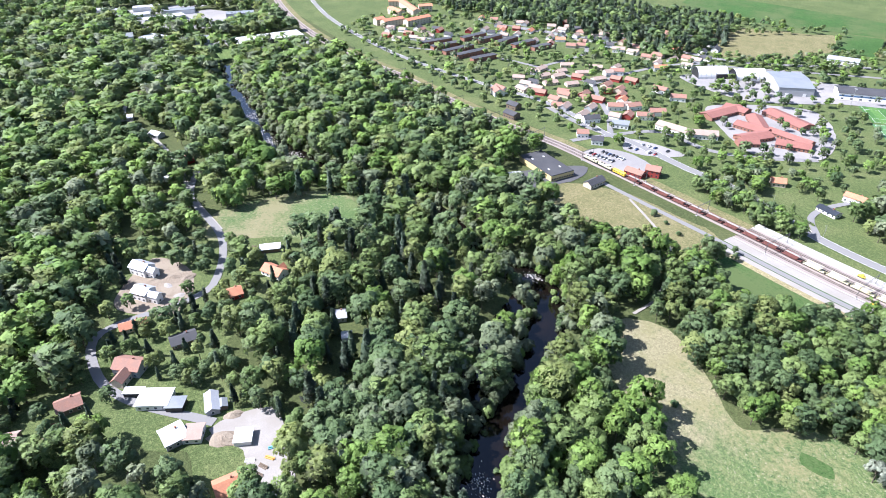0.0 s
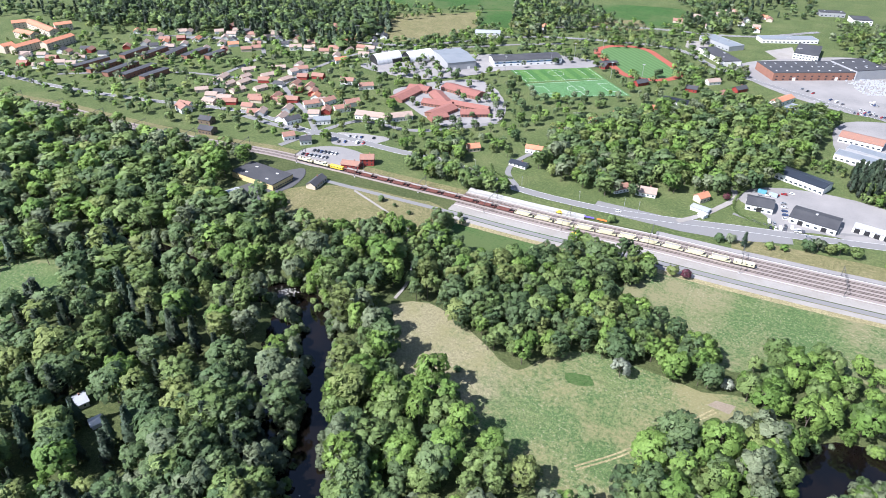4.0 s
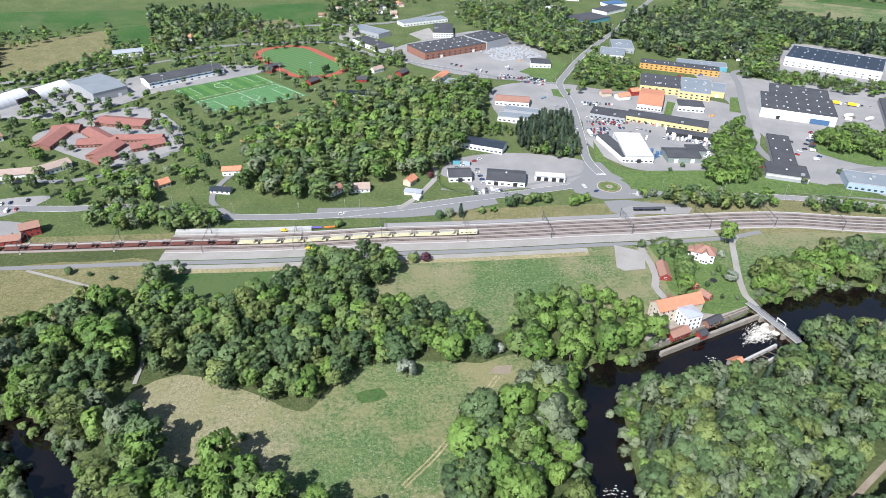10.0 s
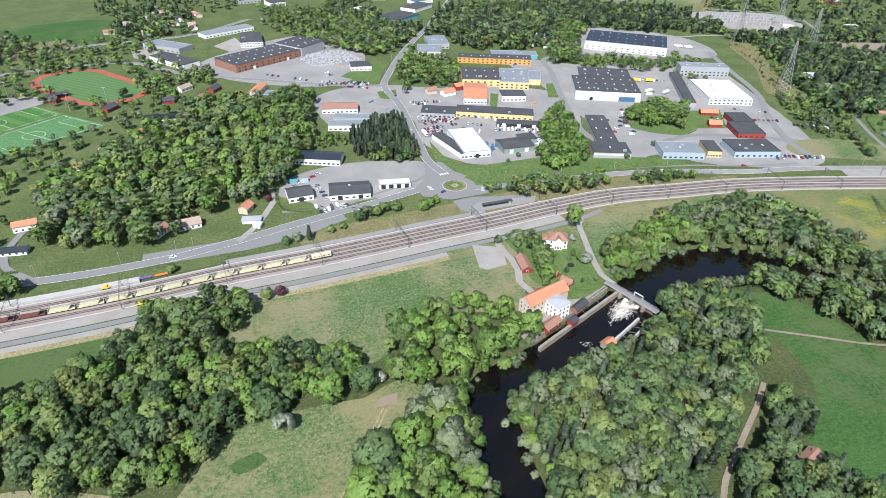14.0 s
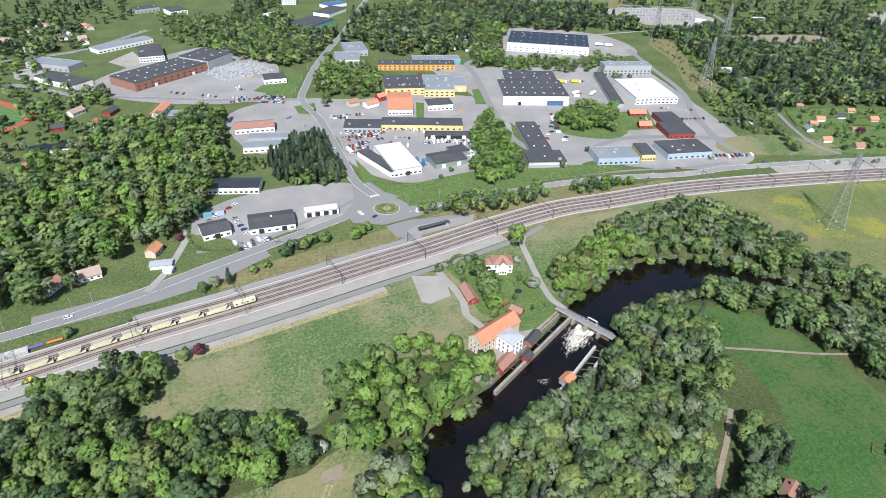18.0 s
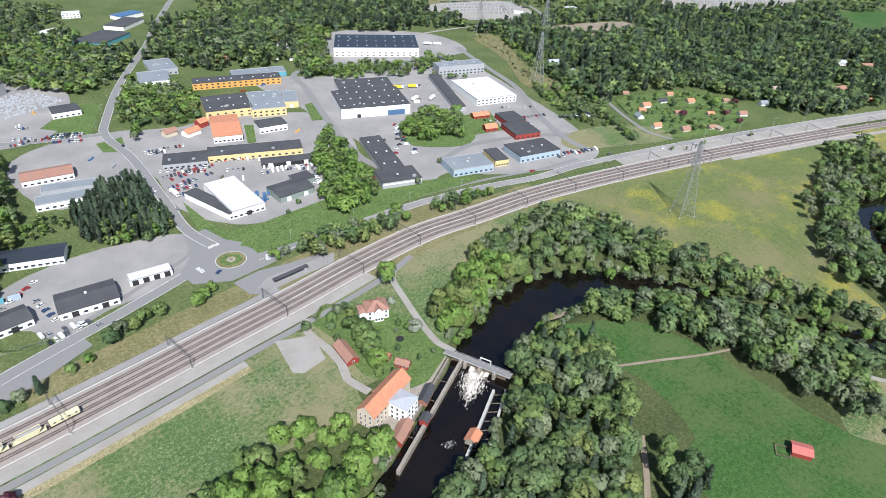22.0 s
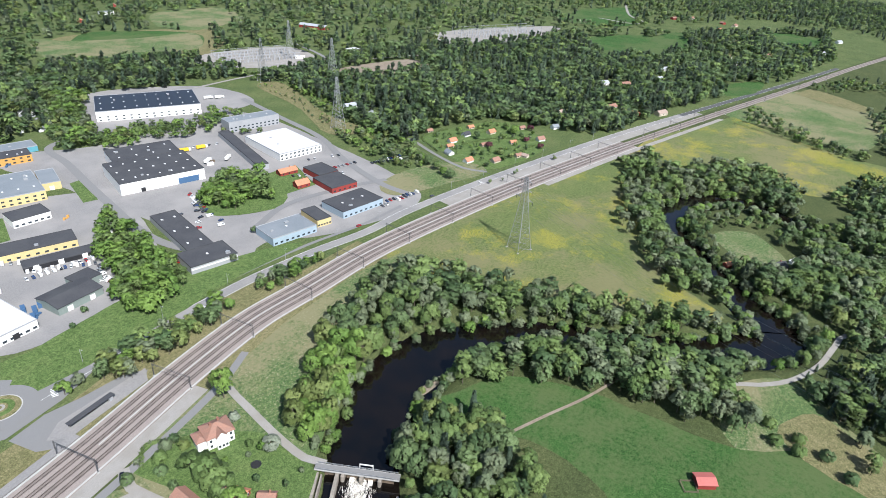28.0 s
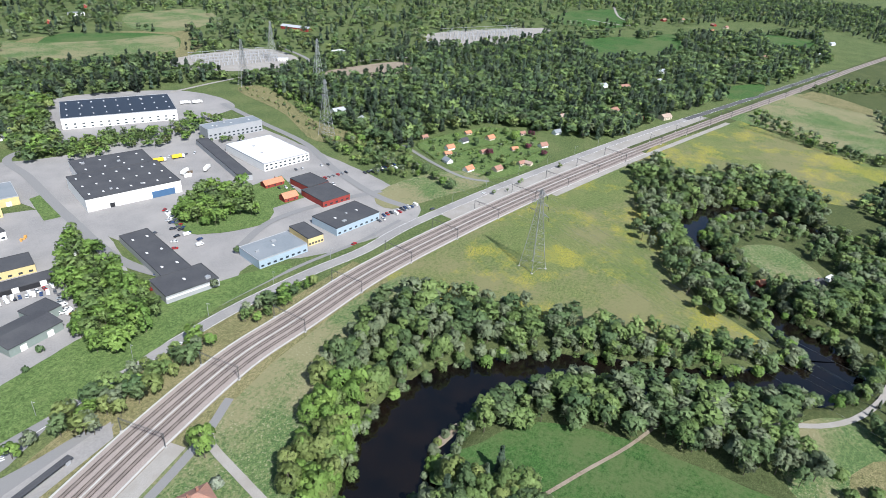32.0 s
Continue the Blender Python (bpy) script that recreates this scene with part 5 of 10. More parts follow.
works(217.4, 496.2, -1.0, 28.2, 20.6, 5, "greenwall", "darkroof", "grey-green shed with a dark gable roof", (0, 0), 0, 2, None, 1.8)
works(233.2, 505.6, -1.5, 15.4, 13.5, 5.5, "greenwall", "darkroof", "smaller grey-green shed with a dark roof", (0, 0), 0, 1)
works(61.8, 451.4, -8.0, 30.0, 20.0, 4.5, "white", "darkroof", "white car workshop under a dark gable roof", (1, 1), 6, 2, None, 2.2)
works(25.0, 456.2, 3.6, 18.1, 16.0, 4.5, "white", "darkroof", "white workshop with a dark gable roof", (0, 0), 4, 1, None, 2.4)
works(49.4, 514.6, -21.8, 37.5, 15.7, 5.5, "white", "blackroof", "white two-storey office with a black roof", (0, 0), 10, 0, None, 1.5)
works(97.2, 453.7, -8.0, 23.8, 8.1, 4, "white", "whiteroof", "white open car wash canopy", (0, 0), 0, 4)
works(179.0, 592.2, -23.4, 33.7, 20.2, 5, "greywall", "darkroof", "low dark-roofed shop building", (0, 0), 8, 0)
works(231.2, 574.9, -24.5, 75.5, 18.0, 5.5, "yellow", "darkroof", "long yellow shop building with a dark roof", (0, 0), 14, 0)
works(243.1, 543.8, -23.2, 42.3, 10.9, 3.5, "black", "darkroof", "long low black shed", (0, 0), 0, 3)
works(233.8, 634.0, -21.0, 24.1, 50.3, 6, "white", "tile", "white building under a broad orange tile roof", (0, 0), 7, 0, None, 3.0)
works(258.6, 682.7, -17.5, 42.6, 43.0, 8, "yellow", "darkroof", "yellow factory block with a dark roof", (4, 2), 6, 0)
works(292.4, 667.3, -21.6, 31.9, 50.7, 8, "yellow", "greyroof", "yellow factory block with a grey roof", (3, 2), 6, 0)
works(268.7, 616.4, -12.4, 25.3, 18.3, 6, "white", "darkroof", "white annex with a dark roof", (0, 0), 6, 0)
works(318.0, 666.4, -24.7, 13.8, 32.7, 6.5, "yellow", "greyroof", "yellow store with a grey roof", (0, 0), 0, 1)
works(302.3, 746.8, -21.3, 90.0, 18.0, 7, "ochre", "darkroof", "long orange works building with a dark roof", (8, 1), 16, 0)
works(335.2, 761.9, -18.2, 58.2, 20.1, 5, "teal", "greyroof", "long shed with a blue-grey roof", (0, 0), 0, 0)
works(258.4, 841.2, -9.7, 27.7, 43.4, 6, "greywall", "greyroof", "grey-roofed works building on the estate", (2, 1), 5, 0)
works(237.1, 806.7, -17.8, 31.2, 36.0, 5.5, "white", "greyroof", "grey-roofed works building with white walls", (0, 0), 5, 0)
works(28.4, 819.6, 31.8, 97.1, 42.6, 9, "brick", "darkroof", "huge brick factory with a dark roof", (8, 3), 12, 2)
works(80.1, 853.2, 40.8, 41.1, 42.4, 11, "greywall", "darkroof", "tall dark grey end of a factory", (3, 2), 0, 0)
works(137.5, 760.0, -6.0, 23.9, 20.1, 5.5, "white", "darkroof", "white shop with a dark roof", (0, 0), 5, 0)
works(88.0, 627.9, -10.3, 34.4, 17.7, 5, "white", "oldtile", "white building with a red roof", (0, 0), 8, 0, None, 2.5)
works(94.4, 598.2, -17.9, 35.1, 12.4, 4.5, "greywall", "greyroof", "grey-roofed shed on the estate", (0, 0), 7, 0)
works(86.6, 580.5, -13.1, 35.6, 13.7, 5, "white", "greyroof", "white building with a grey roof", (0, 0), 8, 0)
works(15.0, 702.1, 64.7, 31.4, 9.4, 4.5, "white", "tile", "shop with an orange tile roof", (0, 0), 4, 0, None, 2.0)
works(34.6, 683.1, -19.6, 27.1, 14.3, 4.5, "blue", "greyroof", "blue-grey shed on the estate", (0, 0), 4, 0)
works(24.2, 907.5, -1.6, 27.4, 51.5, 7, "white", "darkroof", "white office with a dark roof", (0, 0), 8, 0)
works(-4.6, 965.1, 28.2, 73.6, 20.1, 5, "white", "greyroof", "long white office with a grey roof", (0, 0), 14, 0)
works(-267.1, 695.0, 40.7, 83.4, 23.9, 7, "white", "darkroof", "white sports hall with a dark roof and blue stripe", (0, 0), 10, 0, "blue", 2.0)
works(-339.1, 648.4, 48.5, 34.4, 55.3, 9, "greywall", "greyroof", "grey sheet-metal hall on the estate", (0, 0), 0, 2, None, 2.5)
works(-319.3, 305.0, 87.5, 21.7, 44.5, 5, "yellow", "darkroof", "low pale works building with a dark roof", (2, 2), 9, 0)


# arched halls beside the school
def arched_hall(x, y, angle, length, radius, label):
    w = thing("arched_hall", x, y, 0, angle, label, "building")
    keep_clear(x, y, angle, length, radius * 2, 3)
    bm = bmesh.new()
    rings = []
    for k in range(15):
        a = math.pi * k / 14
        rings.append([bm.verts.new((u, radius * math.cos(a), 0.3 + radius * 0.95 * math.sin(a))) for u in np.linspace(-length / 2, length / 2, 7)])
    for a, b in zip(rings[:-1], rings[1:]):
        for i in range(6):
            bm.faces.new((a[i], a[i + 1], b[i + 1], b[i]))
    part("roof", bm, M["whiteroof"], w, "white arched sheet roof")
    # a black sheet set inside each open end stands for the shade within
    for u in (-length / 2 + 0.6, length / 2 - 0.6):
        bm = bmesh.new()
        bm.faces.new([bm.verts.new((u, radius * 0.97 * math.cos(math.pi * k / 14), 0.3 + radius * 0.92 * math.sin(math.pi * k / 14))) for k in range(15)])
        part("end_wall", bm, M["black"], w, "black sheet for the shade in the open end")
    for k in range(6):
        bm = bmesh.new()
        u = -length / 2 + (k + 0.5) * length / 6
        pts = [(u, (radius + 0.1) * math.cos(math.pi * j / 14), 0.3 + (radius * 0.95 + 0.1) * math.sin(math.pi * j / 14)) for j in range(15)]
        for a, b in zip(pts[:-1], pts[1:]):
            bar(bm, a, b, 0.12)
        part("rib", bm, M["silver"], w)
    return w


arched_hall(-412, 612, 62, 34, 11, "arched hall with a white ribbed roof")
arched_hall(-384, 640, 62, 34, 11, "twin arched hall with a white ribbed roof")
works(-398, 626, 62, 32, 14, 5, "black", "darkroof", "dark flat link between two arched halls")


# village above the river, west
house(-333.4, -2.5, 35, 12.4, 9, 5.4, 2.4, "white", "silver", "white two-storey house with a pale grey roof", storeys=2)
house(-305.6, -5.7, 39, 10.0, 9, 5.4, 2.4, "white", "silver", "white two-storey house with a pale metal roof", storeys=2)
house(-278.3, -15.6, 86, 13.9, 7, 3, 2.2, "cream", "tile", "small cream house with an orange tile roof")
house(-243.1, -21.7, 50, 14.0, 10, 4.8, 2.8, "greywall", "oldtile", "grey house with brown weathered tiles", storeys=2)
house(-213.5, -14.9, 61, 15.0, 11, 3.6, 0.7, "white", "whiteroof", "flat white-roofed modern house", chimney=False, hip=True)
house(-185.8, -11.8, 98, 9.9, 11, 3.6, 1.6, "greywall", "whiteroof", "house with bright white sheet roofs")
house(-182.6, -3.6, 64, 8.1, 9, 3.2, 1.2, "white", "paletile", "low house with a pale roof", chimney=False)
house(-196.9, 7.9, -10, 12.4, 6, 3.0, 1.6, "greywall", "silver", "small grey outbuilding with a metal roof", chimney=False)
house(-169.4, 15.3, 66, 7.4, 8, 2.8, 0.5, "white", "whiteroof", "white flat garage beside the gravel yard", chimney=False, hip=True, detail=False)
house(-145.8, 2.6, 89, 10.8, 10, 3.6, 3.0, "cream", "tile", "house with a bright orange tile roof")
house(-231.0, -50.9, 93, 10.8, 9, 3.4, 2.6, "timber", "oldtile", "brown wooden house with weathered tiles")
house(-220.9, -75.6, 75, 7.2, 8, 3, 2, "timber", "paletile", "wooden cabin with a pale tile roof")
house(-183.6, -55.2, 78, 5.4, 6, 2.6, 1.6, "timber", "oldtile", "small wooden shed with a tile roof", chimney=False)
house(-252.0, 5.8, 90, 13.2, 9, 3, 2, "timber", "darkroof", "dark cabin half hidden by trees")
house(-288.2, 67.8, 28, 14.4, 9, 3.4, 2.8, "white", "tile", "white house with orange tiles on a lawn", wing=(1.5, 3.5, 6.0, 5.0, 3.2, 2.2))
house(-279.0, 40.4, 89, 8.1, 9, 3.2, 2.6, "red", "tile", "red wooden house with orange roof tiles")
house(-261.0, 47.0, 80, 5.7, 6, 2.6, 1.6, "red", "tile", "small red shed with orange tiles", chimney=False)
house(-227.1, 85.5, 70, 7.6, 8, 3.2, 1.8, "greywall", "silver", "grey house with a metal roof among trees")
house(-316.9, 73.9, 71, 12.7, 7, 2.8, 0.8, "timber", "whiteroof", "long wooden shed with a pale roof", chimney=False, hip=True, detail=False)
house(-209.2, 82.3, 69, 5.1, 5, 2.4, 0.8, "white", "whiteroof", "small white garden shed", chimney=False, detail=False)
house(-580.0, 266.9, 71, 15.0, 10, 3.6, 3.0, "white", "oldtile", "white house with a red tiled roof beside the railway", wing=(2.0, 3.0, 7.0, 6.0, 3.6, 2.4))
house(-503.5, 272.4, 77, 14.7, 9, 3.2, 2.6, "red", "oldtile", "red house with brown tiles in the wood")
house(-475.7, 276.5, 71, 14.0, 9, 3.2, 2.6, "white", "oldtile", "house with a red roof among trees")
house(-734.4, 266.0, 10, 13.9, 9, 3.4, 2.6, "white", "tile", "house with a red roof by the footbridge")
house(-621.8, 24.9, 75, 15.0, 9, 3.2, 1.8, "white", "silver", "white house at the river wood")
house(-690, 46, 60, 12, 8, 3.2, 2.4, "timber", "oldtile", "brown wooden house in the far river wood", detail=False)
house(-560, 44, 30, 12, 8, 3.2, 2.2, "greywall", "silver", "grey cottage beside the wood lane", detail=False)
house(-488, 56, 20, 11, 8, 3.2, 2.4, "red", "oldtile", "red cottage beside the wood lane", detail=False)
house(-462, 34, 75, 9, 7, 2.8, 2.0, "white", "whiteroof", "small pale-roofed cottage beside the wood lane", detail=False)
house(-676.9, 4.5, 43, 12.7, 9, 3.2, 2.2, "cream", "oldtile", "house at the river wood")

def heap(x, y, rx, ry, h, material, label, seed):
    """A low uneven heap."""
    o = thing("heap", x, y, 0.08, 20 * seed, label, "heap")
    r, bm = random.Random(seed), bmesh.new()
    rings = [[bm.verts.new((rx * k / 5 * math.cos(a) * r.uniform(0.85, 1.1), ry * k / 5 * math.sin(a) * r.uniform(0.85, 1.1), h * (1 - (k / 5) ** 1.6) * r.uniform(0.8, 1.15) if k < 5 else 0)) for a in [2 * math.pi * i / 14 for i in range(14)]] for k in range(1, 6)]
    top = bm.verts.new((0, 0, h))
    for i in range(14):
        bm.faces.new((top, rings[0][i], rings[0][(i + 1) % 14]))
        for a, b in zip(rings[:-1], rings[1:]):
            bm.faces.new((a[i], b[i], b[(i + 1) % 14], a[(i + 1) % 14]))
    part("mound", bm, M[material], o)


heap(-174, 8, 9, 5, 2.0, "dirt", "heap of brown gravel in the village yard", 3)
heap(-186, 15, 5, 3, 1.4, "dirt", "smaller heap of gravel in the village yard", 4)
for k, (x, y) in enumerate(((-310, 8), (-304, 16), (-318, 12), (-296, 12), (-322, 2), (-312, 20), (-290, 8))):
    heap(x, y, 4.5 + k % 3, 2.6 + k % 2, 0.8 + 0.3 * (k % 3), "dirt" if k % 3 else "gravel", "heap of soil and stones on a building plot", 10 + k)
for k, (x, y, a, m) in enumerate(((-150, 18, 30, "timber"), (-153, 22, 40, "ochre"), (-147, 15, 35, "timber"), (-156, 14, 60, "white"), (-158, 25, 80, "teal"), (-318, 62, 70, "timber"), (-325, 66, 50, "timber"), (-328, 60, 60, "white"), (-214, -62, 10, "timber"), (-222, -58, 70, "red"))):
    g = thing("goods_stack", x, y, 0.2, a, "stack of boards and crates beside a house", "goods", "yard goods")
    for i in range(3):
        part("crate", boxes((-2.2, -0.9 + i * 0.65, 0, 2.0 + 0.4 * (i % 2), -0.4 + i * 0.65, 0.35 + 0.25 * ((i + k) % 3))), M[m], g)
house(-224, -23, 61, 9, 4, 3.0, 0.4, "black", "whiteroof", "dark garage with a flat white roof", chimney=False, hip=True, detail=False)
house(-205, -7, 61, 8, 7, 3.4, 0.4, "black", "greyroof", "dark flat-roofed annex of the white house", chimney=False, hip=True, detail=False)
house(-194, 12, -10, 5, 4, 2.4, 0.8, "timber", "greyroof", "small grey garden shed", chimney=False, detail=False)
house(-326, 2, 35, 7, 5, 5.0, 1.8, "white", "silver", "white side wing with a pale metal roof", chimney=False)
house(-298, -1, 39, 7, 5, 5.0, 1.8, "white", "silver", "white side wing with a pale metal roof", chimney=False)
house(-236, -27, 140, 8, 6, 4.0, 2.4, "cream", "oldtile", "cream side wing with brown tiles", chimney=False)

# works, station and houses beside the railway, west
house(-276.3, 318.5, 98, 16.7, 8, 3.4, 2.4, "cream", "darkroof", "cream house with a dark roof beside the works")
house(-320.3, 271.2, 71, 15.0, 8, 3, 1.5, "red", "silver", "red shed with a pale metal roof", chimney=False)
house(-307.6, 261.0, 54, 8.7, 7, 2.8, 1.0, "greywall", "whiteroof", "shed with a bright white roof", chimney=False, detail=False)
house(-272.3, 357.8, 14, 15.0, 8, 3.4, 2.2, "red", "oldtile", "low red station wing with a tile roof", name="station_building")
house(-264.5, 369.4, 31, 11.1, 9, 6.0, 2.6, "red", "oldtile", "red two-storey station building with a tile roof", storeys=2, name="station_building")
house(-202.3, 438.4, 44, 10.1, 8, 3.6, 2.6, "cream", "tile", "house with an orange roof among trees")
house(-155.4, 429.5, -5, 15.0, 7, 2.8, 1.4, "white", "blackroof", "low white bungalow with a black roof")
house(-154.7, 460.7, 8, 14.9, 8, 4.6, 2.0, "white", "tile", "white villa with an orange tile roof", storeys=2)
house(-154.4, 515.2, 10, 11.5, 7, 3.4, 2.4, "cream", "tile", "cream house with an orange roof on the hill")
house(-132.9, 551.7, 15, 10.5, 7, 3.4, 2.4, "white", "tile", "white house with an orange roof at the park")
house(-115.1, 579.5, 20, 15.0, 8, 3.4, 2.4, "white", "tile", "white house with orange roof tiles")
house(-130.1, 546.7, -7, 5.4, 6, 3.0, 2.2, "white", "tile", "small white house with an orange roof")
house(-71.2, 429.0, 52, 12.9, 8, 3.4, 2.6, "white", "oldtile", "old white house with a brown roof")
house(-52.2, 433.7, 8, 15.0, 9, 3.4, 3.0, "white", "paletile", "white villa with dormers under a grey tile roof")
house(-13.9, 445.0, 58, 9.8, 7, 4.2, 2.4, "cream", "tile", "small yellow house with an orange tile roof")
house(-11.4, 428.4, -11, 12.5, 6, 2.6, 0.5, "white", "silver", "white garage with a flat metal roof", chimney=False, hip=True, detail=False)
house(-7.9, 420.4, -27, 4.8, 5, 2.4, 0.6, "white", "whiteroof", "small white garden shed", chimney=False, detail=False)

# pale terraced villas and town houses, north-west
house(-525.0, 499.3, 57, 15.0, 9, 3.0, 2.0, "cream", "paletile", "cream villa with pale concrete roof tiles")
house(-500.3, 521.9, 44, 15.0, 9, 3.0, 2.0, "cream", "paletile", "cream villa with pale concrete roof tiles")
house(-530.6, 464.9, 107, 15.0, 9, 3.0, 2.0, "cream", "paletile", "cream villa with pale concrete roof tiles")
house(-508.0, 451.4, 88, 13.4, 9, 3.0, 2.0, "cream", "paletile", "cream villa with pale concrete roof tiles")
house(-499.1, 464.5, 87, 15.0, 9, 3.0, 2.0, "cream", "paletile", "cream villa with pale concrete roof tiles")
house(-492.1, 495.1, 64, 15.0, 9, 3.0, 2.0, "cream", "paletile", "cream villa with pale concrete roof tiles")
house(-465.8, 494.9, 80, 15.0, 9, 3.0, 2.0, "cream", "paletile", "cream villa with pale concrete roof tiles")
house(-518.1, 423.8, 47, 13.0, 9, 3.0, 2.0, "cream", "paletile", "cream villa with pale concrete roof tiles")
house(-479.2, 418.9, 22, 15.0, 9, 3.0, 2.0, "cream", "paletile", "cream villa with pale concrete roof tiles")
house(-484.6, 442.0, 77, 15.0, 9, 3.0, 2.0, "cream", "paletile", "cream villa with pale concrete roof tiles")
house(-468.9, 458.8, 74, 13.4, 9, 3.0, 2.0, "cream", "paletile", "cream villa with pale concrete roof tiles")
house(-484.3, 404.1, 3, 15.0, 9, 3.0, 2.0, "cream", "paletile", "cream villa with pale concrete roof tiles")
house(-510.5, 478.1, 86, 12.1, 9, 3.0, 2.0, "cream", "paletile", "cream villa with pale concrete roof tiles")
house(-473.2, 529.4, 47, 15.0, 9, 4.4, 2.4, "white", "oldtile", "white town house with a tiled roof", storeys=2)
house(-402.0, 523.1, 18, 15.0, 9, 4.4, 2.4, "white", "oldtile", "white town house with a tiled roof", storeys=2)
house(-374.9, 519.7, 45, 15.0, 9, 4.4, 2.4, "white", "oldtile", "white town house with a tiled roof", storeys=2)
house(-474.6, 517.6, 72, 9.5, 9, 4.4, 2.4, "white", "paletile", "white town house with a tiled roof", storeys=2)
house(-390.3, 448.1, 53, 15.0, 9, 4.4, 2.4, "white", "oldtile", "white town house with a tiled roof", storeys=2)
house(-381.1, 463.2, 76, 14.0, 9, 4.4, 2.4, "white", "oldtile", "white town house with a tiled roof", storeys=2)
house(-356.1, 453.9, 52, 15.0, 9, 4.4, 2.4, "white", "oldtile", "white town house with a tiled roof", storeys=2)
house(-357.4, 471.7, 57, 14.9, 9, 4.4, 2.4, "white", "oldtile", "white town house with a tiled roof", storeys=2)
house(-377.7, 405.4, 69, 15.0, 9, 4.4, 2.4, "white", "darkroof", "white town house with a tiled roof", storeys=2)
house(-352.8, 419.5, 39, 15.0, 9, 4.4, 2.4, "white", "greyroof", "white town house with a tiled roof", storeys=2)
house(-387.3, 457.5, 63, 12.2, 9, 4.4, 2.4, "white", "paletile", "white town house with a tiled roof", storeys=2)
house(-354.8, 375.1, 53, 10.0, 9, 4.4, 2.4, "white", "oldtile", "white town house with a tiled roof", storeys=2)
house(-335.8, 375.5, 46, 9.8, 9, 4.4, 2.4, "white", "darkroof", "white town house with a tiled roof", storeys=2)
house(-455.8, 580.1, 55, 15.0, 9, 4.4, 2.4, "white", "tile", "white town house with a tiled roof", storeys=2)
house(-538.2, 594.1, 44, 15.0, 9, 4.4, 2.4, "white", "paletile", "white town house with a tiled roof", storeys=2)
house(-317.9, 453.2, 13, 33.6, 12, 4.4, 2.6, "white", "paletile", "long white care home with pale tiles", storeys=2, chimney=False)
house(-297.1, 464.0, 47, 26.5, 12, 4.4, 2.6, "white", "paletile", "long white care home with pale tiles", storeys=2, chimney=False)
house(-492.1, 380.7, 4, 15.0, 11, 5.0, 2.6, "white", "oldtile", "large white villa with a red tile roof", storeys=2)
house(-488.6, 374.6, -18, 15.0, 11, 5.0, 2.6, "white", "oldtile", "large white villa with a red tile roof", storeys=2)
house(-445.9, 364.7, 11, 12.5, 9, 4.5, 2.4, "timber", "darkroof", "dark house beside the hedge", storeys=2)
house(-426.7, 348.1, 9, 14.3, 9, 4.5, 2.4, "timber", "darkroof", "dark house beside the hedge", storeys=2)

# dark brick terrace rows
house(-697.6, 419.0, 90, 46.8, 9, 5.0, 0.6, "brick", "darkroof", "long dark brick terrace row with a flat roof", storeys=2, chimney=False, hip=True, name="terrace_row", group="terrace rows")
house(-675.0, 421.1, 93, 41.8, 9, 5.0, 0.6, "brick", "darkroof", "long dark brick terrace row with a flat roof", storeys=2, chimney=False, hip=True, name="terrace_row", group="terrace rows")
house(-650.2, 425.0, 98, 46.1, 9, 5.0, 0.6, "brick", "darkroof", "long dark brick terrace row with a flat roof", storeys=2, chimney=False, hip=True, name="terrace_row", group="terrace rows")
house(-626.2, 429.8, 95, 46.2, 9, 5.0, 0.6, "brick", "darkroof", "long dark brick terrace row with a flat roof", storeys=2, chimney=False, hip=True, name="terrace_row", group="terrace rows")
house(-601.1, 431.5, 92, 34.9, 9, 5.0, 0.6, "brick", "darkroof", "long dark brick terrace row with a flat roof", storeys=2, chimney=False, hip=True, name="terrace_row", group="terrace rows")
house(-692.3, 475.3, 99, 39.9, 9, 5.0, 0.6, "brick", "darkroof", "long dark brick terrace row with a flat roof", storeys=2, chimney=False, hip=True, name="terrace_row", group="terrace rows")
house(-672.1, 487.6, 98, 40.0, 9, 5.0, 0.6, "brick", "darkroof", "long dark brick terrace row with a flat roof", storeys=2, chimney=False, hip=True, name="terrace_row", group="terrace rows")
house(-650.7, 500.7, 104, 38.7, 9, 5.0, 0.6, "brick", "darkroof", "long dark brick terrace row with a flat roof", storeys=2, chimney=False, hip=True, name="terrace_row", group="terrace rows")
house(-626.6, 511.0, 98, 37.3, 9, 5.0, 0.6, "brick", "darkroof", "long dark brick terrace row with a flat roof", storeys=2, chimney=False, hip=True, name="terrace_row", group="terrace rows")
house(-601.5, 520.4, 92, 27.8, 9, 5.0, 0.6, "brick", "darkroof", "long dark brick terrace row with a flat roof", storeys=2, chimney=False, hip=True, name="terrace_row", group="terrace rows")

# apartment blocks with orange roofs
house(-818.9, 416.1, 96, 34.2, 12, 8.5, 2.4, "cream", "tile", "pale apartment block with an orange tile roof", storeys=3, chimney=False, name="apartment_block")
house(-806.0, 450.4, 100, 43.4, 12, 8.5, 2.4, "cream", "tile", "pale apartment block with an orange tile roof", storeys=3, chimney=False, name="apartment_block")
house(-934.0, 478.6, 60, 20.4, 12, 8.5, 2.4, "cream", "tile", "pale apartment block with an orange tile roof", storeys=3, chimney=False, name="apartment_block")
house(-889.4, 480.9, -10, 80.1, 12, 8.5, 2.4, "cream", "tile", "pale apartment block with an orange tile roof", storeys=3, chimney=False, name="apartment_block")
house(-874.4, 502.2, 68, 21.2, 12, 8.5, 2.4, "cream", "tile", "pale apartment block with an orange tile roof", storeys=3, chimney=False, name="apartment_block")
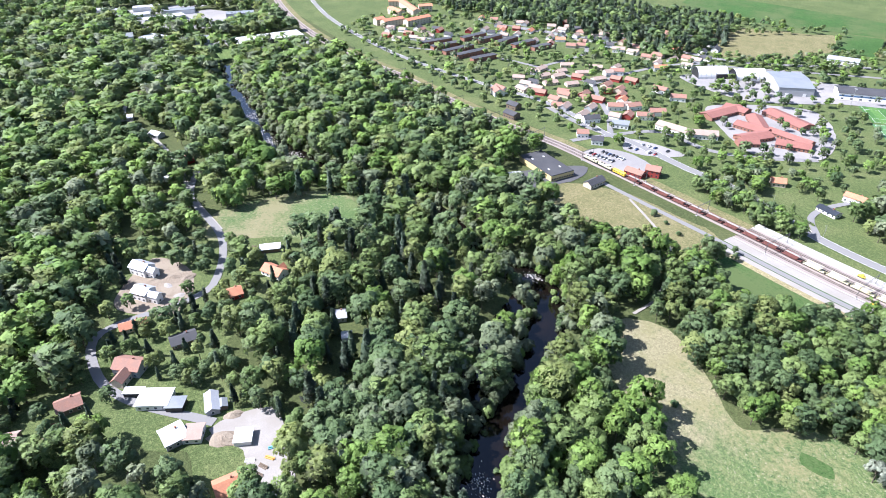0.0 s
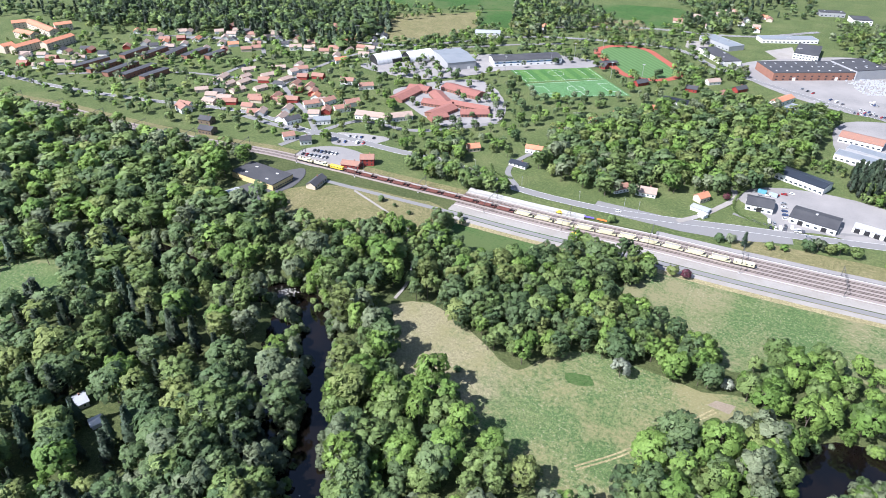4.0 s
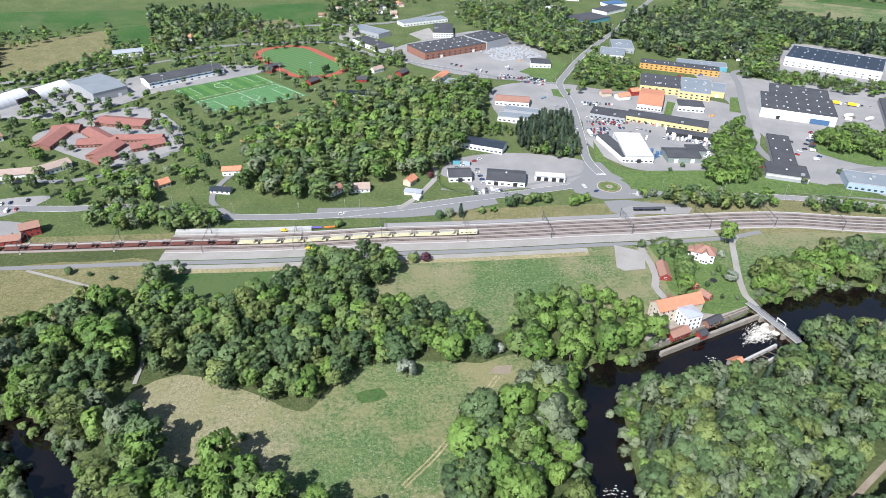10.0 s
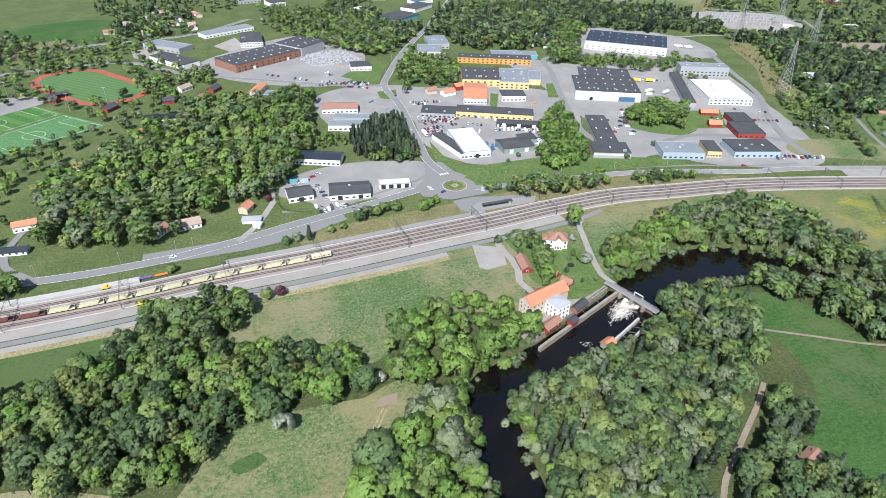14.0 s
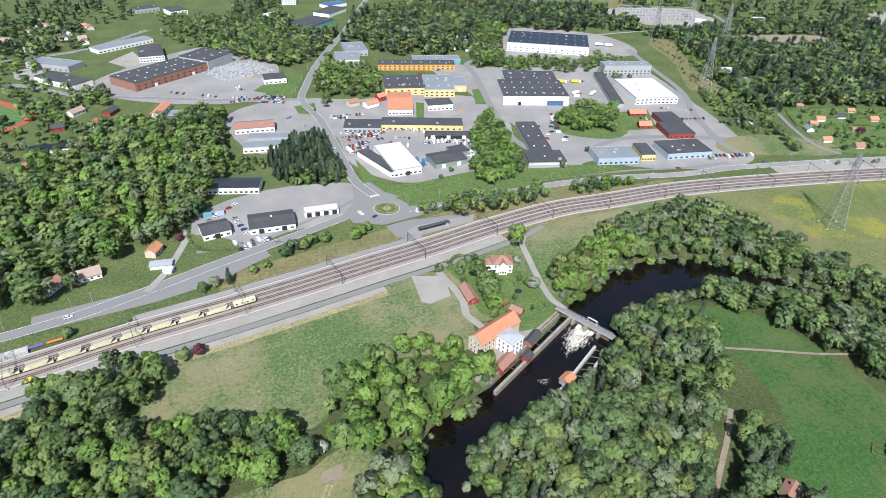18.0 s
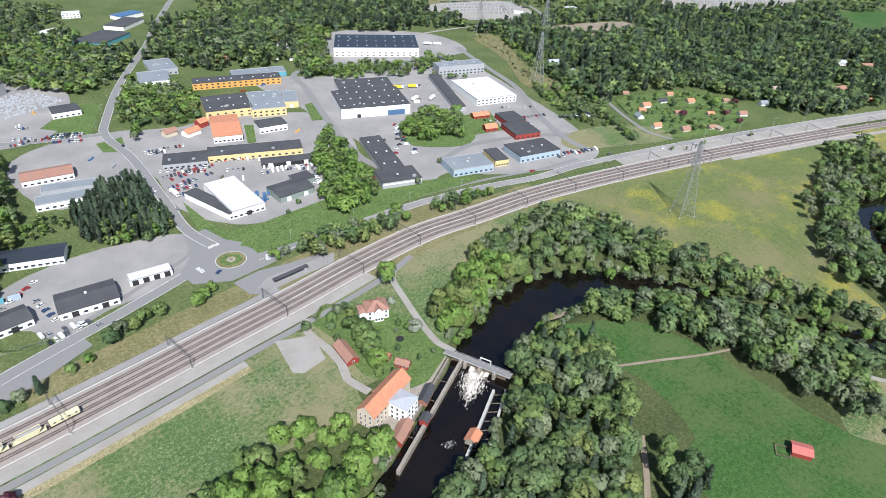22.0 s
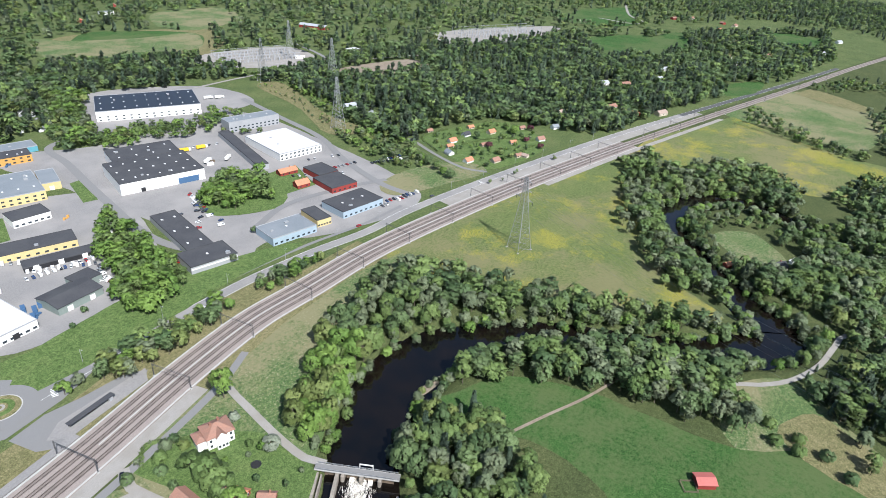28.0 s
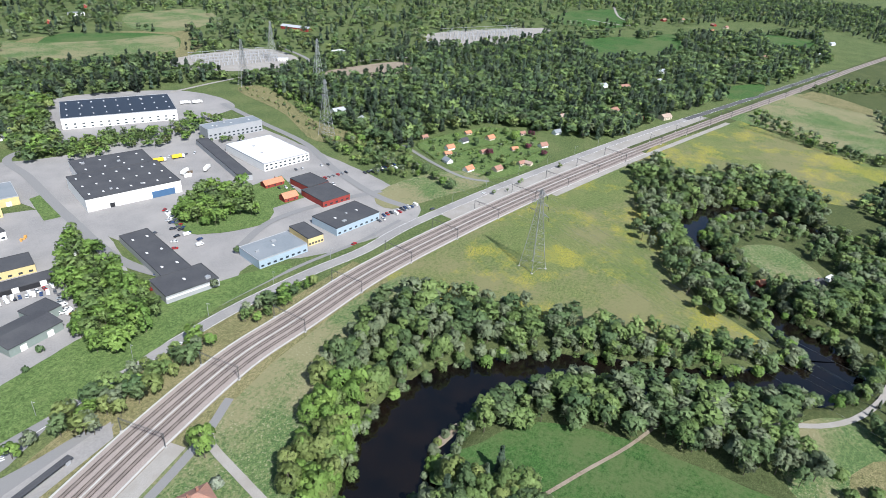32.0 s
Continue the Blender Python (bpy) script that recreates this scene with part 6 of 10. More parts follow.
house(-872.9, 449.9, 2, 35.5, 12, 8.5, 2.4, "cream", "tile", "pale apartment block with an orange tile roof", storeys=3, chimney=False, name="apartment_block")
house(-834.2, 402.0, 94, 14.4, 12, 8.5, 2.4, "cream", "tile", "pale apartment block with an orange tile roof", storeys=3, chimney=False, name="apartment_block")

# school
house(-324.5, 525.5, 88, 46.1, 16, 3.4, 2.4, "brick", "redtile", "low red-roofed school wing", chimney=False, name="school_wing", group="school wings")
house(-322.5, 543.9, 8, 23.0, 14, 3.4, 2.4, "brick", "redtile", "low red-roofed school wing", chimney=False, name="school_wing", group="school wings")
house(-279.6, 561.7, -10, 45.9, 18, 3.4, 2.4, "brick", "redtile", "low red-roofed school wing", chimney=False, name="school_wing", group="school wings")
house(-288.1, 529.3, -41, 35.4, 14, 3.4, 2.4, "brick", "redtile", "low red-roofed school wing", chimney=False, name="school_wing", group="school wings")
house(-283.3, 515.5, 9, 30.4, 14, 3.4, 2.4, "brick", "redtile", "low red-roofed school wing", chimney=False, name="school_wing", group="school wings")
house(-269.1, 498.5, 78, 31.3, 16, 3.4, 2.4, "brick", "redtile", "low red-roofed school wing", chimney=False, name="school_wing", group="school wings")
house(-251.3, 524.5, 3, 40.2, 10, 3.4, 2.4, "brick", "redtile", "low red-roofed school wing", chimney=False, name="school_wing", group="school wings")
house(-239.6, 511.6, 31, 27.4, 14, 3.4, 2.4, "brick", "redtile", "low red-roofed school wing", chimney=False, name="school_wing", group="school wings")
house(-264.4, 483.6, 55, 17.8, 12, 3.4, 2.4, "brick", "redtile", "low red-roofed school wing", chimney=False, name="school_wing", group="school wings")

# houses beyond the sports ground and park
house(-72.4, 693.0, 3, 11.6, 8, 3.6, 2.6, "red", "darkroof", "timber house near the sports ground")
house(-42.1, 692.5, 57, 15.0, 8, 3.6, 2.6, "white", "oldtile", "timber house near the sports ground")
house(-27.8, 719.0, 57, 15.0, 8, 3.6, 2.6, "red", "darkroof", "timber house near the sports ground")
house(-94.4, 609.8, 50, 9.8, 8, 3.6, 2.6, "white", "tile", "timber house near the sports ground")
house(-124.7, 685.4, 55, 15.0, 8, 3.6, 2.6, "red", "darkroof", "timber house near the sports ground")
house(-178.2, 722.7, -21, 8.3, 8, 3.6, 2.6, "red", "darkroof", "timber house near the sports ground")
house(-25.5, 649.5, 55, 15.0, 8, 3.6, 2.6, "white", "tile", "timber house near the sports ground")
house(-307.6, 855.9, -67, 15.0, 8, 3.6, 2.6, "white", "tile", "timber house near the sports ground")
house(-57.3, 729.6, 44, 15.0, 8, 3.6, 2.6, "white", "paletile", "timber house near the sports ground")
house(-73.6, 645.2, -7, 34.8, 12, 3.6, 1.4, "white", "solar", "long white building with solar panels on its roof", chimney=False)

# allotment cottages
house(620.0, 472.7, -22, 7.0, 5, 2.5, 1.6, "cream", "oldtile", "small allotment cottage with a tile roof", chimney=False, name="cottage", group="allotment cottages")
house(658.5, 441.2, -27, 7.0, 5, 2.5, 1.6, "cream", "tile", "small allotment cottage with a tile roof", chimney=False, name="cottage", group="allotment cottages")
house(613.2, 404.6, -25, 7.0, 5, 2.5, 1.6, "cream", "oldtile", "small allotment cottage with a tile roof", chimney=False, name="cottage", group="allotment cottages")
house(638.3, 382.0, -37, 7.0, 5, 2.5, 1.6, "cream", "tile", "small allotment cottage with a tile roof", chimney=False, name="cottage", group="allotment cottages")
house(690.6, 392.4, -24, 7.0, 5, 2.5, 1.6, "cream", "oldtile", "small allotment cottage with a tile roof", chimney=False, name="cottage", group="allotment cottages")
house(606.6, 356.3, 81, 6.6, 5, 2.5, 1.6, "cream", "paletile", "small allotment cottage with a tile roof", chimney=False, name="cottage", group="allotment cottages")
house(589.0, 431.7, -33, 7.0, 5, 2.5, 1.6, "cream", "tile", "small allotment cottage with a tile roof", chimney=False, name="cottage", group="allotment cottages")
house(603.7, 362.6, -27, 7.0, 5, 2.5, 1.6, "cream", "oldtile", "small allotment cottage with a tile roof", chimney=False, name="cottage", group="allotment cottages")

# houses among the north-eastern woods
house(960.2, 370.3, -34, 15.0, 9, 3.6, 2.6, "white", "silver", "house among the trees beside the railway", garden=12)
house(839.5, 328.4, -23, 15.0, 9, 3.6, 2.6, "white", "oldtile", "house among the trees beside the railway", garden=12)
house(829.1, 296.1, -28, 10.5, 9, 3.6, 2.6, "red", "tile", "house among the trees beside the railway", garden=12)
house(850.5, 268.3, -29, 15.0, 9, 3.6, 2.6, "cream", "paletile", "house among the trees beside the railway", garden=12)
house(974.2, 341.8, -35, 15.0, 9, 3.6, 2.6, "timber", "oldtile", "house among the trees beside the railway", garden=12)
house(1040.9, 307.2, -26, 15.0, 9, 3.6, 2.6, "white", "silver", "house among the trees beside the railway", garden=12)
house(1117.5, 313.6, -33, 15.0, 9, 3.6, 2.6, "white", "silver", "house among the trees beside the railway", garden=12)
house(1303.4, 233.1, -16, 15.0, 9, 3.6, 2.6, "white", "oldtile", "house among the trees beside the railway", garden=12)
house(1476.9, 237.2, -30, 15.0, 9, 3.6, 2.6, "red", "darkroof", "house among the trees beside the railway", garden=12)
house(1637.9, 282.7, -18, 15.0, 9, 3.6, 2.6, "red", "tile", "house among the trees beside the railway", garden=12)
house(1732.7, 259.8, -18, 15.0, 9, 3.6, 2.6, "cream", "oldtile", "house among the trees beside the railway", garden=12)
house(1371.9, 170.7, -20, 15.0, 9, 3.6, 2.6, "white", "oldtile", "house among the trees beside the railway", garden=12)
house(1751.0, 111.0, -34, 15.0, 9, 3.6, 2.6, "white", "silver", "house among the trees beside the railway", garden=12)
house(1656.7, 45.6, -34, 15.0, 9, 3.6, 2.6, "white", "silver", "house among the trees beside the railway", garden=12)
house(1741.7, 401.3, -24, 15.0, 9, 3.6, 2.6, "red", "oldtile", "house among the trees beside the railway", garden=12)
house(1780.3, 363.4, -21, 15.0, 9, 3.6, 2.6, "white", "oldtile", "house among the trees beside the railway", garden=12)
house(771.8, 375.7, -38, 15.0, 9, 3.6, 2.6, "white", "paletile", "house among the trees beside the railway", garden=12)
house(1475.7, 79.6, -30, 15.0, 9, 3.6, 2.6, "white", "silver", "house among the trees beside the railway", garden=12)
house(1296.6, 180.3, -24, 15.0, 9, 3.6, 2.6, "brick", "oldtile", "house among the trees beside the railway", garden=12)
house(645.6, 594.0, -21, 15.0, 9, 3.6, 2.6, "white", "silver", "house among the trees beside the railway", garden=12)
house(1044.8, 956.7, -86, 57.9, 14, 5, 3.0, "red", "silver", "long red barn with a pale roof", chimney=False, name="barn")
house(889.3, 759.0, -20, 17.7, 12, 11, 0.5, "white", "whiteroof", "tall white concrete block building", chimney=False, hip=True, name="block_building")
house(820.6, 809.9, -50, 15.0, 8, 3.6, 0.5, "white", "whiteroof", "white flat-roofed substation house", chimney=False, hip=True)

# far trading estate houses
house(-951.6, 51.7, 84, 53.4, 26, 5.5, 1.0, "white", "greyroof", "far low grey works building", chimney=False, hip=True, name="industrial_building", detail=False)
house(-1080.0, 109.1, 99, 34.4, 20, 5.5, 1.0, "white", "silver", "far pale works building", chimney=False, hip=True, name="industrial_building", detail=False)
house(247.1, 996.6, 38, 57.3, 40, 5.5, 1.0, "teal", "darkroof", "far dark-roofed warehouse with turquoise walls", chimney=False, hip=True, name="industrial_building", detail=False)
house(295.3, 1058.3, 41, 51.4, 28, 5.5, 1.0, "white", "darkroof", "dark-roofed far warehouse among trees", chimney=False, hip=True, name="industrial_building", detail=False)
house(315.3, 1104.4, 21, 38.2, 22, 5.5, 1.0, "white", "blue", "far blue works building", chimney=False, hip=True, name="industrial_building", detail=False)
house(203.3, 1055.0, 23, 31.2, 24, 5.5, 1.0, "white", "whiteroof", "far white works building", chimney=False, hip=True, name="industrial_building", detail=False)
house(-360.4, 781.2, 25, 33.3, 18, 5.5, 1.0, "white", "silver", "far pale works building", chimney=False, hip=True, name="industrial_building", detail=False)


# ---- sports ground ----
def quad_lerp(q, u, v):
    a, b, c, d = [np.array(p, float) for p in q]
    return tuple((a * (1 - u) * (1 - v) + b * u * (1 - v) + c * u * v + d * (1 - u) * v).round(2))


def field_line(parent, a, b, w=0.25, z=0.22):
    a, b = np.array(a), np.array(b)
    d = (b - a) / (np.linalg.norm(b - a) + 1e-9)
    n = np.array([-d[1], d[0]]) * w / 2
    o = new("pitch_line", mesh_of("pitch_line", [(*(a + n), z), (*(b + n), z), (*(b - n), z), (*(a - n), z)], [(0, 1, 2, 3)], M["line"]))
    o.parent = parent


def pitch(q, material, material2, label):
    p = thing("sports_pitch", 0, 0, 0, 0, label, "pitch", "", "structure")
    for i in range(12):
        u0, u1 = i / 12, (i + 1) / 12
        c = [quad_lerp(q, u0, 0), quad_lerp(q, u1, 0), quad_lerp(q, u1, 1), quad_lerp(q, u0, 1)]
        o = new("mown_stripe", mesh_of("mown_stripe", [(*v, 0.19) for v in c], [(3, 2, 1, 0)], material if i % 2 else material2))
        o.parent = p
    for a, b in (((0.03, 0.04), (0.97, 0.04)), ((0.97, 0.04), (0.97, 0.96)), ((0.97, 0.96), (0.03, 0.96)), ((0.03, 0.96), (0.03, 0.04)), ((0.5, 0.04), (0.5, 0.96))):
        field_line(p, quad_lerp(q, *a), quad_lerp(q, *b))
    for e in (0.03, 0.97):
        i = 0.17 if e < 0.5 else 0.83
        for a, b in (((e, 0.25), (i, 0.25)), ((i, 0.25), (i, 0.75)), ((i, 0.75), (e, 0.75))):
            field_line(p, quad_lerp(q, *a), quad_lerp(q, *b))
    cx = quad_lerp(q, 0.5, 0.5)
    ring = [(cx[0] + 9.15 * math.cos(k * math.pi / 10), cx[1] + 9.15 * math.sin(k * math.pi / 10)) for k in range(21)]
    for a, b in zip(ring[:-1], ring[1:]):
        field_line(p, a, b)
    return p


TURF2 = grassland("mown_turf_dark", (0.050, 0.125, 0.035), (0.058, 0.140, 0.040), (0.07, 0.15, 0.045), broad=0.05)
TURF3 = grassland("mown_turf_light", (0.075, 0.165, 0.045), (0.085, 0.180, 0.050), (0.10, 0.19, 0.055), broad=0.05)
pitch(pitch_grass, TURF3, TURF2, "striped green grass football pitch")
pitch(pitch_turf, M["turf"], M["turf"], "pale green artificial football pitch")
cxo, cyo = -152.0, 768.0
oval = thing("running_track", 0, 0, 0, 0, "red oval running track round a green pitch", "track", "", "structure")


def stadium(rad, half, ang=-52, n=24):
    c, s = math.cos(radians(ang)), math.sin(radians(ang))
    pts = [(half + rad * math.cos(a), rad * math.sin(a)) for a in np.linspace(-math.pi / 2, math.pi / 2, n)] + [(-half + rad * math.cos(a), rad * math.sin(a)) for a in np.linspace(math.pi / 2, 1.5 * math.pi, n)]
    return [(cxo + u * c - v * s, cyo + u * s + v * c) for u, v in pts]


for nm, rad, zz, mt in (("track_surface", 40, 0.30, M["tartan"]), ("infield", 31, 0.34, M["mown"])):
    o = new(nm, mesh_of(nm, [(*p, zz) for p in stadium(rad, 34)], [tuple(range(48))], mt))
    o.parent = oval
stand = thing("grandstand", -178, 735, 0, 38, "small dark-roofed stand beside the running track", "stand")
part("roof", boxes((-12, -4, 4.2, 12, 4, 4.6)), M["darkroof"], stand)
part("wall", boxes((-12, 3.4, 0, 12, 3.9, 4.2)), M["red"], stand)
for u in (-11, -4, 4, 11):
    slab("post", M["timber"], stand, u, -3.5, 0, 0.25, 0.25, 4.2)
for x, y in ((-222, 742), (-196, 770), (-236, 700), (-128, 700), (-272, 650), (-160, 690)):
    m_ = thing("floodlight_mast", x, y, 0, 0, "tall galvanised floodlight mast", "mast", "floodlights")
    part("pole", bar(bmesh.new(), (0, 0, 0), (0, 0, 18), 0.16, 6), M["steel"], m_)
    part("lamp_bar", boxes((-1.5, -0.2, 17.6, 1.5, 0.2, 18.3)), M["steel"], m_)

# ---- mill, dam and villa ----
def mill_building():
    h = thing("mill", 140, 283.3, -1.0, 17.0, "old cream-rendered watermill with an orange tile roof", "mill")
    keep_clear(140, 281, 17.0, 32, 16, 2)
    part("wall", gable_walls(29, 9.6, 9.6, 13.8), M["cream"], h)
    part("roof", gable_roof(29, 9.6, 9.6, 13.8, 0.5), M["tile"], h)
    part("plinth", boxes((-14.7, -5.0, -3, 14.7, 5.0, 1.0)), M["stone"], h)
    for s in range(3):
        for i in range(5):
            window(h, -12 + i * 3.0, -4.85, 1.6 + s * 2.9, 1.0, 1.4, 0)
        for v in (-2.6, 0, 2.6):
            window(h, -14.55, v, 1.6 + s * 2.9, 0.9, 1.3, -90)
            window(h, 14.55, v, 1.6 + s * 2.9, 0.9, 1.3, 90)
    slab("door", M["timber"], h, -2, 4.85, 1.0, 1.6, 0.14, 2.2)
    annex = part("annex_wall", boxes((-3.4, -14.6, -2.5, 6.2, -4.8, 9.8)), M["white"], h, "pale rendered turbine house")
    bm = hip_roof(9.6, 9.8, 9.8, 11.2, 0.3)
    part("annex_roof", bm, M["silver"], h, "pale zinc roof").matrix_basis = pose(1.4, -9.7, 0, 0, 0, 0)
    for s in range(3):
        for i in range(3):
            window(h, -1.4 + i * 2.9, -14.65, 1.2 + s * 2.8, 1.0, 1.4, 0)
            window(h, -3.45, -12.6 + i * 2.9, 1.2 + s * 2.8, 1.0, 1.4, -90)
            window(h, 6.25, -12.6 + i * 2.9, 1.2 + s * 2.8, 1.0, 1.4, 90)
    slab("chimney", M["brick"], h, -6, 1.5, 12.5, 1.2, 1.2, 3.0)
    return h


mill_building()
house(135.8, 265.4, 26, 12.5, 5.6, 3.2, 1.8, "red", "oldtile", "red timber shed on a stone quay beside the mill", chimney=False, base=-1.0)
house(148.8, 264.2, 26, 5, 4, 3.0, 1.2, "red", "darkroof", "small red sluice house over the mill race", chimney=False, base=-0.6, detail=False)
house(159.0, 275.2, 29, 11, 4.4, 3.0, 1.5, "brick", "darkroof", "narrow brick sluice building with a dark roof", chimney=False, base=-0.6)
house(146.5, 323.5, -98, 15.5, 6.5, 3.0, 2.2, "red", "oldtile", "long red barn with a weathered tile roof", chimney=False)
house(164.0, 299.0, -62, 7, 4.5, 2.6, 1.6, "red", "oldtile", "small red cottage with brown tiles", chimney=True)
house(160.0, 311.0, -75, 9, 4, 2.6, 1.4, "red", "tile", "narrow garden shed with an orange roof", chimney=False)
house(158.8, 243.0, 22, 6.4, 5.4, 3.0, 1.8, "stone", "tile", "small stone weir house with an orange roof", chimney=False, base=-2.0, detail=False)
house(264.0, 141.5, -62, 8.0, 6.5, 2.8, 1.0, "red", "redsheet", "small red field barn with a pinkish red roof", chimney=False, detail=False)
pen = thing("sheep_pen", 258.5, 147.0, 0.06, -62, "small timber pen beside the field barn", "pen")
for u0, v0, u1, v1 in ((-3, -3, 3, -3), (3, -3, 3, 3), (3, 3, -3, 3), (-3, 3, -3, -3)):
    for z in (0.4, 0.8, 1.2):
        part("rail", bar(bmesh.new(), (u0, v0, z), (u1, v1, z), 0.07), M["timber"], pen)
    part("post", bar(bmesh.new(), (u0, v0, 0), (u0, v0, 1.35), 0.09), M["timber"], pen)
house(494, 121, -40, 11, 8, 3.4, 2.6, "white", "darkroof", "white house with a dark roof inside the river bend", garden=7)
house(479, 153, -40, 5, 4, 2.4, 1.4, "red", "tile", "small red cottage on the lawn in the river bend", chimney=False, detail=False)
house(511, 111, -30, 7, 2.6, 2.4, 0.3, "white", "whiteroof", "white caravan parked on the lawn", chimney=False, hip=True, detail=False, name="caravan")


def villa():
    h = thing("villa", 179, 341, 0, -24, "white two-storey villa with a hipped orange tile roof", "house")
    keep_clear(179, 341, -24, 15, 13, 3)
    part("wall", boxes((-6, -5, 0, 6, 5, 6.2)), M["white"], h)
    part("roof", hip_roof(12, 10, 6.2, 9.8, 0.6), M["oldtile"], h)
    part("gable_wall", gable_walls(4.0, 4.5, 6.2, 8.6), M["white"], h).matrix_basis = pose(0, -4.6, 0, 0, 0, 90)
    part("gable_roof", gable_roof(5.0, 4.5, 6.2, 8.7, 0.3), M["oldtile"], h).matrix_basis = pose(0, -3.6, 0.05, 0, 0, 90)
    part("wing_wall", boxes((-10, -3.5, 0, -6, 3.5, 5.2)), M["white"], h)
    part("wing_roof", hip_roof(7, 4.4, 5.2, 6.8, 0.4), M["oldtile"], h).matrix_basis = pose(-8, 0, 0, 0, 0, 90)
    part("veranda", boxes((-2.5, -7.2, 0, 2.5, -5, 2.9), (-2.7, -7.4, 2.9, 2.7, -5, 3.1)), M["white"], h)
    for s in range(2):
        for i in range(4):
            if not (s == 0 and i in (1, 2)):
                window(h, -4.5 + i * 3.0, -5.02, 1.0 + s * 2.9, 1.1, 1.4, 0)
        for v in (-2.5, 0.5, 3.0):
            window(h, 6.02, v, 1.0 + s * 2.9, 1.1, 1.4, 90)
    for u in (-1.6, 0, 1.6):
        window(h, u, -7.22, 1.0, 1.0, 1.3, 0)
    slab("chimney", M["brick"], h, 1.5, 1.5, 8.4, 0.9, 0.9, 2.4)
    slab("chimney", M["brick"], h, -2.5, 0.5, 8.2, 0.8, 0.8, 2.2)


villa()
tramp = thing("trampoline", 175.4, 315.3, 0, 0, "round black garden trampoline on the lawn", "trampoline")
disc("mat", 0, 0, 0, 1.9, 0.9, M["rubber"], 24, tramp, 0.05)
disc("rim", 0, 0, 1.9, 2.3, 0.93, M["black"], 24, tramp, 0.08)
for k in range(6):
    part("leg", bar(bmesh.new(), (2.1 * math.cos(k * 1.047), 2.1 * math.sin(k * 1.047), 0), (2.1 * math.cos(k * 1.047), 2.1 * math.sin(k * 1.047), 0.9), 0.04), M["steel"], tramp)

# the quay, the mill race and its walls
quay = thing("mill_quay", 0, 0, 0, 0, "old stone quay between mill and race", "quay", "", "structure")
part("quay_block", prism([(120, 256), (128, 262), (150, 272.5), (186, 290), (180, 294), (150, 290), (126, 274), (116, 262)], -6, 0.02), M["stone"], quay)
for nm, a, b, w, top, lb in (("race_wall", (191, 283.5), (122, 251), 1.6, 0.2, "stone wall between race and river"), ("race_coping", (185.5, 288.2), (124, 258.8), 0.7, 0.25, "stone coping of the race"),
                             ("fish_wall", (188, 258), (150, 238), 1.3, -0.8, "concrete wall of the fish pass"), ("fish_wall", (192, 254), (158, 233), 1.0, -0.4, "concrete outer wall of the fish pass")):
    d = (Vector(b) - Vector(a))
    n = Vector((-d.y, d.x)).normalized() * w / 2
    a, b = Vector(a), Vector(b)
    o = thing(nm, 0, 0, 0, 0, lb, "wall", "", "structure")
    steps = int(d.length / 2.4)
    for k in range(steps):
        p, q = a + d * (k / steps), a + d * ((k + 0.98) / steps)
        j = [noise.noise((p.x, p.y, i * 3.1)) * 0.22 for i in range(3)]
        part("stone_block", prism([tuple(p - n * (1 + j[0])), tuple(q - n * (1 + j[1])), tuple(q + n), tuple(p + n)], -6, top + j[2]), M["stone" if nm != "fish_wall" else "concrete"], o)
for k in range(7):
    t = 0.08 + 0.14 * k
    p, q = Vector((188, 258)).lerp(Vector((150, 238)), t), Vector((192, 254)).lerp(Vector((158, 233)), t)
    o = thing("fish_pass_baffle", 0, 0, 0, 0, "timber baffle across the fish pass", "beam", "fish pass baffles")
    part("beam", bar(bmesh.new(), (p.x, p.y, -1.2), (q.x, q.y, -1.0), 0.22), M["timber"], o)
for t in (0.25, 0.45, 0.62, 0.8):
    p = Vector((187, 286)).lerp(Vector((124, 257)), t)
    o = thing("race_beam", 0, 0, 0, 0, "timber beam across the mill race", "beam", "race beams")
    part("beam", bar(bmesh.new(), (p.x - 1.2, p.y + 2.4, 0.3), (p.x + 1.4, p.y - 2.8, 0.3), 0.18), M["timber"], o)


def dam_bridge():
    a, b = Vector((188.2, 290.0)), Vector((199.2, 259.5))
    d = b - a
    br = thing("dam_bridge", a.x, a.y, 0, math.degrees(math.atan2(d.y, d.x)), "grey concrete bridge on stone piers over the dam", "bridge")
    L = d.length
    part("deck", boxes((-3, -1.9, 0.55, L + 2, 1.9, 1.05)), M["concrete"], br)
    part("roadway", boxes((-3, -1.6, 1.05, L + 2, 1.6, 1.12)), M["asphalt"], br)
    for s in (-1.75, 1.75):
        part("handrail", boxes((-2, s - 0.06, 2.0, L + 1, s + 0.06, 2.12), (-2, s - 0.04, 1.55, L + 1, s + 0.04, 1.62)), M["steel"], br)
        for k in range(14):
            slab("post", M["steel"], br, -1.5 + k * (L + 2) / 13.5, s, 1.05, 0.1, 0.1, 1.05)
    for k in (0.3, 0.55, 0.8):
        part("pier", bevelled(boxes((k * L - 0.8, -3.2, -6, k * L + 0.8, 3.0, 0.55)), 0.35), M["stone"], br)
    gate = part("sluice_frame", boxes((L * 0.5, 1.9, 1.0, L * 0.5 + 0.3, 2.3, 3.6), (L * 0.68, 1.9, 1.0, L * 0.68 + 0.3, 2.3, 3.6), (L * 0.5, 1.9, 3.3, L * 0.68 + 0.3, 2.3, 3.7)), M["white"], br, "white steel lifting frame")
    for k in (0.12, 0.42, 0.67, 0.9):
        part("sluice_gate", boxes((k * L - 2.6, -0.4, -6, k * L + 2.6, 0.3, 0.2 if k in (0.12, 0.9) else -1.2)), M["timber"], br)


dam_bridge()


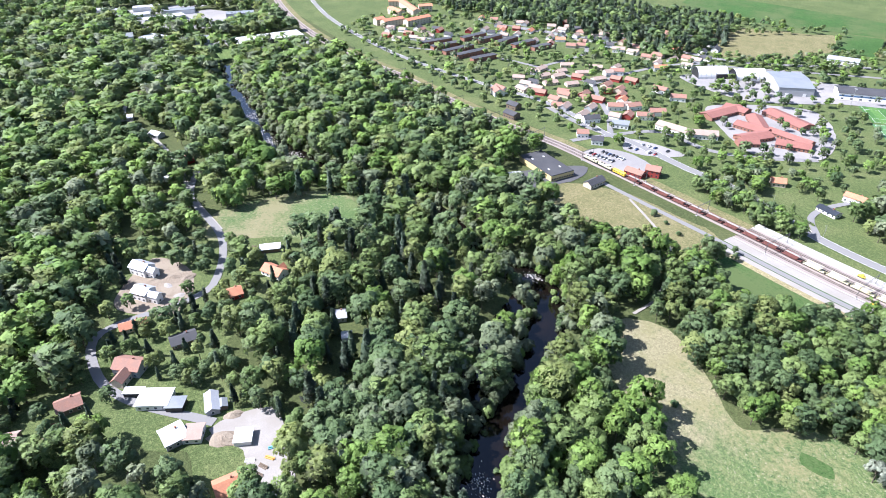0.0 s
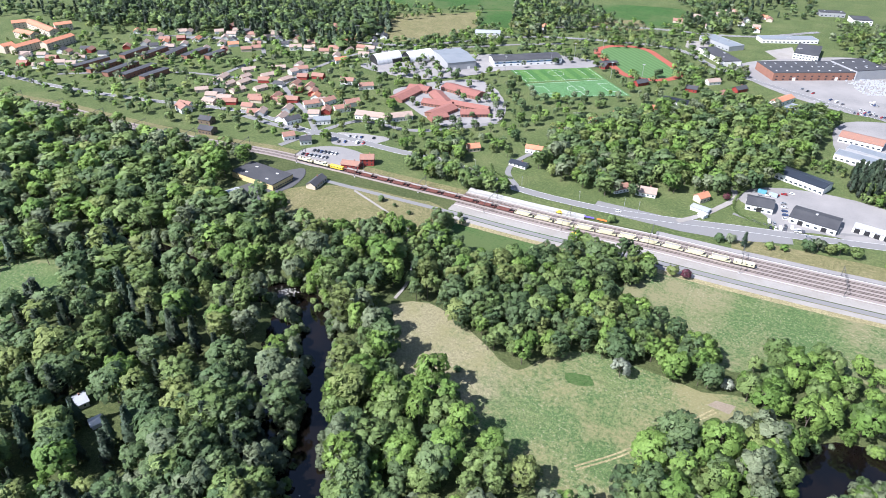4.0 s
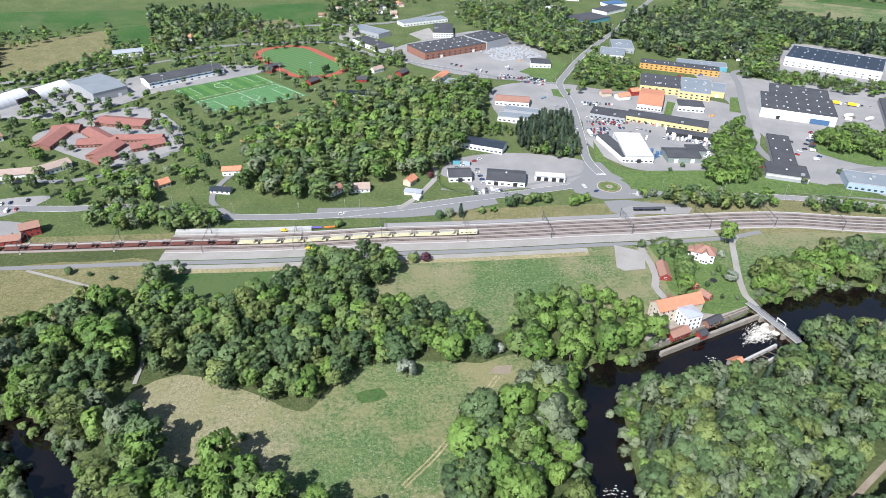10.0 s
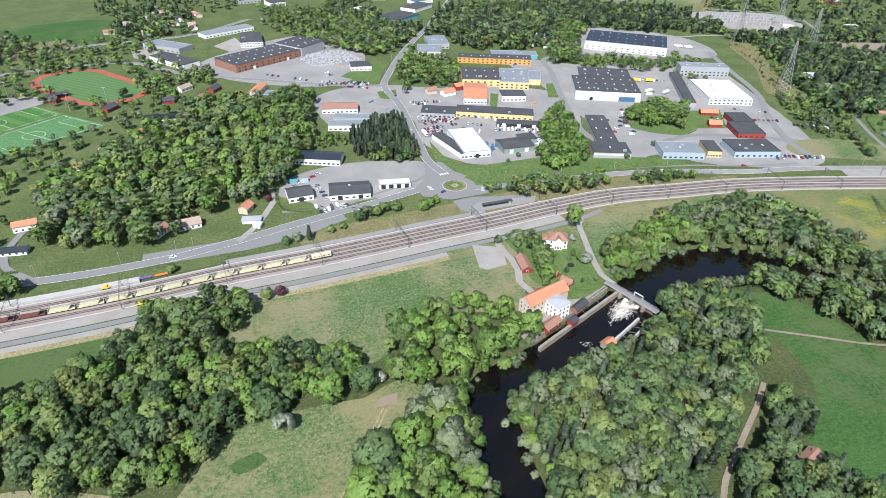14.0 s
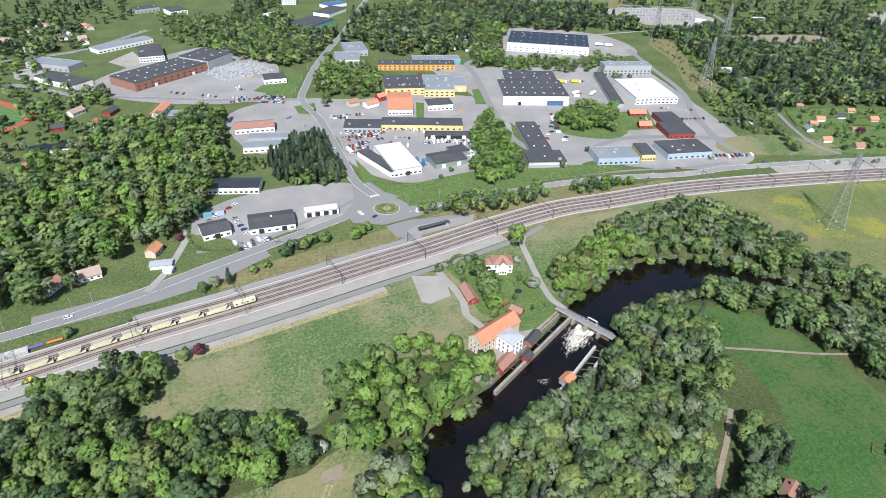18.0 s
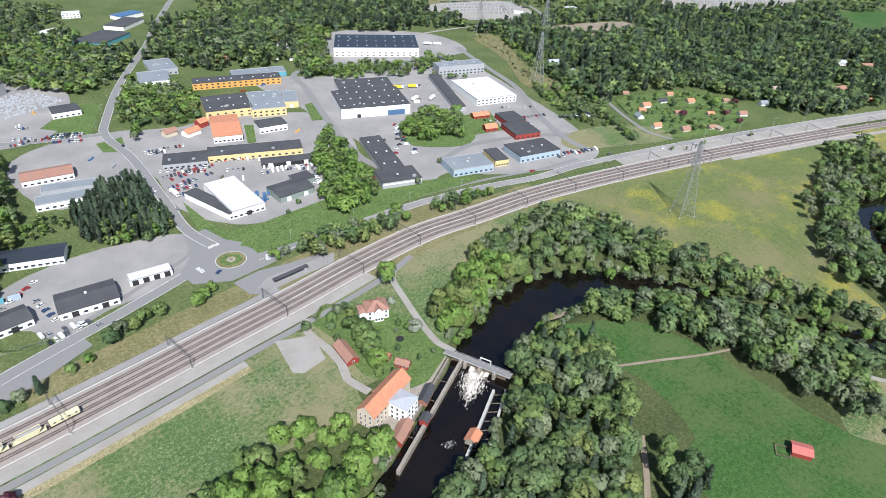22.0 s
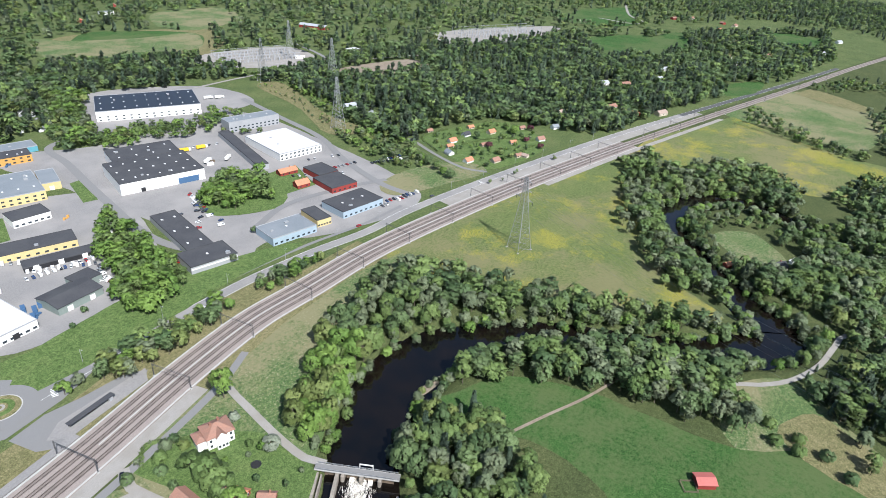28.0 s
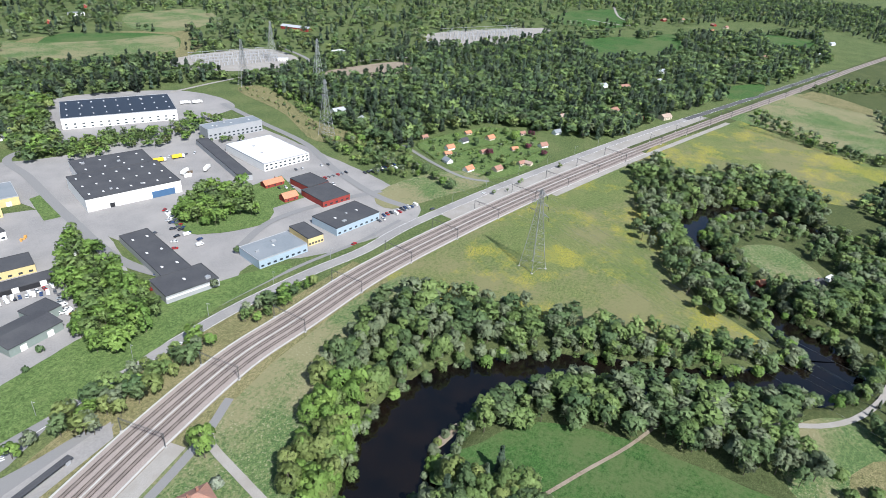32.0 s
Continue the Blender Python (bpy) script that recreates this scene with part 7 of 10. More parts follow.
def white_water():
    """Foam below the sluices: ragged lumps, dense near the gates, thinning downstream."""
    r = np.random.default_rng(11)
    a, way, side = np.array([194.5, 275.5]), np.array([-0.84, -0.545]), np.array([0.545, -0.84])
    quads = []
    for i in range(230):
        for j in range(150):
            t, v = i * 0.13, (j - 75) * 0.13
            reach = 1.5 + 4.6 * min(1.0, t / 7.0)
            dense = 1.15 - abs(v) / reach - max(0.0, t - 15.0) / 12.0
            lump = noise.fractal((t * 0.42, v * 1.5, 2.0), 0.6, 2.3, 5)
            dense = max(dense, 1.3 - abs(abs(v) - 2.6) / 1.3 - max(0.0, t - 5.0) / 6.0)
            if dense + 0.75 * lump + r.uniform(-0.5, 0.5) > 0.62:
                c = a + way * (t + r.uniform(-0.03, 0.03)) + side * v
                z = -2.9 + 0.55 * max(0.0, lump) + 0.12 * r.random()
                k = 0.085
                quads.append([(c[0] + way[0] * e * k + side[0] * f * k, c[1] + way[1] * e * k + side[1] * f * k, z + r.uniform(-0.05, 0.05)) for e, f in ((-1, -1), (1, -1), (1, 1), (-1, 1))])
    q = np.array(quads, np.float32)
    n = len(q)
    tagged(new("white_water", fill_mesh("white_water", q, r.random(n), M["foam"])), "churning white water below the dam", "foam", "", "stuff")
    for k, off in ((0.42, 3.2), (0.67, -3.2)):
        p = Vector((188.2, 290.0)).lerp(Vector((199.2, 259.5)), k)
        o = thing("water_chute", 0, 0, 0, 0, "white water pouring through an open sluice", "waterfall")
        part("sheet", prism([(p.x - 0.4, p.y + 1.1), (p.x + 0.4, p.y - 0.9), (p.x - 2.4, p.y - 2.2), (p.x - 3.2, p.y - 0.3)], -3.2, -2.2), M["foam"], o)
    for cx, cy, m, sp in ((150, 249, 26, 1.6), (76, 168, 40, 3.2), (-98, 94, 110, 4.0), (-205, 205, 90, 3.5), (-236, 190, 110, 5.0), (-573, 135, 300, 8.0), (-535, 130, 300, 7.0), (-500, 131, 260, 7.0), (-460, 139, 260, 6.0), (-620, 138, 200, 9.0)):
        q = np.empty((m, 4, 3), np.float32)
        px_, py_ = cx + r.normal(size=m) * sp, cy + r.normal(size=m) * sp * 0.7
        s = 0.08 + 0.22 * r.random(m)
        for k in range(4):
            q[:, k, 0], q[:, k, 1], q[:, k, 2] = px_ + s * 1.8 * np.cos(k * 1.5708), py_ + s * np.sin(k * 1.5708), -2.97 + 0.05 * r.random(m)
        tagged(new("ripples", fill_mesh("ripples", q, r.random(m), M["foam"])), "flecks of white water on the dark river", "foam", "", "stuff")
white_water()

# ---- railway furniture ----
along = np.r_[0, np.cumsum(np.hypot(*np.diff(rail, axis=0).T))]


def on_rail(s, off=0.0):
    """A place so far along the railway, off to its left, and the way the track runs there, in degrees."""
    x, y = np.interp(s, along, rail[:, 0]), np.interp(s, along, rail[:, 1])
    dx, dy = np.interp(s + 2, along, rail[:, 0]) - np.interp(s - 2, along, rail[:, 0]), np.interp(s + 2, along, rail[:, 1]) - np.interp(s - 2, along, rail[:, 1])
    k = math.hypot(dx, dy)
    return x - dy / k * off, y + dx / k * off, math.degrees(math.atan2(dy, dx))


def at_x(x):
    return float(np.interp(x, rail[:, 0], along))


def portal_proto(half):
    p = thing("catenary_portal", 0, 0, 0, 0, "galvanised steel catenary portal across the tracks", "portal", "catenary portals")
    for s in (-half, half):
        bm = bmesh.new()
        for u in (-0.18, 0.18):
            for v in (-0.14, 0.14):
                bar(bm, (u, s + v, 0.5), (u, s + v, 8.6), 0.045)
        for k in range(10):
            z = 0.8 + k * 0.78
            bar(bm, (-0.18, s - 0.14, z), (0.18, s - 0.14, z + 0.7), 0.03)
            bar(bm, (0.18, s + 0.14, z), (-0.18, s + 0.14, z + 0.7), 0.03)
        part("mast", bm, M["mast"], p)
        part("footing", boxes((-0.5, s - 0.5, 0, 0.5, s + 0.5, 0.7)), M["concrete"], p)
    bm = bmesh.new()
    for u, z in ((-0.2, 7.6), (0.2, 7.6), (0, 8.3)):
        bar(bm, (u, -half, z), (u, half, z), 0.06)
    n = int(half * 2 / 1.4)
    for k in range(n):
        v0, v1 = -half + k * 2 * half / n, -half + (k + 1) * 2 * half / n
        bar(bm, (-0.2, v0, 7.6), (0, v1, 8.3), 0.03)
        bar(bm, (0.2, v1, 7.6), (0, v0, 8.3), 0.03)
    part("beam", bm, M["mast"], p)
    for off in ((7.2, 2.7, -1.8, -6.3) if half > 8 else (2.7, -1.8)):
        bm = bmesh.new()
        bar(bm, (0, off, 5.6), (0, off, 7.7), 0.05)
        bar(bm, (0, off, 5.7), (0, off + 1.6, 5.9), 0.035)
        part("dropper", bm, M["black"], p)
    return p


wide, narrow = portal_proto(11.7), portal_proto(6.5)
s0 = at_x(25)
for k in range(-3, 14):
    x, y, a = on_rail(s0 + 57 * min(k, 3) + 49 * max(0, k - 3))
    if k == -3:
        wide.matrix_basis = pose(x, y, 0, 0, 0, a)
    else:
        copy_thing(wide, pose(x, y, 0, 0, 0, a))
for k in list(range(-15, -3)) + list(range(13, 24)):
    x, y, a = on_rail(s0 + 57 * k)
    if k == -15:
        narrow.matrix_basis = pose(x, y, 0, 0, 0, a)
    else:
        copy_thing(narrow, pose(x, y, 0, 0, 0, a))

# ---- the goods train, standing ----
PAINT = {"cream": surface("cream_paint", (0.60, 0.56, 0.36), 0.5, 0.1, 1.5, 0.3, 0.05, local=True), "wagon_yellow": surface("yellow_paint", (0.66, 0.44, 0.04), 0.5, 0.1, 1.5, 0.3, 0.05, local=True),
         "rust": surface("rust_brown_paint", (0.16, 0.062, 0.05), 0.75, 0.25, 1.5, 0.4, 0.1, local=True)}


def bogies(t, length):
    for u in (-length / 2 + 2.2, length / 2 - 2.2):
        b = part("bogie", boxes((u - 1.4, -1.0, 0.55, u + 1.4, 1.0, 1.0)), M["black"], t)
        for w in (-0.9, 0.9):
            for s in (-0.75, 0.75):
                part("wheel", bar(bmesh.new(), (u + w, s - 0.07, 0.97), (u + w, s + 0.07, 0.97), 0.45, 12), M["rail"], b)


def wagon_proto(kind):
    if kind == "hopper_brown" or kind == "hopper_cream":
        m = PAINT["rust" if kind == "hopper_brown" else "cream"]
        t = thing("hopper_wagon", 0, 0, 0, 0, ("rust-brown" if kind == "hopper_brown" else "pale yellow") + " ballast hopper wagon with a pale load", "wagon", "goods wagons")
        bm = bmesh.new()
        prof = [(-5.0, 3.9), (5.0, 3.9), (3.4, 1.6), (-3.4, 1.6)]
        sides = [[bm.verts.new((u, v, z)) for u, z in prof] for v in (-1.35, 1.35)]
        bm.faces.new(sides[0]); bm.faces.new(sides[1][::-1])
        for i in (1, 2, 3):
            j = (i + 1) % 4
            bm.faces.new((sides[0][i], sides[1][i], sides[1][j], sides[0][j]))
        bmesh.ops.recalc_face_normals(bm, faces=bm.faces[:])
        part("hopper", bm, m, t)
        part("frame", boxes((-6.7, -1.2, 1.1, 6.7, 1.2, 1.5)), m, t)
        for u in (-3, 0, 3):
            part("rib", boxes((u - 0.1, -1.46, 1.7, u + 0.1, -1.35, 3.9)), m, t)
            part("rib", boxes((u - 0.1, 1.35, 1.7, u + 0.1, 1.46, 3.9)), m, t)
        part("rim", boxes((-5.1, -1.5, 3.8, 5.1, -1.3, 4.0), (-5.1, 1.3, 3.8, 5.1, 1.5, 4.0)), m, t)
        bm = bmesh.new()
        vs = [bm.verts.new(p) for p in ((-4.8, -1.3, 3.75), (4.8, -1.3, 3.75), (4.8, 1.3, 3.75), (-4.8, 1.3, 3.75), (-3.6, 0, 4.15), (3.6, 0, 4.15))]
        for f in ((0, 1, 5, 4), (1, 2, 5), (2, 3, 4, 5), (3, 0, 4)):
            bm.faces.new([vs[i] for i in f])
        part("load", bm, M["gravel"], t, "pale stone load")
        part("end_platform", boxes((-6.7, -1.2, 1.5, -5.4, 1.2, 1.6), (-6.7, -1.2, 1.6, -6.6, 1.2, 2.6)), m, t)
        part("end_platform", boxes((5.4, -1.2, 1.5, 6.7, 1.2, 1.6), (6.6, -1.2, 1.6, 6.7, 1.2, 2.6)), m, t)
        bogies(t, 13.4)
    elif kind == "locomotive":
        t = thing("locomotive", 0, 0, 0, 0, "cream-painted diesel locomotive with a raised cab", "locomotive", "locomotives")
        part("frame", boxes((-7.6, -1.45, 1.1, 7.6, 1.45, 1.6)), M["black"], t)
        part("bonnet", bevelled(boxes((-7.0, -1.2, 1.6, 2.4, 1.2, 3.6)), 0.2), PAINT["cream"], t)
        part("cab", bevelled(boxes((2.5, -1.45, 1.6, 5.2, 1.45, 4.3)), 0.18), PAINT["cream"], t)
        part("nose", bevelled(boxes((5.3, -1.2, 1.6, 7.2, 1.2, 3.2)), 0.2), PAINT["cream"], t)
        part("cab_window", boxes((2.44, -1.1, 3.3, 2.5, 1.1, 4.0), (5.2, -1.1, 3.3, 5.26, 1.1, 4.0), (2.9, -1.51, 3.2, 4.8, -1.45, 4.0), (2.9, 1.45, 3.2, 4.8, 1.51, 4.0)), M["glass"], t)
        part("roof_fan", boxes((-5, -0.7, 3.6, -3.2, 0.7, 3.75), (-2, -0.7, 3.6, -0.4, 0.7, 3.75)), M["black"], t)
        bogies(t, 15.2)
    else:
        y = kind == "van_yellow"
        t = thing("covered_wagon", 0, 0, 0, 0, ("bright yellow" if y else "pale cream") + " covered works wagon", "wagon", "goods wagons")
        bm = bevelled(boxes((-6.2, -1.35, 1.3, 6.2, 1.35, 3.9)), 0.25)
        part("body", bm, PAINT["wagon_yellow" if y else "cream"], t)
        part("frame", boxes((-6.6, -1.2, 1.0, 6.6, 1.2, 1.3)), M["black"], t)
        for u in (-4.5, -1.5, 1.5, 4.5):
            for s in (-1.4, 1.34):
                slab("window", M["glass"], t, u, s + 0.03, 2.5, 1.0, 0.07, 0.7)
        bogies(t, 13.0)
    return t


PROTO = {}
s1 = at_x(34) - 2 * 16.0 - 22 * 14.6
order = ["locomotive", "locomotive", "van_yellow"] + ["hopper_brown"] * 10 + ["hopper_cream"] * 10 + ["van_cream"]
for kind in order:
    length = 16.0 if kind == "locomotive" else 14.6
    x, y, a = on_rail(s1 + length / 2, -1.8)
    s1 += length
    if kind in PROTO:
        copy_thing(PROTO[kind], pose(x, y, 0, 0, 0, a))
    else:
        PROTO[kind] = wagon_proto(kind)
        PROTO[kind].matrix_basis = pose(x, y, 0, 0, 0, a)

# platform shelters, lamps and the barrier
sh = thing("platform_shelter", 161.5, 402.5, 0.2, 2, "long bus and rail shelter with a dark roof and glass walls", "shelter")
part("roof", bevelled(boxes((-12, -1.6, 2.7, 12, 1.6, 2.95)), 0.05), M["darkroof"], sh)
for u in np.linspace(-11.5, 11.5, 7):
    slab("post", M["steel"], sh, float(u), 1.2, 0, 0.12, 0.12, 2.7)
for u in (-9.5, -5.7, 5.7, 9.5):
    slab("glass_panel", M["glass"], sh, u, 1.2, 0.4, 3.4, 0.05, 1.9)
slab("bench", M["timber"], sh, 0, 0.6, 0.4, 5, 0.5, 0.08)
slab("kiosk", M["greywall"], sh, 10, 0, 0, 2.0, 2.0, 2.4)
patch("platform_apron", [(146, 397), (190, 399), (196, 408), (150, 410), (140, 404)], 0.2, M["paving"], "paved shelter apron", "paving", curved=False)
wall_line = [(x, y + 14.5) for x, y in rail_line if -180 <= x <= -60]
ribbon("retaining_wall", wall_line, 2.2, -2.2, 1.6, M["concrete"], None, thick=1.7, label="pale concrete retaining ramp beside the tracks", category="wall", kind="structure")
for k, c in enumerate(((0.45, 0.45, 0.5), (0.16, 0.12, 0.45), (0.7, 0.22, 0.05))):
    o = thing("painted_panel", -86 + k * 9, 375.2 + k * 0.8, 0.8, 6, "wall panel with faded spray-painted colour fields", "panel")
    part("panel", boxes((-3.6, -0.1, 0, 3.6, 0.0, 1.3)), plain("sprayed_paint", c, 0.7), o)
for x, y, a in ((-98, 372, 10), (-78, 350, 8)):
    o = thing("works_trolley", x, y, 0.5, a, "small yellow track machine beside the rails", "machine")
    part("body", bevelled(boxes((-2.2, -0.9, 0.4, 2.2, 0.9, 1.3)), 0.1), PAINT["wagon_yellow"], o)
    part("cab", bevelled(boxes((-0.6, -0.8, 1.3, 1.0, 0.8, 2.3)), 0.1), PAINT["wagon_yellow"], o)
    for u in (-1.5, 1.5):
        slab("wheel", M["black"], o, u, 0, 0, 0.7, 1.9, 0.7)


# ---- lamps, pylons ----
def lamp_proto():
    p = thing("street_lamp", 0, 0, 0, 0, "slender galvanised street lamp", "lamp", "street lamps")
    part("pole", bar(bmesh.new(), (0, 0, 0), (0, 0, 8.5), 0.09, 6), M["steel"], p)
    part("arm", bar(bmesh.new(), (0, 0, 8.4), (0, -1.6, 8.8), 0.06), M["steel"], p)
    part("lamp_head", bevelled(boxes((-0.18, -2.3, 8.72, 0.18, -1.5, 8.9)), 0.04), M["greywall"], p)
    return p


lamp = lamp_proto()
lamp.matrix_basis = pose(-60, 403, 0, 0, 0, 10)
for ln, side in ((road_west, 5.5), (road_east, 5.5), (road_north, 5.5)):
    s = smooth_line(ln, 6.0)
    nn = normals_2d(s)
    for i in range(4, len(s) - 2, 7):
        if s[i][0] < 700:
            x, y = s[i][:2] + nn[i] * side
            copy_thing(lamp, pose(x, y, 0, 0, 0, math.degrees(math.atan2(nn[i][1], nn[i][0])) - 90))


def pylon_proto(height, base):
    p = thing("power_pylon", 0, 0, 0, 0, "tall galvanised lattice power pylon", "pylon", "power pylons")
    def half(z):
        t = z / height
        return base * (1 - t) ** 1.25 * 0.5 + 0.7
    levels = list(np.linspace(0, 0.62, 9) * height) + list(np.linspace(0.68, 1.0, 6) * height)
    for sx in (-1, 1):
        for sy in (-1, 1):
            bm = bmesh.new()
            rings = [[bm.verts.new((sx * half(a) + 0.14 * u, sy * half(a) + 0.14 * v, a)) for u, v in ((-1, -1), (1, -1), (1, 1), (-1, 1))] for a in levels]
            for lo, hi in zip(rings[:-1], rings[1:]):
                for k in range(4):
                    bm.faces.new((lo[k], lo[(k + 1) % 4], hi[(k + 1) % 4], hi[k]))
            part("leg", bm, M["steel"], p)
    for f in range(4):
        bm = bmesh.new()
        i, j = f, (f + 1) % 4
        rows = []
        for a in levels:
            c = [(-half(a), -half(a)), (half(a), -half(a)), (half(a), half(a)), (-half(a), half(a))]
            rows.append((bm.verts.new((*c[i], a)), bm.verts.new((*c[j], a))))
        for (p0, p1), (q0, q1) in zip(rows[:-1], rows[1:]):
            mid = bm.verts.new((p0.co + p1.co + q0.co + q1.co) / 4)
            for u, v in ((p0, p1), (p1, q1), (q1, q0), (q0, p0)):
                bm.faces.new((u, v, mid))
        bmesh.ops.wireframe(bm, faces=bm.faces[:], thickness=0.34, offset=0.0, use_replace=True, use_boundary=True, use_even_offset=False)
        part("bracing", bm, M["steel"], p)
    for z, r in ((0.70, 8.5), (0.82, 7.0), (0.94, 5.0)):
        bm = bmesh.new()
        h = z * height
        for s in (-1, 1):
            for v in (-0.8, 0.8):
                bar(bm, (0, v, h), (s * r, 0, h + 0.6), 0.09)
                bar(bm, (0, v, h + 2.2), (s * r, 0, h + 0.7), 0.09)
            for k in (0.35, 0.65):
                bar(bm, (s * r * k, 0, h + 0.3), (s * r * k, 0, h + 1.6 * (1 - k) + 0.7), 0.06)
        part("cross_arm", bm, M["steel"], p)
        for s in (-1, 1):
            part("insulator", bar(bmesh.new(), (s * r, 0, h - 2.0), (s * r, 0, h + 0.6), 0.14, 6), M["glass"], p)
    for sx in (-1, 1):
        for sy in (-1, 1):
            slab("footing", M["concrete"], p, sx * half(0), sy * half(0), -0.2, 1.2, 1.2, 0.7)
    return p


pylon = pylon_proto(56, 11)
pylon.matrix_basis = pose(423.5, 291, 0, 0, 0, 62)
for x, y, a in ((573, 559, 62), (679, 757, 62), (742, 690, 62), (810, 820, 62)):
    copy_thing(pylon, pose(x, y, 0, 0, 0, a))
for lx, ly, lz in ((-8.5, 0, 37.2), (8.5, 0, 37.2), (-7, 0, 43.8), (7, 0, 43.8), (-5, 0, 50.6), (5, 0, 50.6)):
    spans = [(423.5, 291), (573, 559), (679, 757)]
    ca, sa = math.cos(radians(62)), math.sin(radians(62))
    o = thing("power_line", 0, 0, 0, 0, "thin sagging overhead power cable", "cable", "power cables")
    tail = [(spans[0][0] - 150, spans[0][1] - 268)] + spans
    pts = []
    for (x0, y0), (x1, y1) in zip(tail[:-1], tail[1:]):
        for k in range(12):
            t = k / 12
            pts.append((x0 + (x1 - x0) * t + lx * -sa, y0 + (y1 - y0) * t + lx * ca, lz - 4 * 9 * t * (1 - t)))
    bm = bmesh.new()
    rings = [[bm.verts.new((x + 0.035 * math.cos(k * 2.0944), y, z + 0.035 * math.sin(k * 2.0944))) for k in range(3)] for x, y, z in pts]
    for a, b in zip(rings[:-1], rings[1:]):
        for k in range(3):
            bm.faces.new((a[k], a[(k + 1) % 3], b[(k + 1) % 3], b[k]))
    part("cable", bm, M["steel"], o)

# ---- more houses, set in gardens ----
def scatter(outline, gap):
    p = np.array(outline, float)
    (x0, y0), (x1, y1) = p.min(0), p.max(0)
    xx, yy = np.meshgrid(np.arange(x0, x1, gap), np.arange(y0, y1, gap))
    xx, yy = xx.ravel() + rng.uniform(-0.42, 0.42, xx.size) * gap, yy.ravel() + rng.uniform(-0.42, 0.42, yy.size) * gap
    ok = inside(xx, yy, outline)
    return xx[ok], yy[ok]


def fill_houses(outline, gap, count, label, turn):
    xs, ys = scatter(outline, gap)
    ok = np.ones(len(xs), bool)
    for f in footprints:
        ok &= ~inside(xs, ys, f) & (np.hypot(xs - np.mean([p[0] for p in f]), ys - np.mean([p[1] for p in f])) > 14)
    for x, y in list(zip(xs[ok], ys[ok]))[:count]:
        wall, roof = [("white", "tile"), ("cream", "oldtile"), ("white", "darkroof"), ("red", "oldtile"), ("greywall", "paletile"), ("white", "paletile")][int(rng.integers(0, 6))]
        words = {"white": "white", "cream": "cream", "red": "red timber", "greywall": "grey"}[wall] + " " + label
        house(float(x), float(y), turn + float(rng.choice([0, 90])) + float(rng.uniform(-8, 8)), float(rng.uniform(10, 14)), 8.5, 3.4, 2.5, wall, roof, words, chimney=True, detail=False)


fill_houses([(-708, 635), (-477, 715), (-421, 645), (-456, 577), (-529, 580), (-629, 563)], 29, 36, "villa in a leafy garden", 20)
fill_houses([(-801, 373), (-740, 439), (-731, 560), (-626, 581), (-610, 540), (-700, 400), (-758, 348)], 27, 24, "house on a residential street", 35)
fill_houses([(-824, 404), (-779, 474), (-707, 445), (-735, 389), (-787, 390)], 21, 14, "house beside the far apartments", 30)
fill_houses([(-800, 535), (-668, 616), (-617, 652), (-556, 595), (-585, 525), (-641, 561), (-740, 534)], 24, 22, "villa at the edge of a wood", 40)
fill_houses([(-583, 759), (-452, 715), (-439, 634), (-480, 600), (-560, 700)], 30, 14, "villa beside the fields", 30)
fill_houses([(-559, 476), (-482, 546), (-342, 461), (-355, 405), (-404, 395), (-492, 412)], 20, 36, "terraced house in the town", 22)
fill_houses([(-86, 1153), (-11, 1140), (-48, 983), (-82, 959), (-180, 1000)], 34, 14, "villa among far trees", 10)

house(202.5, 149.5, 20, 9, 6, 2.8, 1.8, "timber", "oldtile", "dark wooden cottage with a brown roof beside the earth track", detail=False, garden=8)


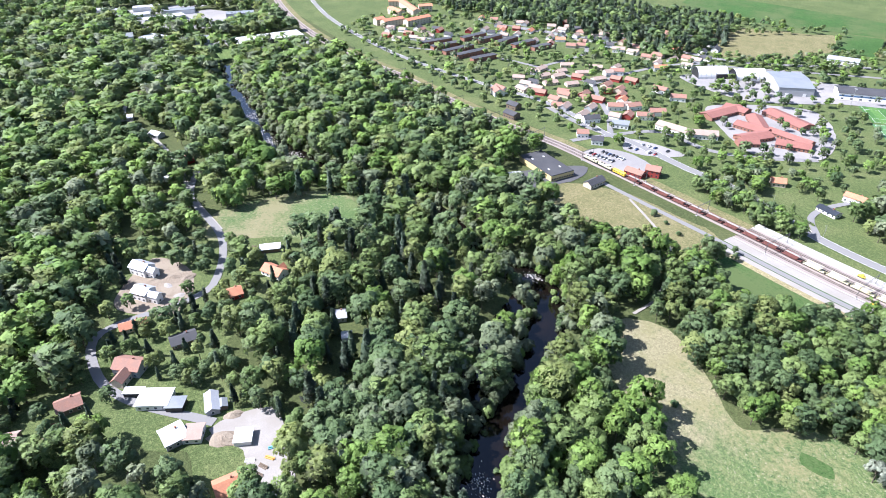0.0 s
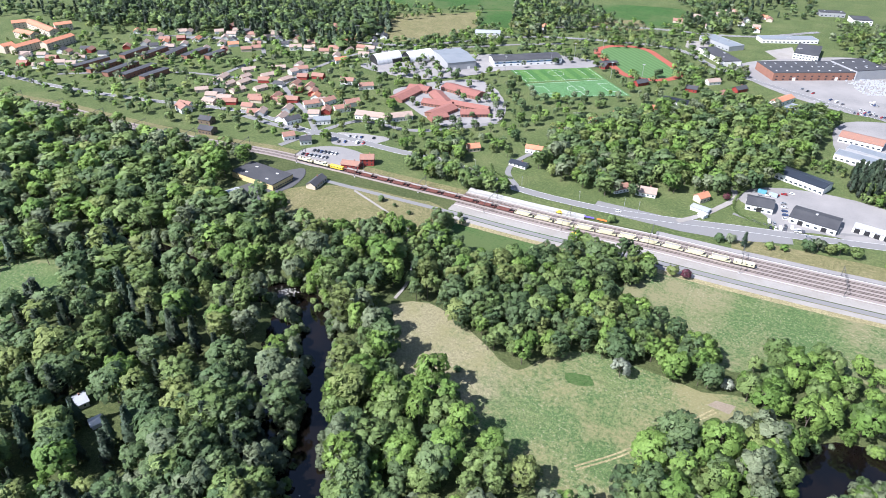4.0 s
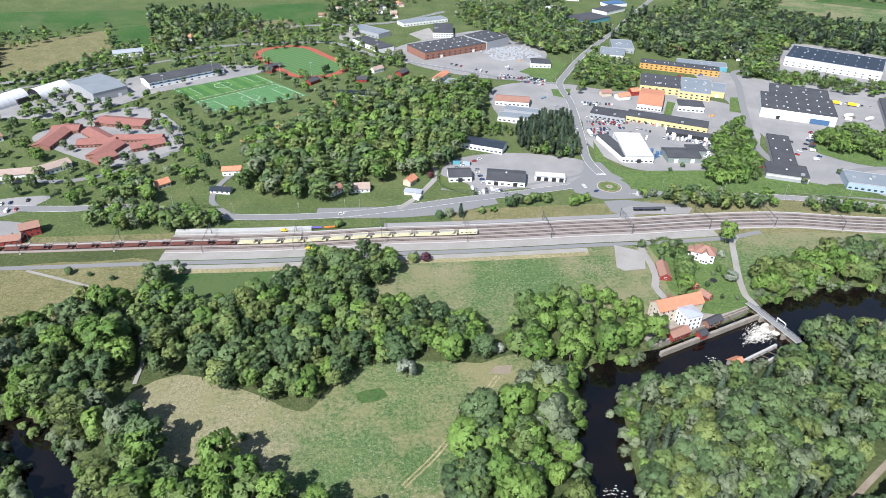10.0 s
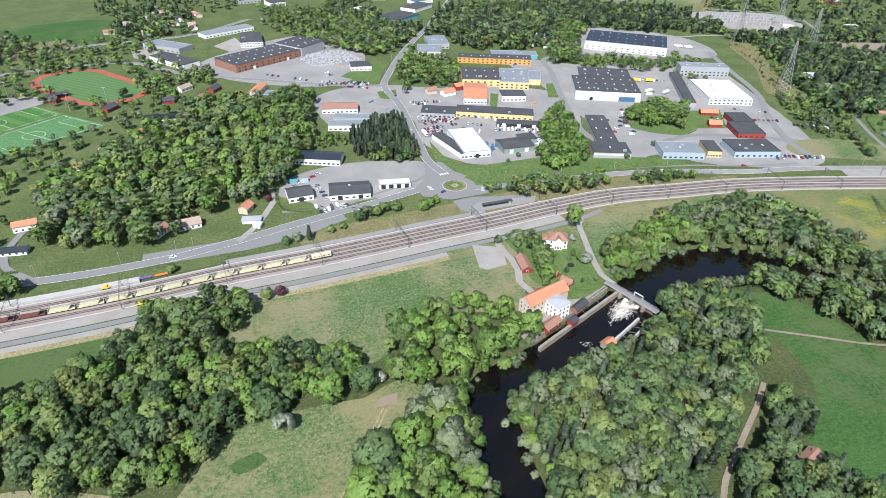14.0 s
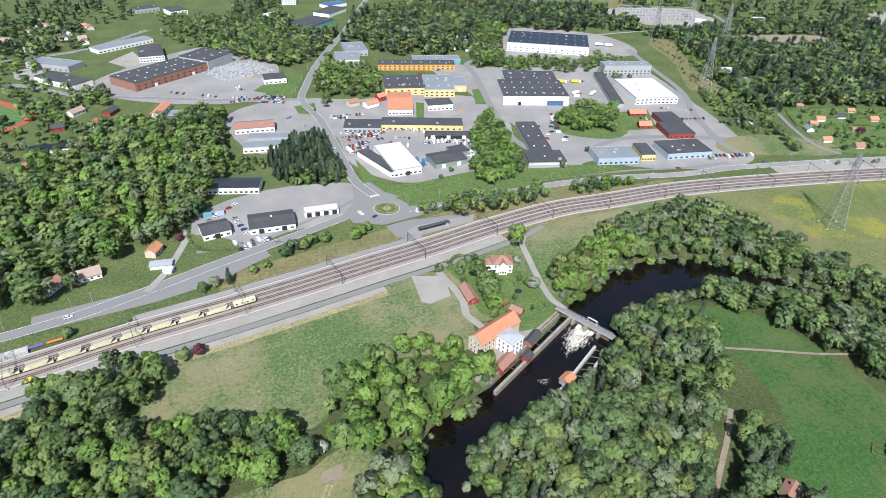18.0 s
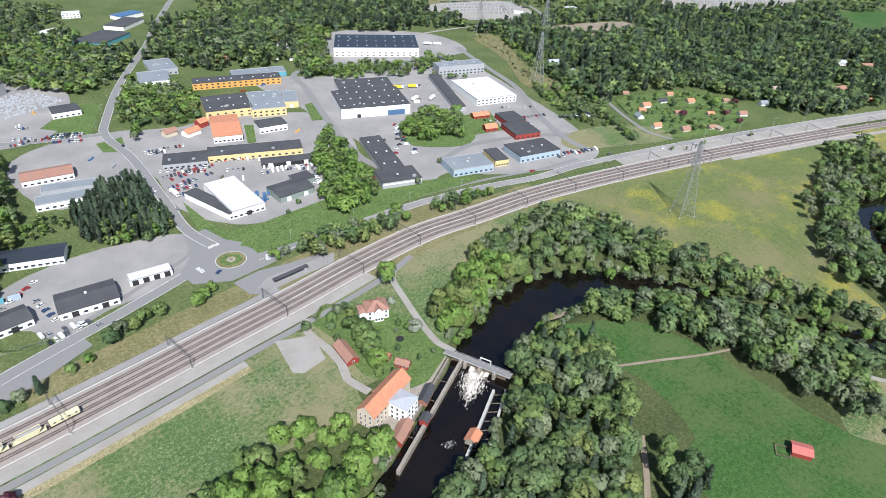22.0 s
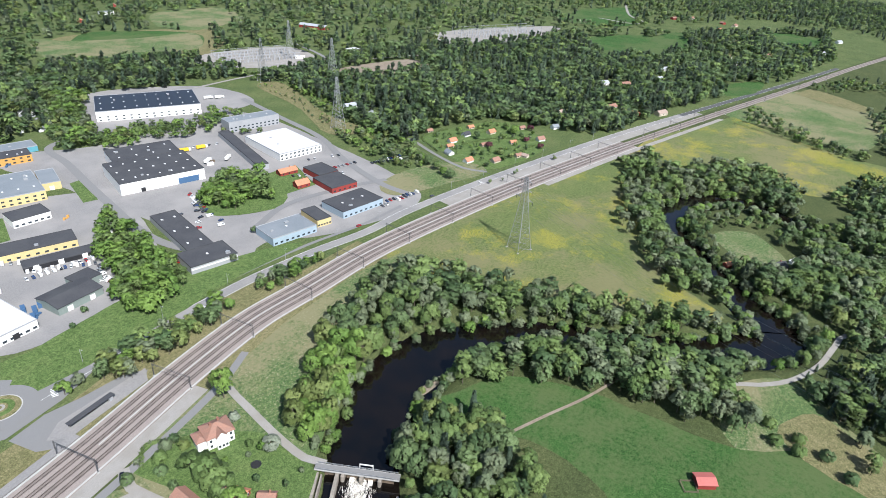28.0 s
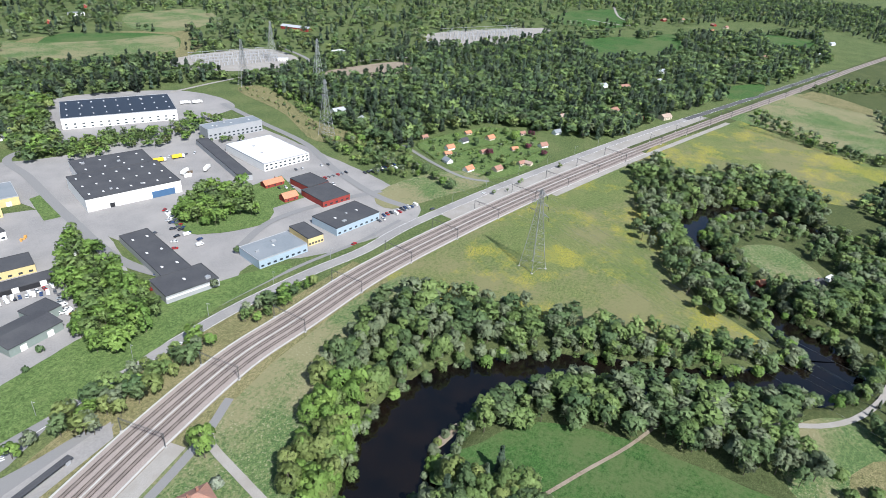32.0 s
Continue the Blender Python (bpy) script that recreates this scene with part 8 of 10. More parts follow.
# ---- vehicles ----
def car_proto(paint, kind):
    t = thing({"car": "car", "van": "van", "truck": "truck"}[kind], 0, 0, 0, 0, "", kind)
    if kind == "car":
        bm = bmesh.new()
        prof = [(-2.15, 0.3), (2.15, 0.3), (2.2, 0.62), (1.95, 0.86), (0.95, 0.95), (-1.9, 0.98), (-2.2, 0.8)]
        ends = [[bm.verts.new((u, v, z)) for u, z in prof] for v in (-0.86, 0.86)]
        bm.faces.new(ends[0]); bm.faces.new(ends[1][::-1])
        for i in range(len(prof)):
            j = (i + 1) % len(prof)
            bm.faces.new((ends[0][j], ends[0][i], ends[1][i], ends[1][j]))
        bmesh.ops.recalc_face_normals(bm, faces=bm.faces[:])
        part("body", bm, paint, t)
        bm = bmesh.new()
        lo = [bm.verts.new(p) for p in ((-1.95, -0.8, 0.97), (1.0, -0.8, 0.94), (1.0, 0.8, 0.94), (-1.95, 0.8, 0.97))]
        hi = [bm.verts.new(p) for p in ((-1.5, -0.64, 1.42), (0.25, -0.64, 1.45), (0.25, 0.64, 1.45), (-1.5, 0.64, 1.42))]
        for i in range(4):
            j = (i + 1) % 4
            bm.faces.new((lo[i], lo[j], hi[j], hi[i]))
        part("glazing", bm, M["glass"], t)
        part("roof", boxes((-1.5, -0.64, 1.42, 0.25, 0.64, 1.47)), paint, t)
        wheels, r = ((-1.35, 0.3), (1.35, 0.3)), 0.32
    elif kind == "van":
        part("body", bevelled(boxes((-2.6, -0.95, 0.35, 1.7, 0.95, 2.2)), 0.12), paint, t)
        part("bonnet", bevelled(boxes((1.65, -0.92, 0.35, 2.6, 0.92, 1.15)), 0.1), paint, t)
        part("glazing", boxes((1.68, -0.85, 1.3, 1.74, 0.85, 2.0), (0.6, -0.98, 1.3, 1.5, -0.94, 1.95), (0.6, 0.94, 1.3, 1.5, 0.98, 1.95)), M["glass"], t)
        wheels, r = ((-1.7, 0.35), (1.7, 0.35)), 0.36
    else:
        part("box", bevelled(boxes((-5.5, -1.25, 1.1, 3.0, 1.25, 3.7)), 0.06), paint, t)
        part("cab", bevelled(boxes((3.2, -1.2, 0.7, 5.2, 1.2, 3.2)), 0.15), M["white"], t)
        part("glazing", boxes((5.18, -1.0, 1.9, 5.26, 1.0, 2.8)), M["glass"], t)
        part("chassis", boxes((-5.4, -0.6, 0.7, 4.6, 0.6, 1.1)), M["black"], t)
        wheels, r = ((-4.3, 0.5), (-3.1, 0.5), (4.2, 0.5)), 0.5
    gear = bmesh.new()
    for u, z in wheels:
        for s in (-0.78, 0.78) if kind != "truck" else (-1.0, 1.0):
            bar(gear, (u, s - 0.11, r), (u, s + 0.11, r), r, 8)
    part("running_gear", gear, M["rubber"], t)
    return t


PAINT_WORDS = ("black", "silver grey", "white", "dark grey", "red", "dark blue", "charcoal")
CARS = {}


def vehicle(x, y, a, k, kind="car", paint=None, words=None):
    key = (kind, k)
    m = pose(x, y, 0.26, 0, 0, a)
    if key in CARS:
        return copy_thing(CARS[key], m)
    o = car_proto(paint or CAR_PAINT[k], kind)
    o.matrix_basis = m
    CARS[key] = tagged(o, words or "parked " + PAINT_WORDS[k] + " hatchback car", kind, "parked vehicles")
    return o


def car_row(a, b, count, angle, skip=0.25, van=0.08):
    for i in range(count):
        if rng.random() < skip:
            continue
        t = i / max(1, count - 1)
        x, y = a[0] + (b[0] - a[0]) * t, a[1] + (b[1] - a[1]) * t
        if rng.random() < van:
            vehicle(x, y, angle, 20, "van", CAR_PAINT[2], "parked white panel van")
        else:
            vehicle(x, y, angle + float(rng.choice([0, 180])) + float(rng.uniform(-3, 3)), int(rng.integers(0, 7)))


car_row((34, 436), (60, 433), 8, 100)
car_row((24, 474), (44, 490), 5, 10)
car_row((40, 470), (44, 446), 5, 20)
car_row((-322, 356), (-300, 360), 7, 100, 0.1)
car_row((-318, 366), (-298, 370), 7, 100, 0.1)
car_row((-312, 392), (-286, 402), 6, 100)
car_row((-316, 404), (-290, 414), 6, 100)
car_row((160, 560), (186, 562), 8, 95)
car_row((158, 570), (184, 574), 8, 95)
car_row((176, 612), (196, 604), 7, 70)
car_row((152, 590), (190, 574), 9, 65)
car_row((440, 414), (464, 406), 8, 60, 0.1)
car_row((478, 494), (498, 486), 6, 70, 0.1)
car_row((438, 640), (470, 622), 6, 30)
car_row((480, 526), (505, 510), 6, 60)
car_row((330, 540), (342, 500), 6, 170)
car_row((30, 760), (70, 730), 8, 60)
car_row((90, 712), (128, 700), 9, 70)
car_row((-400, 590), (-372, 598), 6, 60)
car_row((-250, 500), (-232, 520), 4, 40)
for x, y, a, k in ((-62, 396, 8, 2), (60, 427, 15, 3), (250, 424, 2, 1), (390, 408, -15, 4), (152, 655, 92, 0), (143, 522, 95, 3), (141, 560, 270, 1), (520, 366, -20, 2), (620, 330, -22, 0), (143, 359, 50, 0), (130, 433, 30, 5), (470, 388, -20, 6)):
    vehicle(x, y, a, k)
YELLOW = plain("truck_yellow", (0.75, 0.48, 0.03), 0.5)
for x, y, a, k, p, w in ((432, 634, -26, 30, YELLOW, "yellow box truck beside the warehouse"), (447, 628, -26, 30, YELLOW, ""), (424, 597, 20, 31, M["white"], "white box truck in the yard"), (440, 588, 25, 31, None, ""), (150, 545, 275, 31, None, ""), (585, 742, -35, 31, None, ""), (575, 750, -35, 31, None, "")):
    vehicle(x, y, a, k, "truck", p, w)
for x, y, a, m, w in ((24, 481, -8, "teal", "turquoise shipping container"), (32, 479.5, -8, "paleblue", "pale blue shipping container"), (196, 508, 65, "blue", "blue waste skip"), (199, 502, 65, "blue", "blue waste skip"), (194, 496, 60, "blue", "blue waste skip"), (204, 505, 65, "blue", "blue waste skip"), (470, 505, 20, "white", "white site container"), (420, 590, -25, "white", "white shipping container"), (413, 608, -25, "red", "red shipping container")):
    o = thing("container", x, y, 0.2, a, w + " standing on asphalt", "container")
    part("body", boxes((-3, -1.2, 0, 3, 1.2, 2.5)), M[m], o)
    for u in np.arange(-2.6, 2.7, 0.65):
        slab("rib", M[m], o, float(u), 0, 0.1, 0.2, 2.5, 2.3)


def scrap_yard():
    r = np.random.default_rng(5)
    for k in range(46):
        u, v = r.random(), r.random()
        x, y = 362 + 38 * u + 52 * v, 806 - 20 * u + 78 * v
        o = thing("scrap_heap", float(x), float(y), 0.1, float(r.uniform(0, 180)), "heap of scrapped cars and metal", "scrap", "scrap heaps")
        bm = bmesh.new()
        for i in range(5):
            a, b, c = r.uniform(-2, 1, 2), r.uniform(1.2, 2.6, 2), r.uniform(0.6, 2.6)
            box(bm, a[0], a[1], 0, a[0] + b[0], a[1] + b[1], c)
        part("metal", bm, [M["steel"], M["black"], M["greywall"], M["rail"], M["white"]][int(r.integers(0, 5))], o)


scrap_yard()


def substation_gear(cx, cy, ang, nx, ny, dx, dy, h):
    c, s = math.cos(radians(ang)), math.sin(radians(ang))
    for i in range(nx):
        for j in range(ny):
            u, v = (i - (nx - 1) / 2) * dx, (j - (ny - 1) / 2) * dy
            o = thing("busbar_gantry", cx + u * c - v * s, cy + u * s + v * c, 0, ang, "grey steel switchyard gantry", "gantry", "switchyard gantries")
            bm = bmesh.new()
            for e in (-dx * 0.45, dx * 0.45):
                bar(bm, (e, 0, 0), (e, 0, h), 0.25)
            bar(bm, (-dx * 0.45, 0, h - 0.4), (dx * 0.45, 0, h - 0.4), 0.28)
            part("frame", bm, M["steel"], o)
            for e, w, top in ((-dx * 0.28, 0.7, 0.45), (dx * 0.05, 0.6, 0.38), (dx * 0.3, 0.8, 0.5)):
                part("breaker", boxes((e - w, -2.4, 0, e + w, -1.5, h * top)), M["greywall"], o)
            part("busbar", boxes((-dx * 0.45, 1.8, h * 0.5, dx * 0.45, 2.2, h * 0.5 + 0.3)), M["steel"], o)



substation_gear(785, 865, -28, 6, 4, 20, 20, 9)
substation_gear(1235, 655, -32, 7, 3, 26, 24, 14)

# hedges
def hedge(pts, w, h, label):
    o = thing("hedge", 0, 0, 0, 0, label, "hedge")
    r = np.random.default_rng(len(pts) + int(abs(pts[0][0])))
    ln = smooth_line(pts, 1.0)
    n = min(2600, len(ln) * 34)
    k = r.integers(0, len(ln), n)
    nn_ = normals_2d(ln)
    side = r.uniform(-w / 2, w / 2, n)
    z = r.uniform(0.1, h, n)
    c = np.stack([ln[k, 0] + nn_[k, 0] * side, ln[k, 1] + nn_[k, 1] * side, z], 1)
    d = r.normal(size=(n, 3, 3)) * 0.34
    me = fill_mesh("foliage", c[:, None] + d, r.random(n), M["mid"], np.stack([nn_[k, 0] * side / w, nn_[k, 1] * side / w, 0.3 + z / h], 1))
    share("foliage", me, o)


for pts in ([(12, 478), (8, 455), (14, 436), (40, 428)], [(-176, 420), (-168, 408), (-150, 404)], [(571, 436), (600, 470), (640, 460)], [(552, 384), (600, 372), (660, 356)], [(590, 430), (640, 405), (660, 366)], [(620, 440), (650, 425), (690, 420)],
            [(871, 185), (840, 128), (820, 88), (828, 46)], [(-330, 440), (-300, 452), (-280, 450)], [(150, 356), (160, 364), (172, 352)]):
    hedge(pts, 1.8 if pts[0][0] < 800 else 6, 1.8 if pts[0][0] < 800 else 4, "clipped green hedge along a plot" if pts[0][0] < 800 else "tall overgrown field hedge")

# ---- far buildings ----
works(-905, 109, 31, 64, 24, 6, "greywall", "silver", "pale-roofed far trading estate shed")
works(-878, 142, 75, 45, 26, 6, "paleblue", "greyroof", "blue-grey far trading estate building")
works(-824, 230, 88, 93, 34, 8, "brick", "whiteroof", "red brick far hall with a white roof")
works(-1038, 135, 94, 60, 22, 6, "greywall", "whiteroof", "white-roofed far shed on the estate")
works(-1078, 164, 75, 50, 20, 6, "white", "greyroof", "grey-roofed far shed on the estate")
works(-997, 241, 73, 41, 18, 7, "greywall", "greyroof", "far grey hall beside a road")
works(-1141, 63, 52, 46, 18, 6, "greywall", "silver", "far metal-roofed shed among trees")
works(-1130, 125, 79, 43, 18, 6, "white", "whiteroof", "far white flat-roofed works building")
works(888, 1339, -12, 26, 12, 6, "white", "greyroof", "white far farm building")
house(1756, 289, 40, 13, 8, 3.2, 2.5, "red", "oldtile", "red timber far house standing among trees", detail=False, garden=11)
house(1251, 213, 10, 13, 8, 3.2, 2.5, "white", "greyroof", "white far house standing among trees", detail=False, garden=11)
house(1795, 84, 57, 13, 8, 3.2, 2.5, "greywall", "darkroof", "grey far house standing among trees", detail=False, garden=11)
house(632, 554, 37, 13, 8, 3.2, 2.5, "white", "silver", "white far house standing among trees", detail=False, garden=11)
house(965, 1415, 49, 12, 8, 3.2, 2.5, "red", "oldtile", "red timber far house standing among trees", detail=False, garden=11)
house(805, 1301, 51, 13, 8, 3.2, 2.5, "red", "tile", "red timber far house standing among trees", detail=False, garden=11)
house(632, 434, -20, 8.5, 6.5, 2.6, 2.5, "white", "darkroof", "small allotment cottage in a leafy garden plot", detail=False, garden=11)
house(656, 415, -20, 8.5, 6.5, 2.6, 2.5, "cream", "tile", "small allotment cottage in a leafy garden plot", detail=False, garden=11)
house(665, 361, -30, 8.5, 6.5, 2.6, 2.5, "white", "oldtile", "small allotment cottage in a leafy garden plot", detail=False, garden=11)
house(571, 423, 60, 8.5, 6.5, 2.6, 2.5, "white", "greyroof", "small allotment cottage in a leafy garden plot", detail=False, garden=11)
house(577, 376, -20, 8.5, 6.5, 2.6, 2.5, "cream", "oldtile", "small allotment cottage in a leafy garden plot", detail=False, garden=11)
house(562, 398, -20, 8.5, 6.5, 2.6, 2.5, "white", "tile", "small allotment cottage in a leafy garden plot", detail=False, garden=11)
house(716, 362, -30, 8.5, 6.5, 2.6, 2.5, "white", "greyroof", "small allotment cottage in a leafy garden plot", detail=False, garden=11)
house(605, 437, -25, 8.5, 6.5, 2.6, 2.5, "white", "tile", "small allotment cottage in a leafy garden plot", detail=False, garden=11)
car_row((154.5, 577), (196, 575.5), 15, 80, 0.2, 0.1)
car_row((151, 557), (172, 557), 8, 82, 0.15, 0.08)
car_row((107, 709), (131, 697), 9, 66, 0.2, 0.05)
car_row((36, 428), (54, 433), 7, 100, 0.15, 0.1)
car_row((214, 575), (227, 561), 5, 60, 0.1, 0.6)
car_row((238, 500), (252, 516), 6, -30, 0.1, 0.2)
car_row((354, 544), (336, 494), 12, -20, 0.35, 0.1)
car_row((161, 631), (191, 625.5), 11, 74, 0.2, 0.05)
car_row((223, 546), (252, 521), 12, 60, 0.15, 0.3)
car_row((199, 581), (221, 571), 8, 70, 0.3, 0.4)
car_row((242, 502), (243, 489), 5, 0, 0.1, 0.1)
car_row((363, 555), (345, 513), 10, 20, 0.3, 0.1)
car_row((440, 512), (470, 480), 9, 60, 0.2, 0.1)
car_row((430, 412), (474, 402), 11, 70, 0.25, 0.1)
car_row((508, 470), (530, 455), 7, 60, 0.2, 0.1)
car_row((155, 551), (170, 549), 8, 82, 0.15, 0.08)
car_row((153, 542), (166, 539), 7, 78, 0.15, 0.08)
car_row((169, 576), (186, 568), 9, 64, 0.15, 0.08)
car_row((162, 626), (176, 622), 8, 77, 0.15, 0.08)
car_row((110, 696), (129, 687), 10, 66, 0.15, 0.08)
car_row((117, 711), (134, 702), 9, 63, 0.15, 0.08)
car_row((81, 708), (90, 708), 4, 87, 0.15, 0.08)
car_row((324, 504), (357, 542), 6, 139, 0.15, 0.08)
car_row((198, 559), (209, 554), 4, 66, 0.15, 0.08)
car_row((245, 505), (242, 490), 4, -12, 0.15, 0.08)
car_row((133, 603), (131, 586), 5, -5, 0.15, 0.08)
car_row((281, 477), (295, 488), 3, 128, 0.15, 0.08)
car_row((90, 745), (101, 742), 5, 75, 0.15, 0.08)
car_row((217, 538), (259, 527), 12, 75, 0.15, 0.3)
house(207.1, 645.4, 15, 14, 9, 4, 2.6, "white", "tile", "white villa with orange roof beside the works", detail=False)
house(222.4, 658.4, 15, 9, 8, 5, 2.6, "red", "tile", "red villa with orange roof beside the works", detail=False)
house(191.5, 655.1, 10, 11, 8, 4, 2.6, "cream", "oldtile", "cream villa with an orange roof in trees", detail=False)
house(326.3, 830.1, 20, 12, 8, 3.5, 2.6, "red", "tile", "red house with orange roof in the wood", detail=False)


# goods and clutter in the yards
for x, y, a, m in ((308, 579, 59, "greywall"), (288, 551, 34, "white"), (297, 569, 23, "timber"), (284, 596, 43, "ochre"), (279, 533, 77, "steel"), (110, 795, 42, "timber"), (97, 753, 48, "white"), (115, 777, 90, "ochre"), (201, 539, 54, "white"), (197, 496, 21, "blue"), (273, 483, 6, "steel"), (317, 508, 16, "steel"), (428, 596, 88, "timber"), (297, 723, 13, "red"), (322, 728, 26, "blue"), (132, 619, 53, "steel"), (123, 644, 34, "blue"), (255, 561, 50, "red"), (188, 550, 43, "timber")):
    g = thing("goods_stack", x, y, 0.2, a, "stack of crates and pallets in a yard", "goods", "yard goods")
    lay = random.Random(int(x * 7 + y))
    for k in range(3):
        u, v = (k - 1) * 2.3 + lay.uniform(-0.2, 0.2), lay.uniform(-0.8, 0.8)
        part("crate", boxes((u - 0.9, v - lay.uniform(0.5, 0.9), 0, u + lay.uniform(0.5, 1.0), v + 0.7, lay.uniform(0.6, 2.0))), M[m], g)

works(-77.7, 899.9, -40.3, 56.8, 24, 6, "greywall", "greyroof", "low grey hall beside a gravel yard", windows=8)
works(-68.6, 833.1, -51.4, 61.8, 22, 6, "white", "darkroof", "white hall with a dark sheet roof", windows=10)
works(38.5, 1163.9, 17.2, 35.3, 18, 6, "greywall", "darkroof", "dark-roofed far works building", windows=6)
works(78.1, 1132.9, 15.2, 25.2, 30, 7, "white", "darkroof", "white far office with a dark roof", windows=5)
works(253.7, 1144.6, -17.2, 22.9, 14, 7, "white", "whiteroof", "white far office block among trees", windows=5)
house(443, 521, -20, 17, 8, 3.2, 2.4, "red", "tile", "long red house with an orange roof on the lawn", chimney=True)
house(427, 492, -20, 12, 8, 3.6, 3.0, "red", "tile", "red gabled house with orange tiles on the lawn", chimney=True)
car_row((82, 722), (132, 703), 14, 70, 0.3, 0.1)
car_row((506, 472), (538, 461), 10, 65, 0.2, 0.05)


def pallet_yard():
    """Rows of pale goods on the factory yard, too many to count."""
    r, bm = random.Random(9), bmesh.new()
    for i in range(22):
        for j in range(12):
            if r.random() < 0.25:
                continue
            u, v = i / 21, j / 11
            x = 68 + 56 * u + 22 * v + r.uniform(-0.4, 0.4)
            y = 822 + 22 * u - 46 * v + r.uniform(-0.4, 0.4)
            w, h = r.uniform(0.7, 1.5), r.uniform(0.6, 1.9)
            box(bm, x - w, y - 0.6, 0.12, x + w, y + 0.6, 0.12 + h)
    tagged(part("stacked_goods", bm, M["silver"], None, "rows of pale stacked goods on the factory yard"), "", "goods", "", "stuff")


pallet_yard()

# ---- trees ----
def crown_cards(kind, count, size, seed):
    """Clumps of leaves on the lobes of a crown one metre in radius and one metre high: count clumps."""
    r = np.random.default_rng(seed)
    loose = 1.0 if count > 300 else 0.5
    if kind == "spruce":
        h = r.random(count) ** 0.75
        a = r.random(count) * 2 * np.pi
        tier = 0.75 + 0.25 * np.sin(h * 40)
        rad = (1 - h) * 0.95 * tier * np.sqrt(0.35 + 0.65 * r.random(count)) + 0.03
        c = np.stack([rad * np.cos(a), rad * np.sin(a), 0.06 + 0.94 * h], 1)
        n = np.stack([np.cos(a), np.sin(a), np.full(count, 0.75)], 1)
    else:
        lobes = 38 if kind != "tall" else 30
        u = r.random(lobes) * 2 * np.pi
        z = r.uniform(0.22, 0.82, lobes)
        reach = np.sqrt(np.clip(1 - ((z - 0.45) / 0.55) ** 2, 0.05, 1)) * 0.76 * r.uniform(0.55, 1.06, lobes) ** 0.8
        lc = np.stack([reach * np.cos(u), reach * np.sin(u), z], 1)
        lc[0] = (0, 0, 0.76)
        lr = r.uniform(0.17, 0.32, lobes)
        m = count * 8
        which = r.integers(0, lobes, m)
        d = r.normal(size=(m, 3))
        d /= np.linalg.norm(d, axis=1)[:, None]
        d[:, 2] = np.where(d[:, 2] < -0.25, -d[:, 2], d[:, 2])
        flat = np.array([1, 1, 0.55])
        c = lc[which] + d * lr[which][:, None] * flat * (1 + loose * r.uniform(-0.08, 0.05, m))[:, None]
        deep = np.zeros(m, bool)
        for i in range(lobes):
            deep |= (np.linalg.norm((c - lc[i]) / flat, axis=1) < lr[i] * 0.82) & (which != i)
        keep = np.where(~deep)[0][:count]
        if len(keep) < count:
            keep = np.r_[keep, np.where(deep)[0][: count - len(keep)]]
        c, n = c[keep], d[keep] + [0, 0, 0.45]
    puff = n / np.linalg.norm(n, axis=1)[:, None] * 0.45 + (c - [0, 0, 0.40]) * [1.15, 1.15, 1.6]
    puff = puff + r.normal(size=n.shape) * 0.2 * loose
    puff /= np.linalg.norm(puff, axis=1)[:, None]
    n = n + r.normal(size=n.shape) * 0.42 * loose
    n /= np.linalg.norm(n, axis=1)[:, None]
    t = np.cross(n, r.normal(size=n.shape))
    t /= np.linalg.norm(t, axis=1)[:, None]
    b = np.cross(n, t)
    s = size * r.uniform(0.6, 1.25, (len(c), 1))
    e = r.uniform(0.55, 1.0, (len(c), 1))
    return c[:, None].astype(np.float32), np.stack([t * s, b * s * e - t * s * 0.5, -b * s * e - t * s * 0.6], 1).astype(np.float32), puff.astype(np.float32)


CARDS = {}


def cards(kind, level, variant):
    """Leaf clumps for a kind of tree at a level of detail: 0 close, 1 middle, 2 far."""
    key = (kind, level, variant)
    if key not in CARDS:
        count, size = {"round": ((900, 0.112), (250, 0.19), (54, 0.32)), "tall": ((760, 0.122), (210, 0.205), (46, 0.345)),
                       "spruce": ((480, 0.145), (150, 0.22), (46, 0.36)), "bush": ((220, 0.22), (90, 0.31), (36, 0.46)), "specimen": ((1300, 0.094),) * 3}[kind][level]
        CARDS[key] = crown_cards("round" if kind in ("bush", "specimen") else kind, count, size, 100 * variant + level + len(kind))
    return CARDS[key]


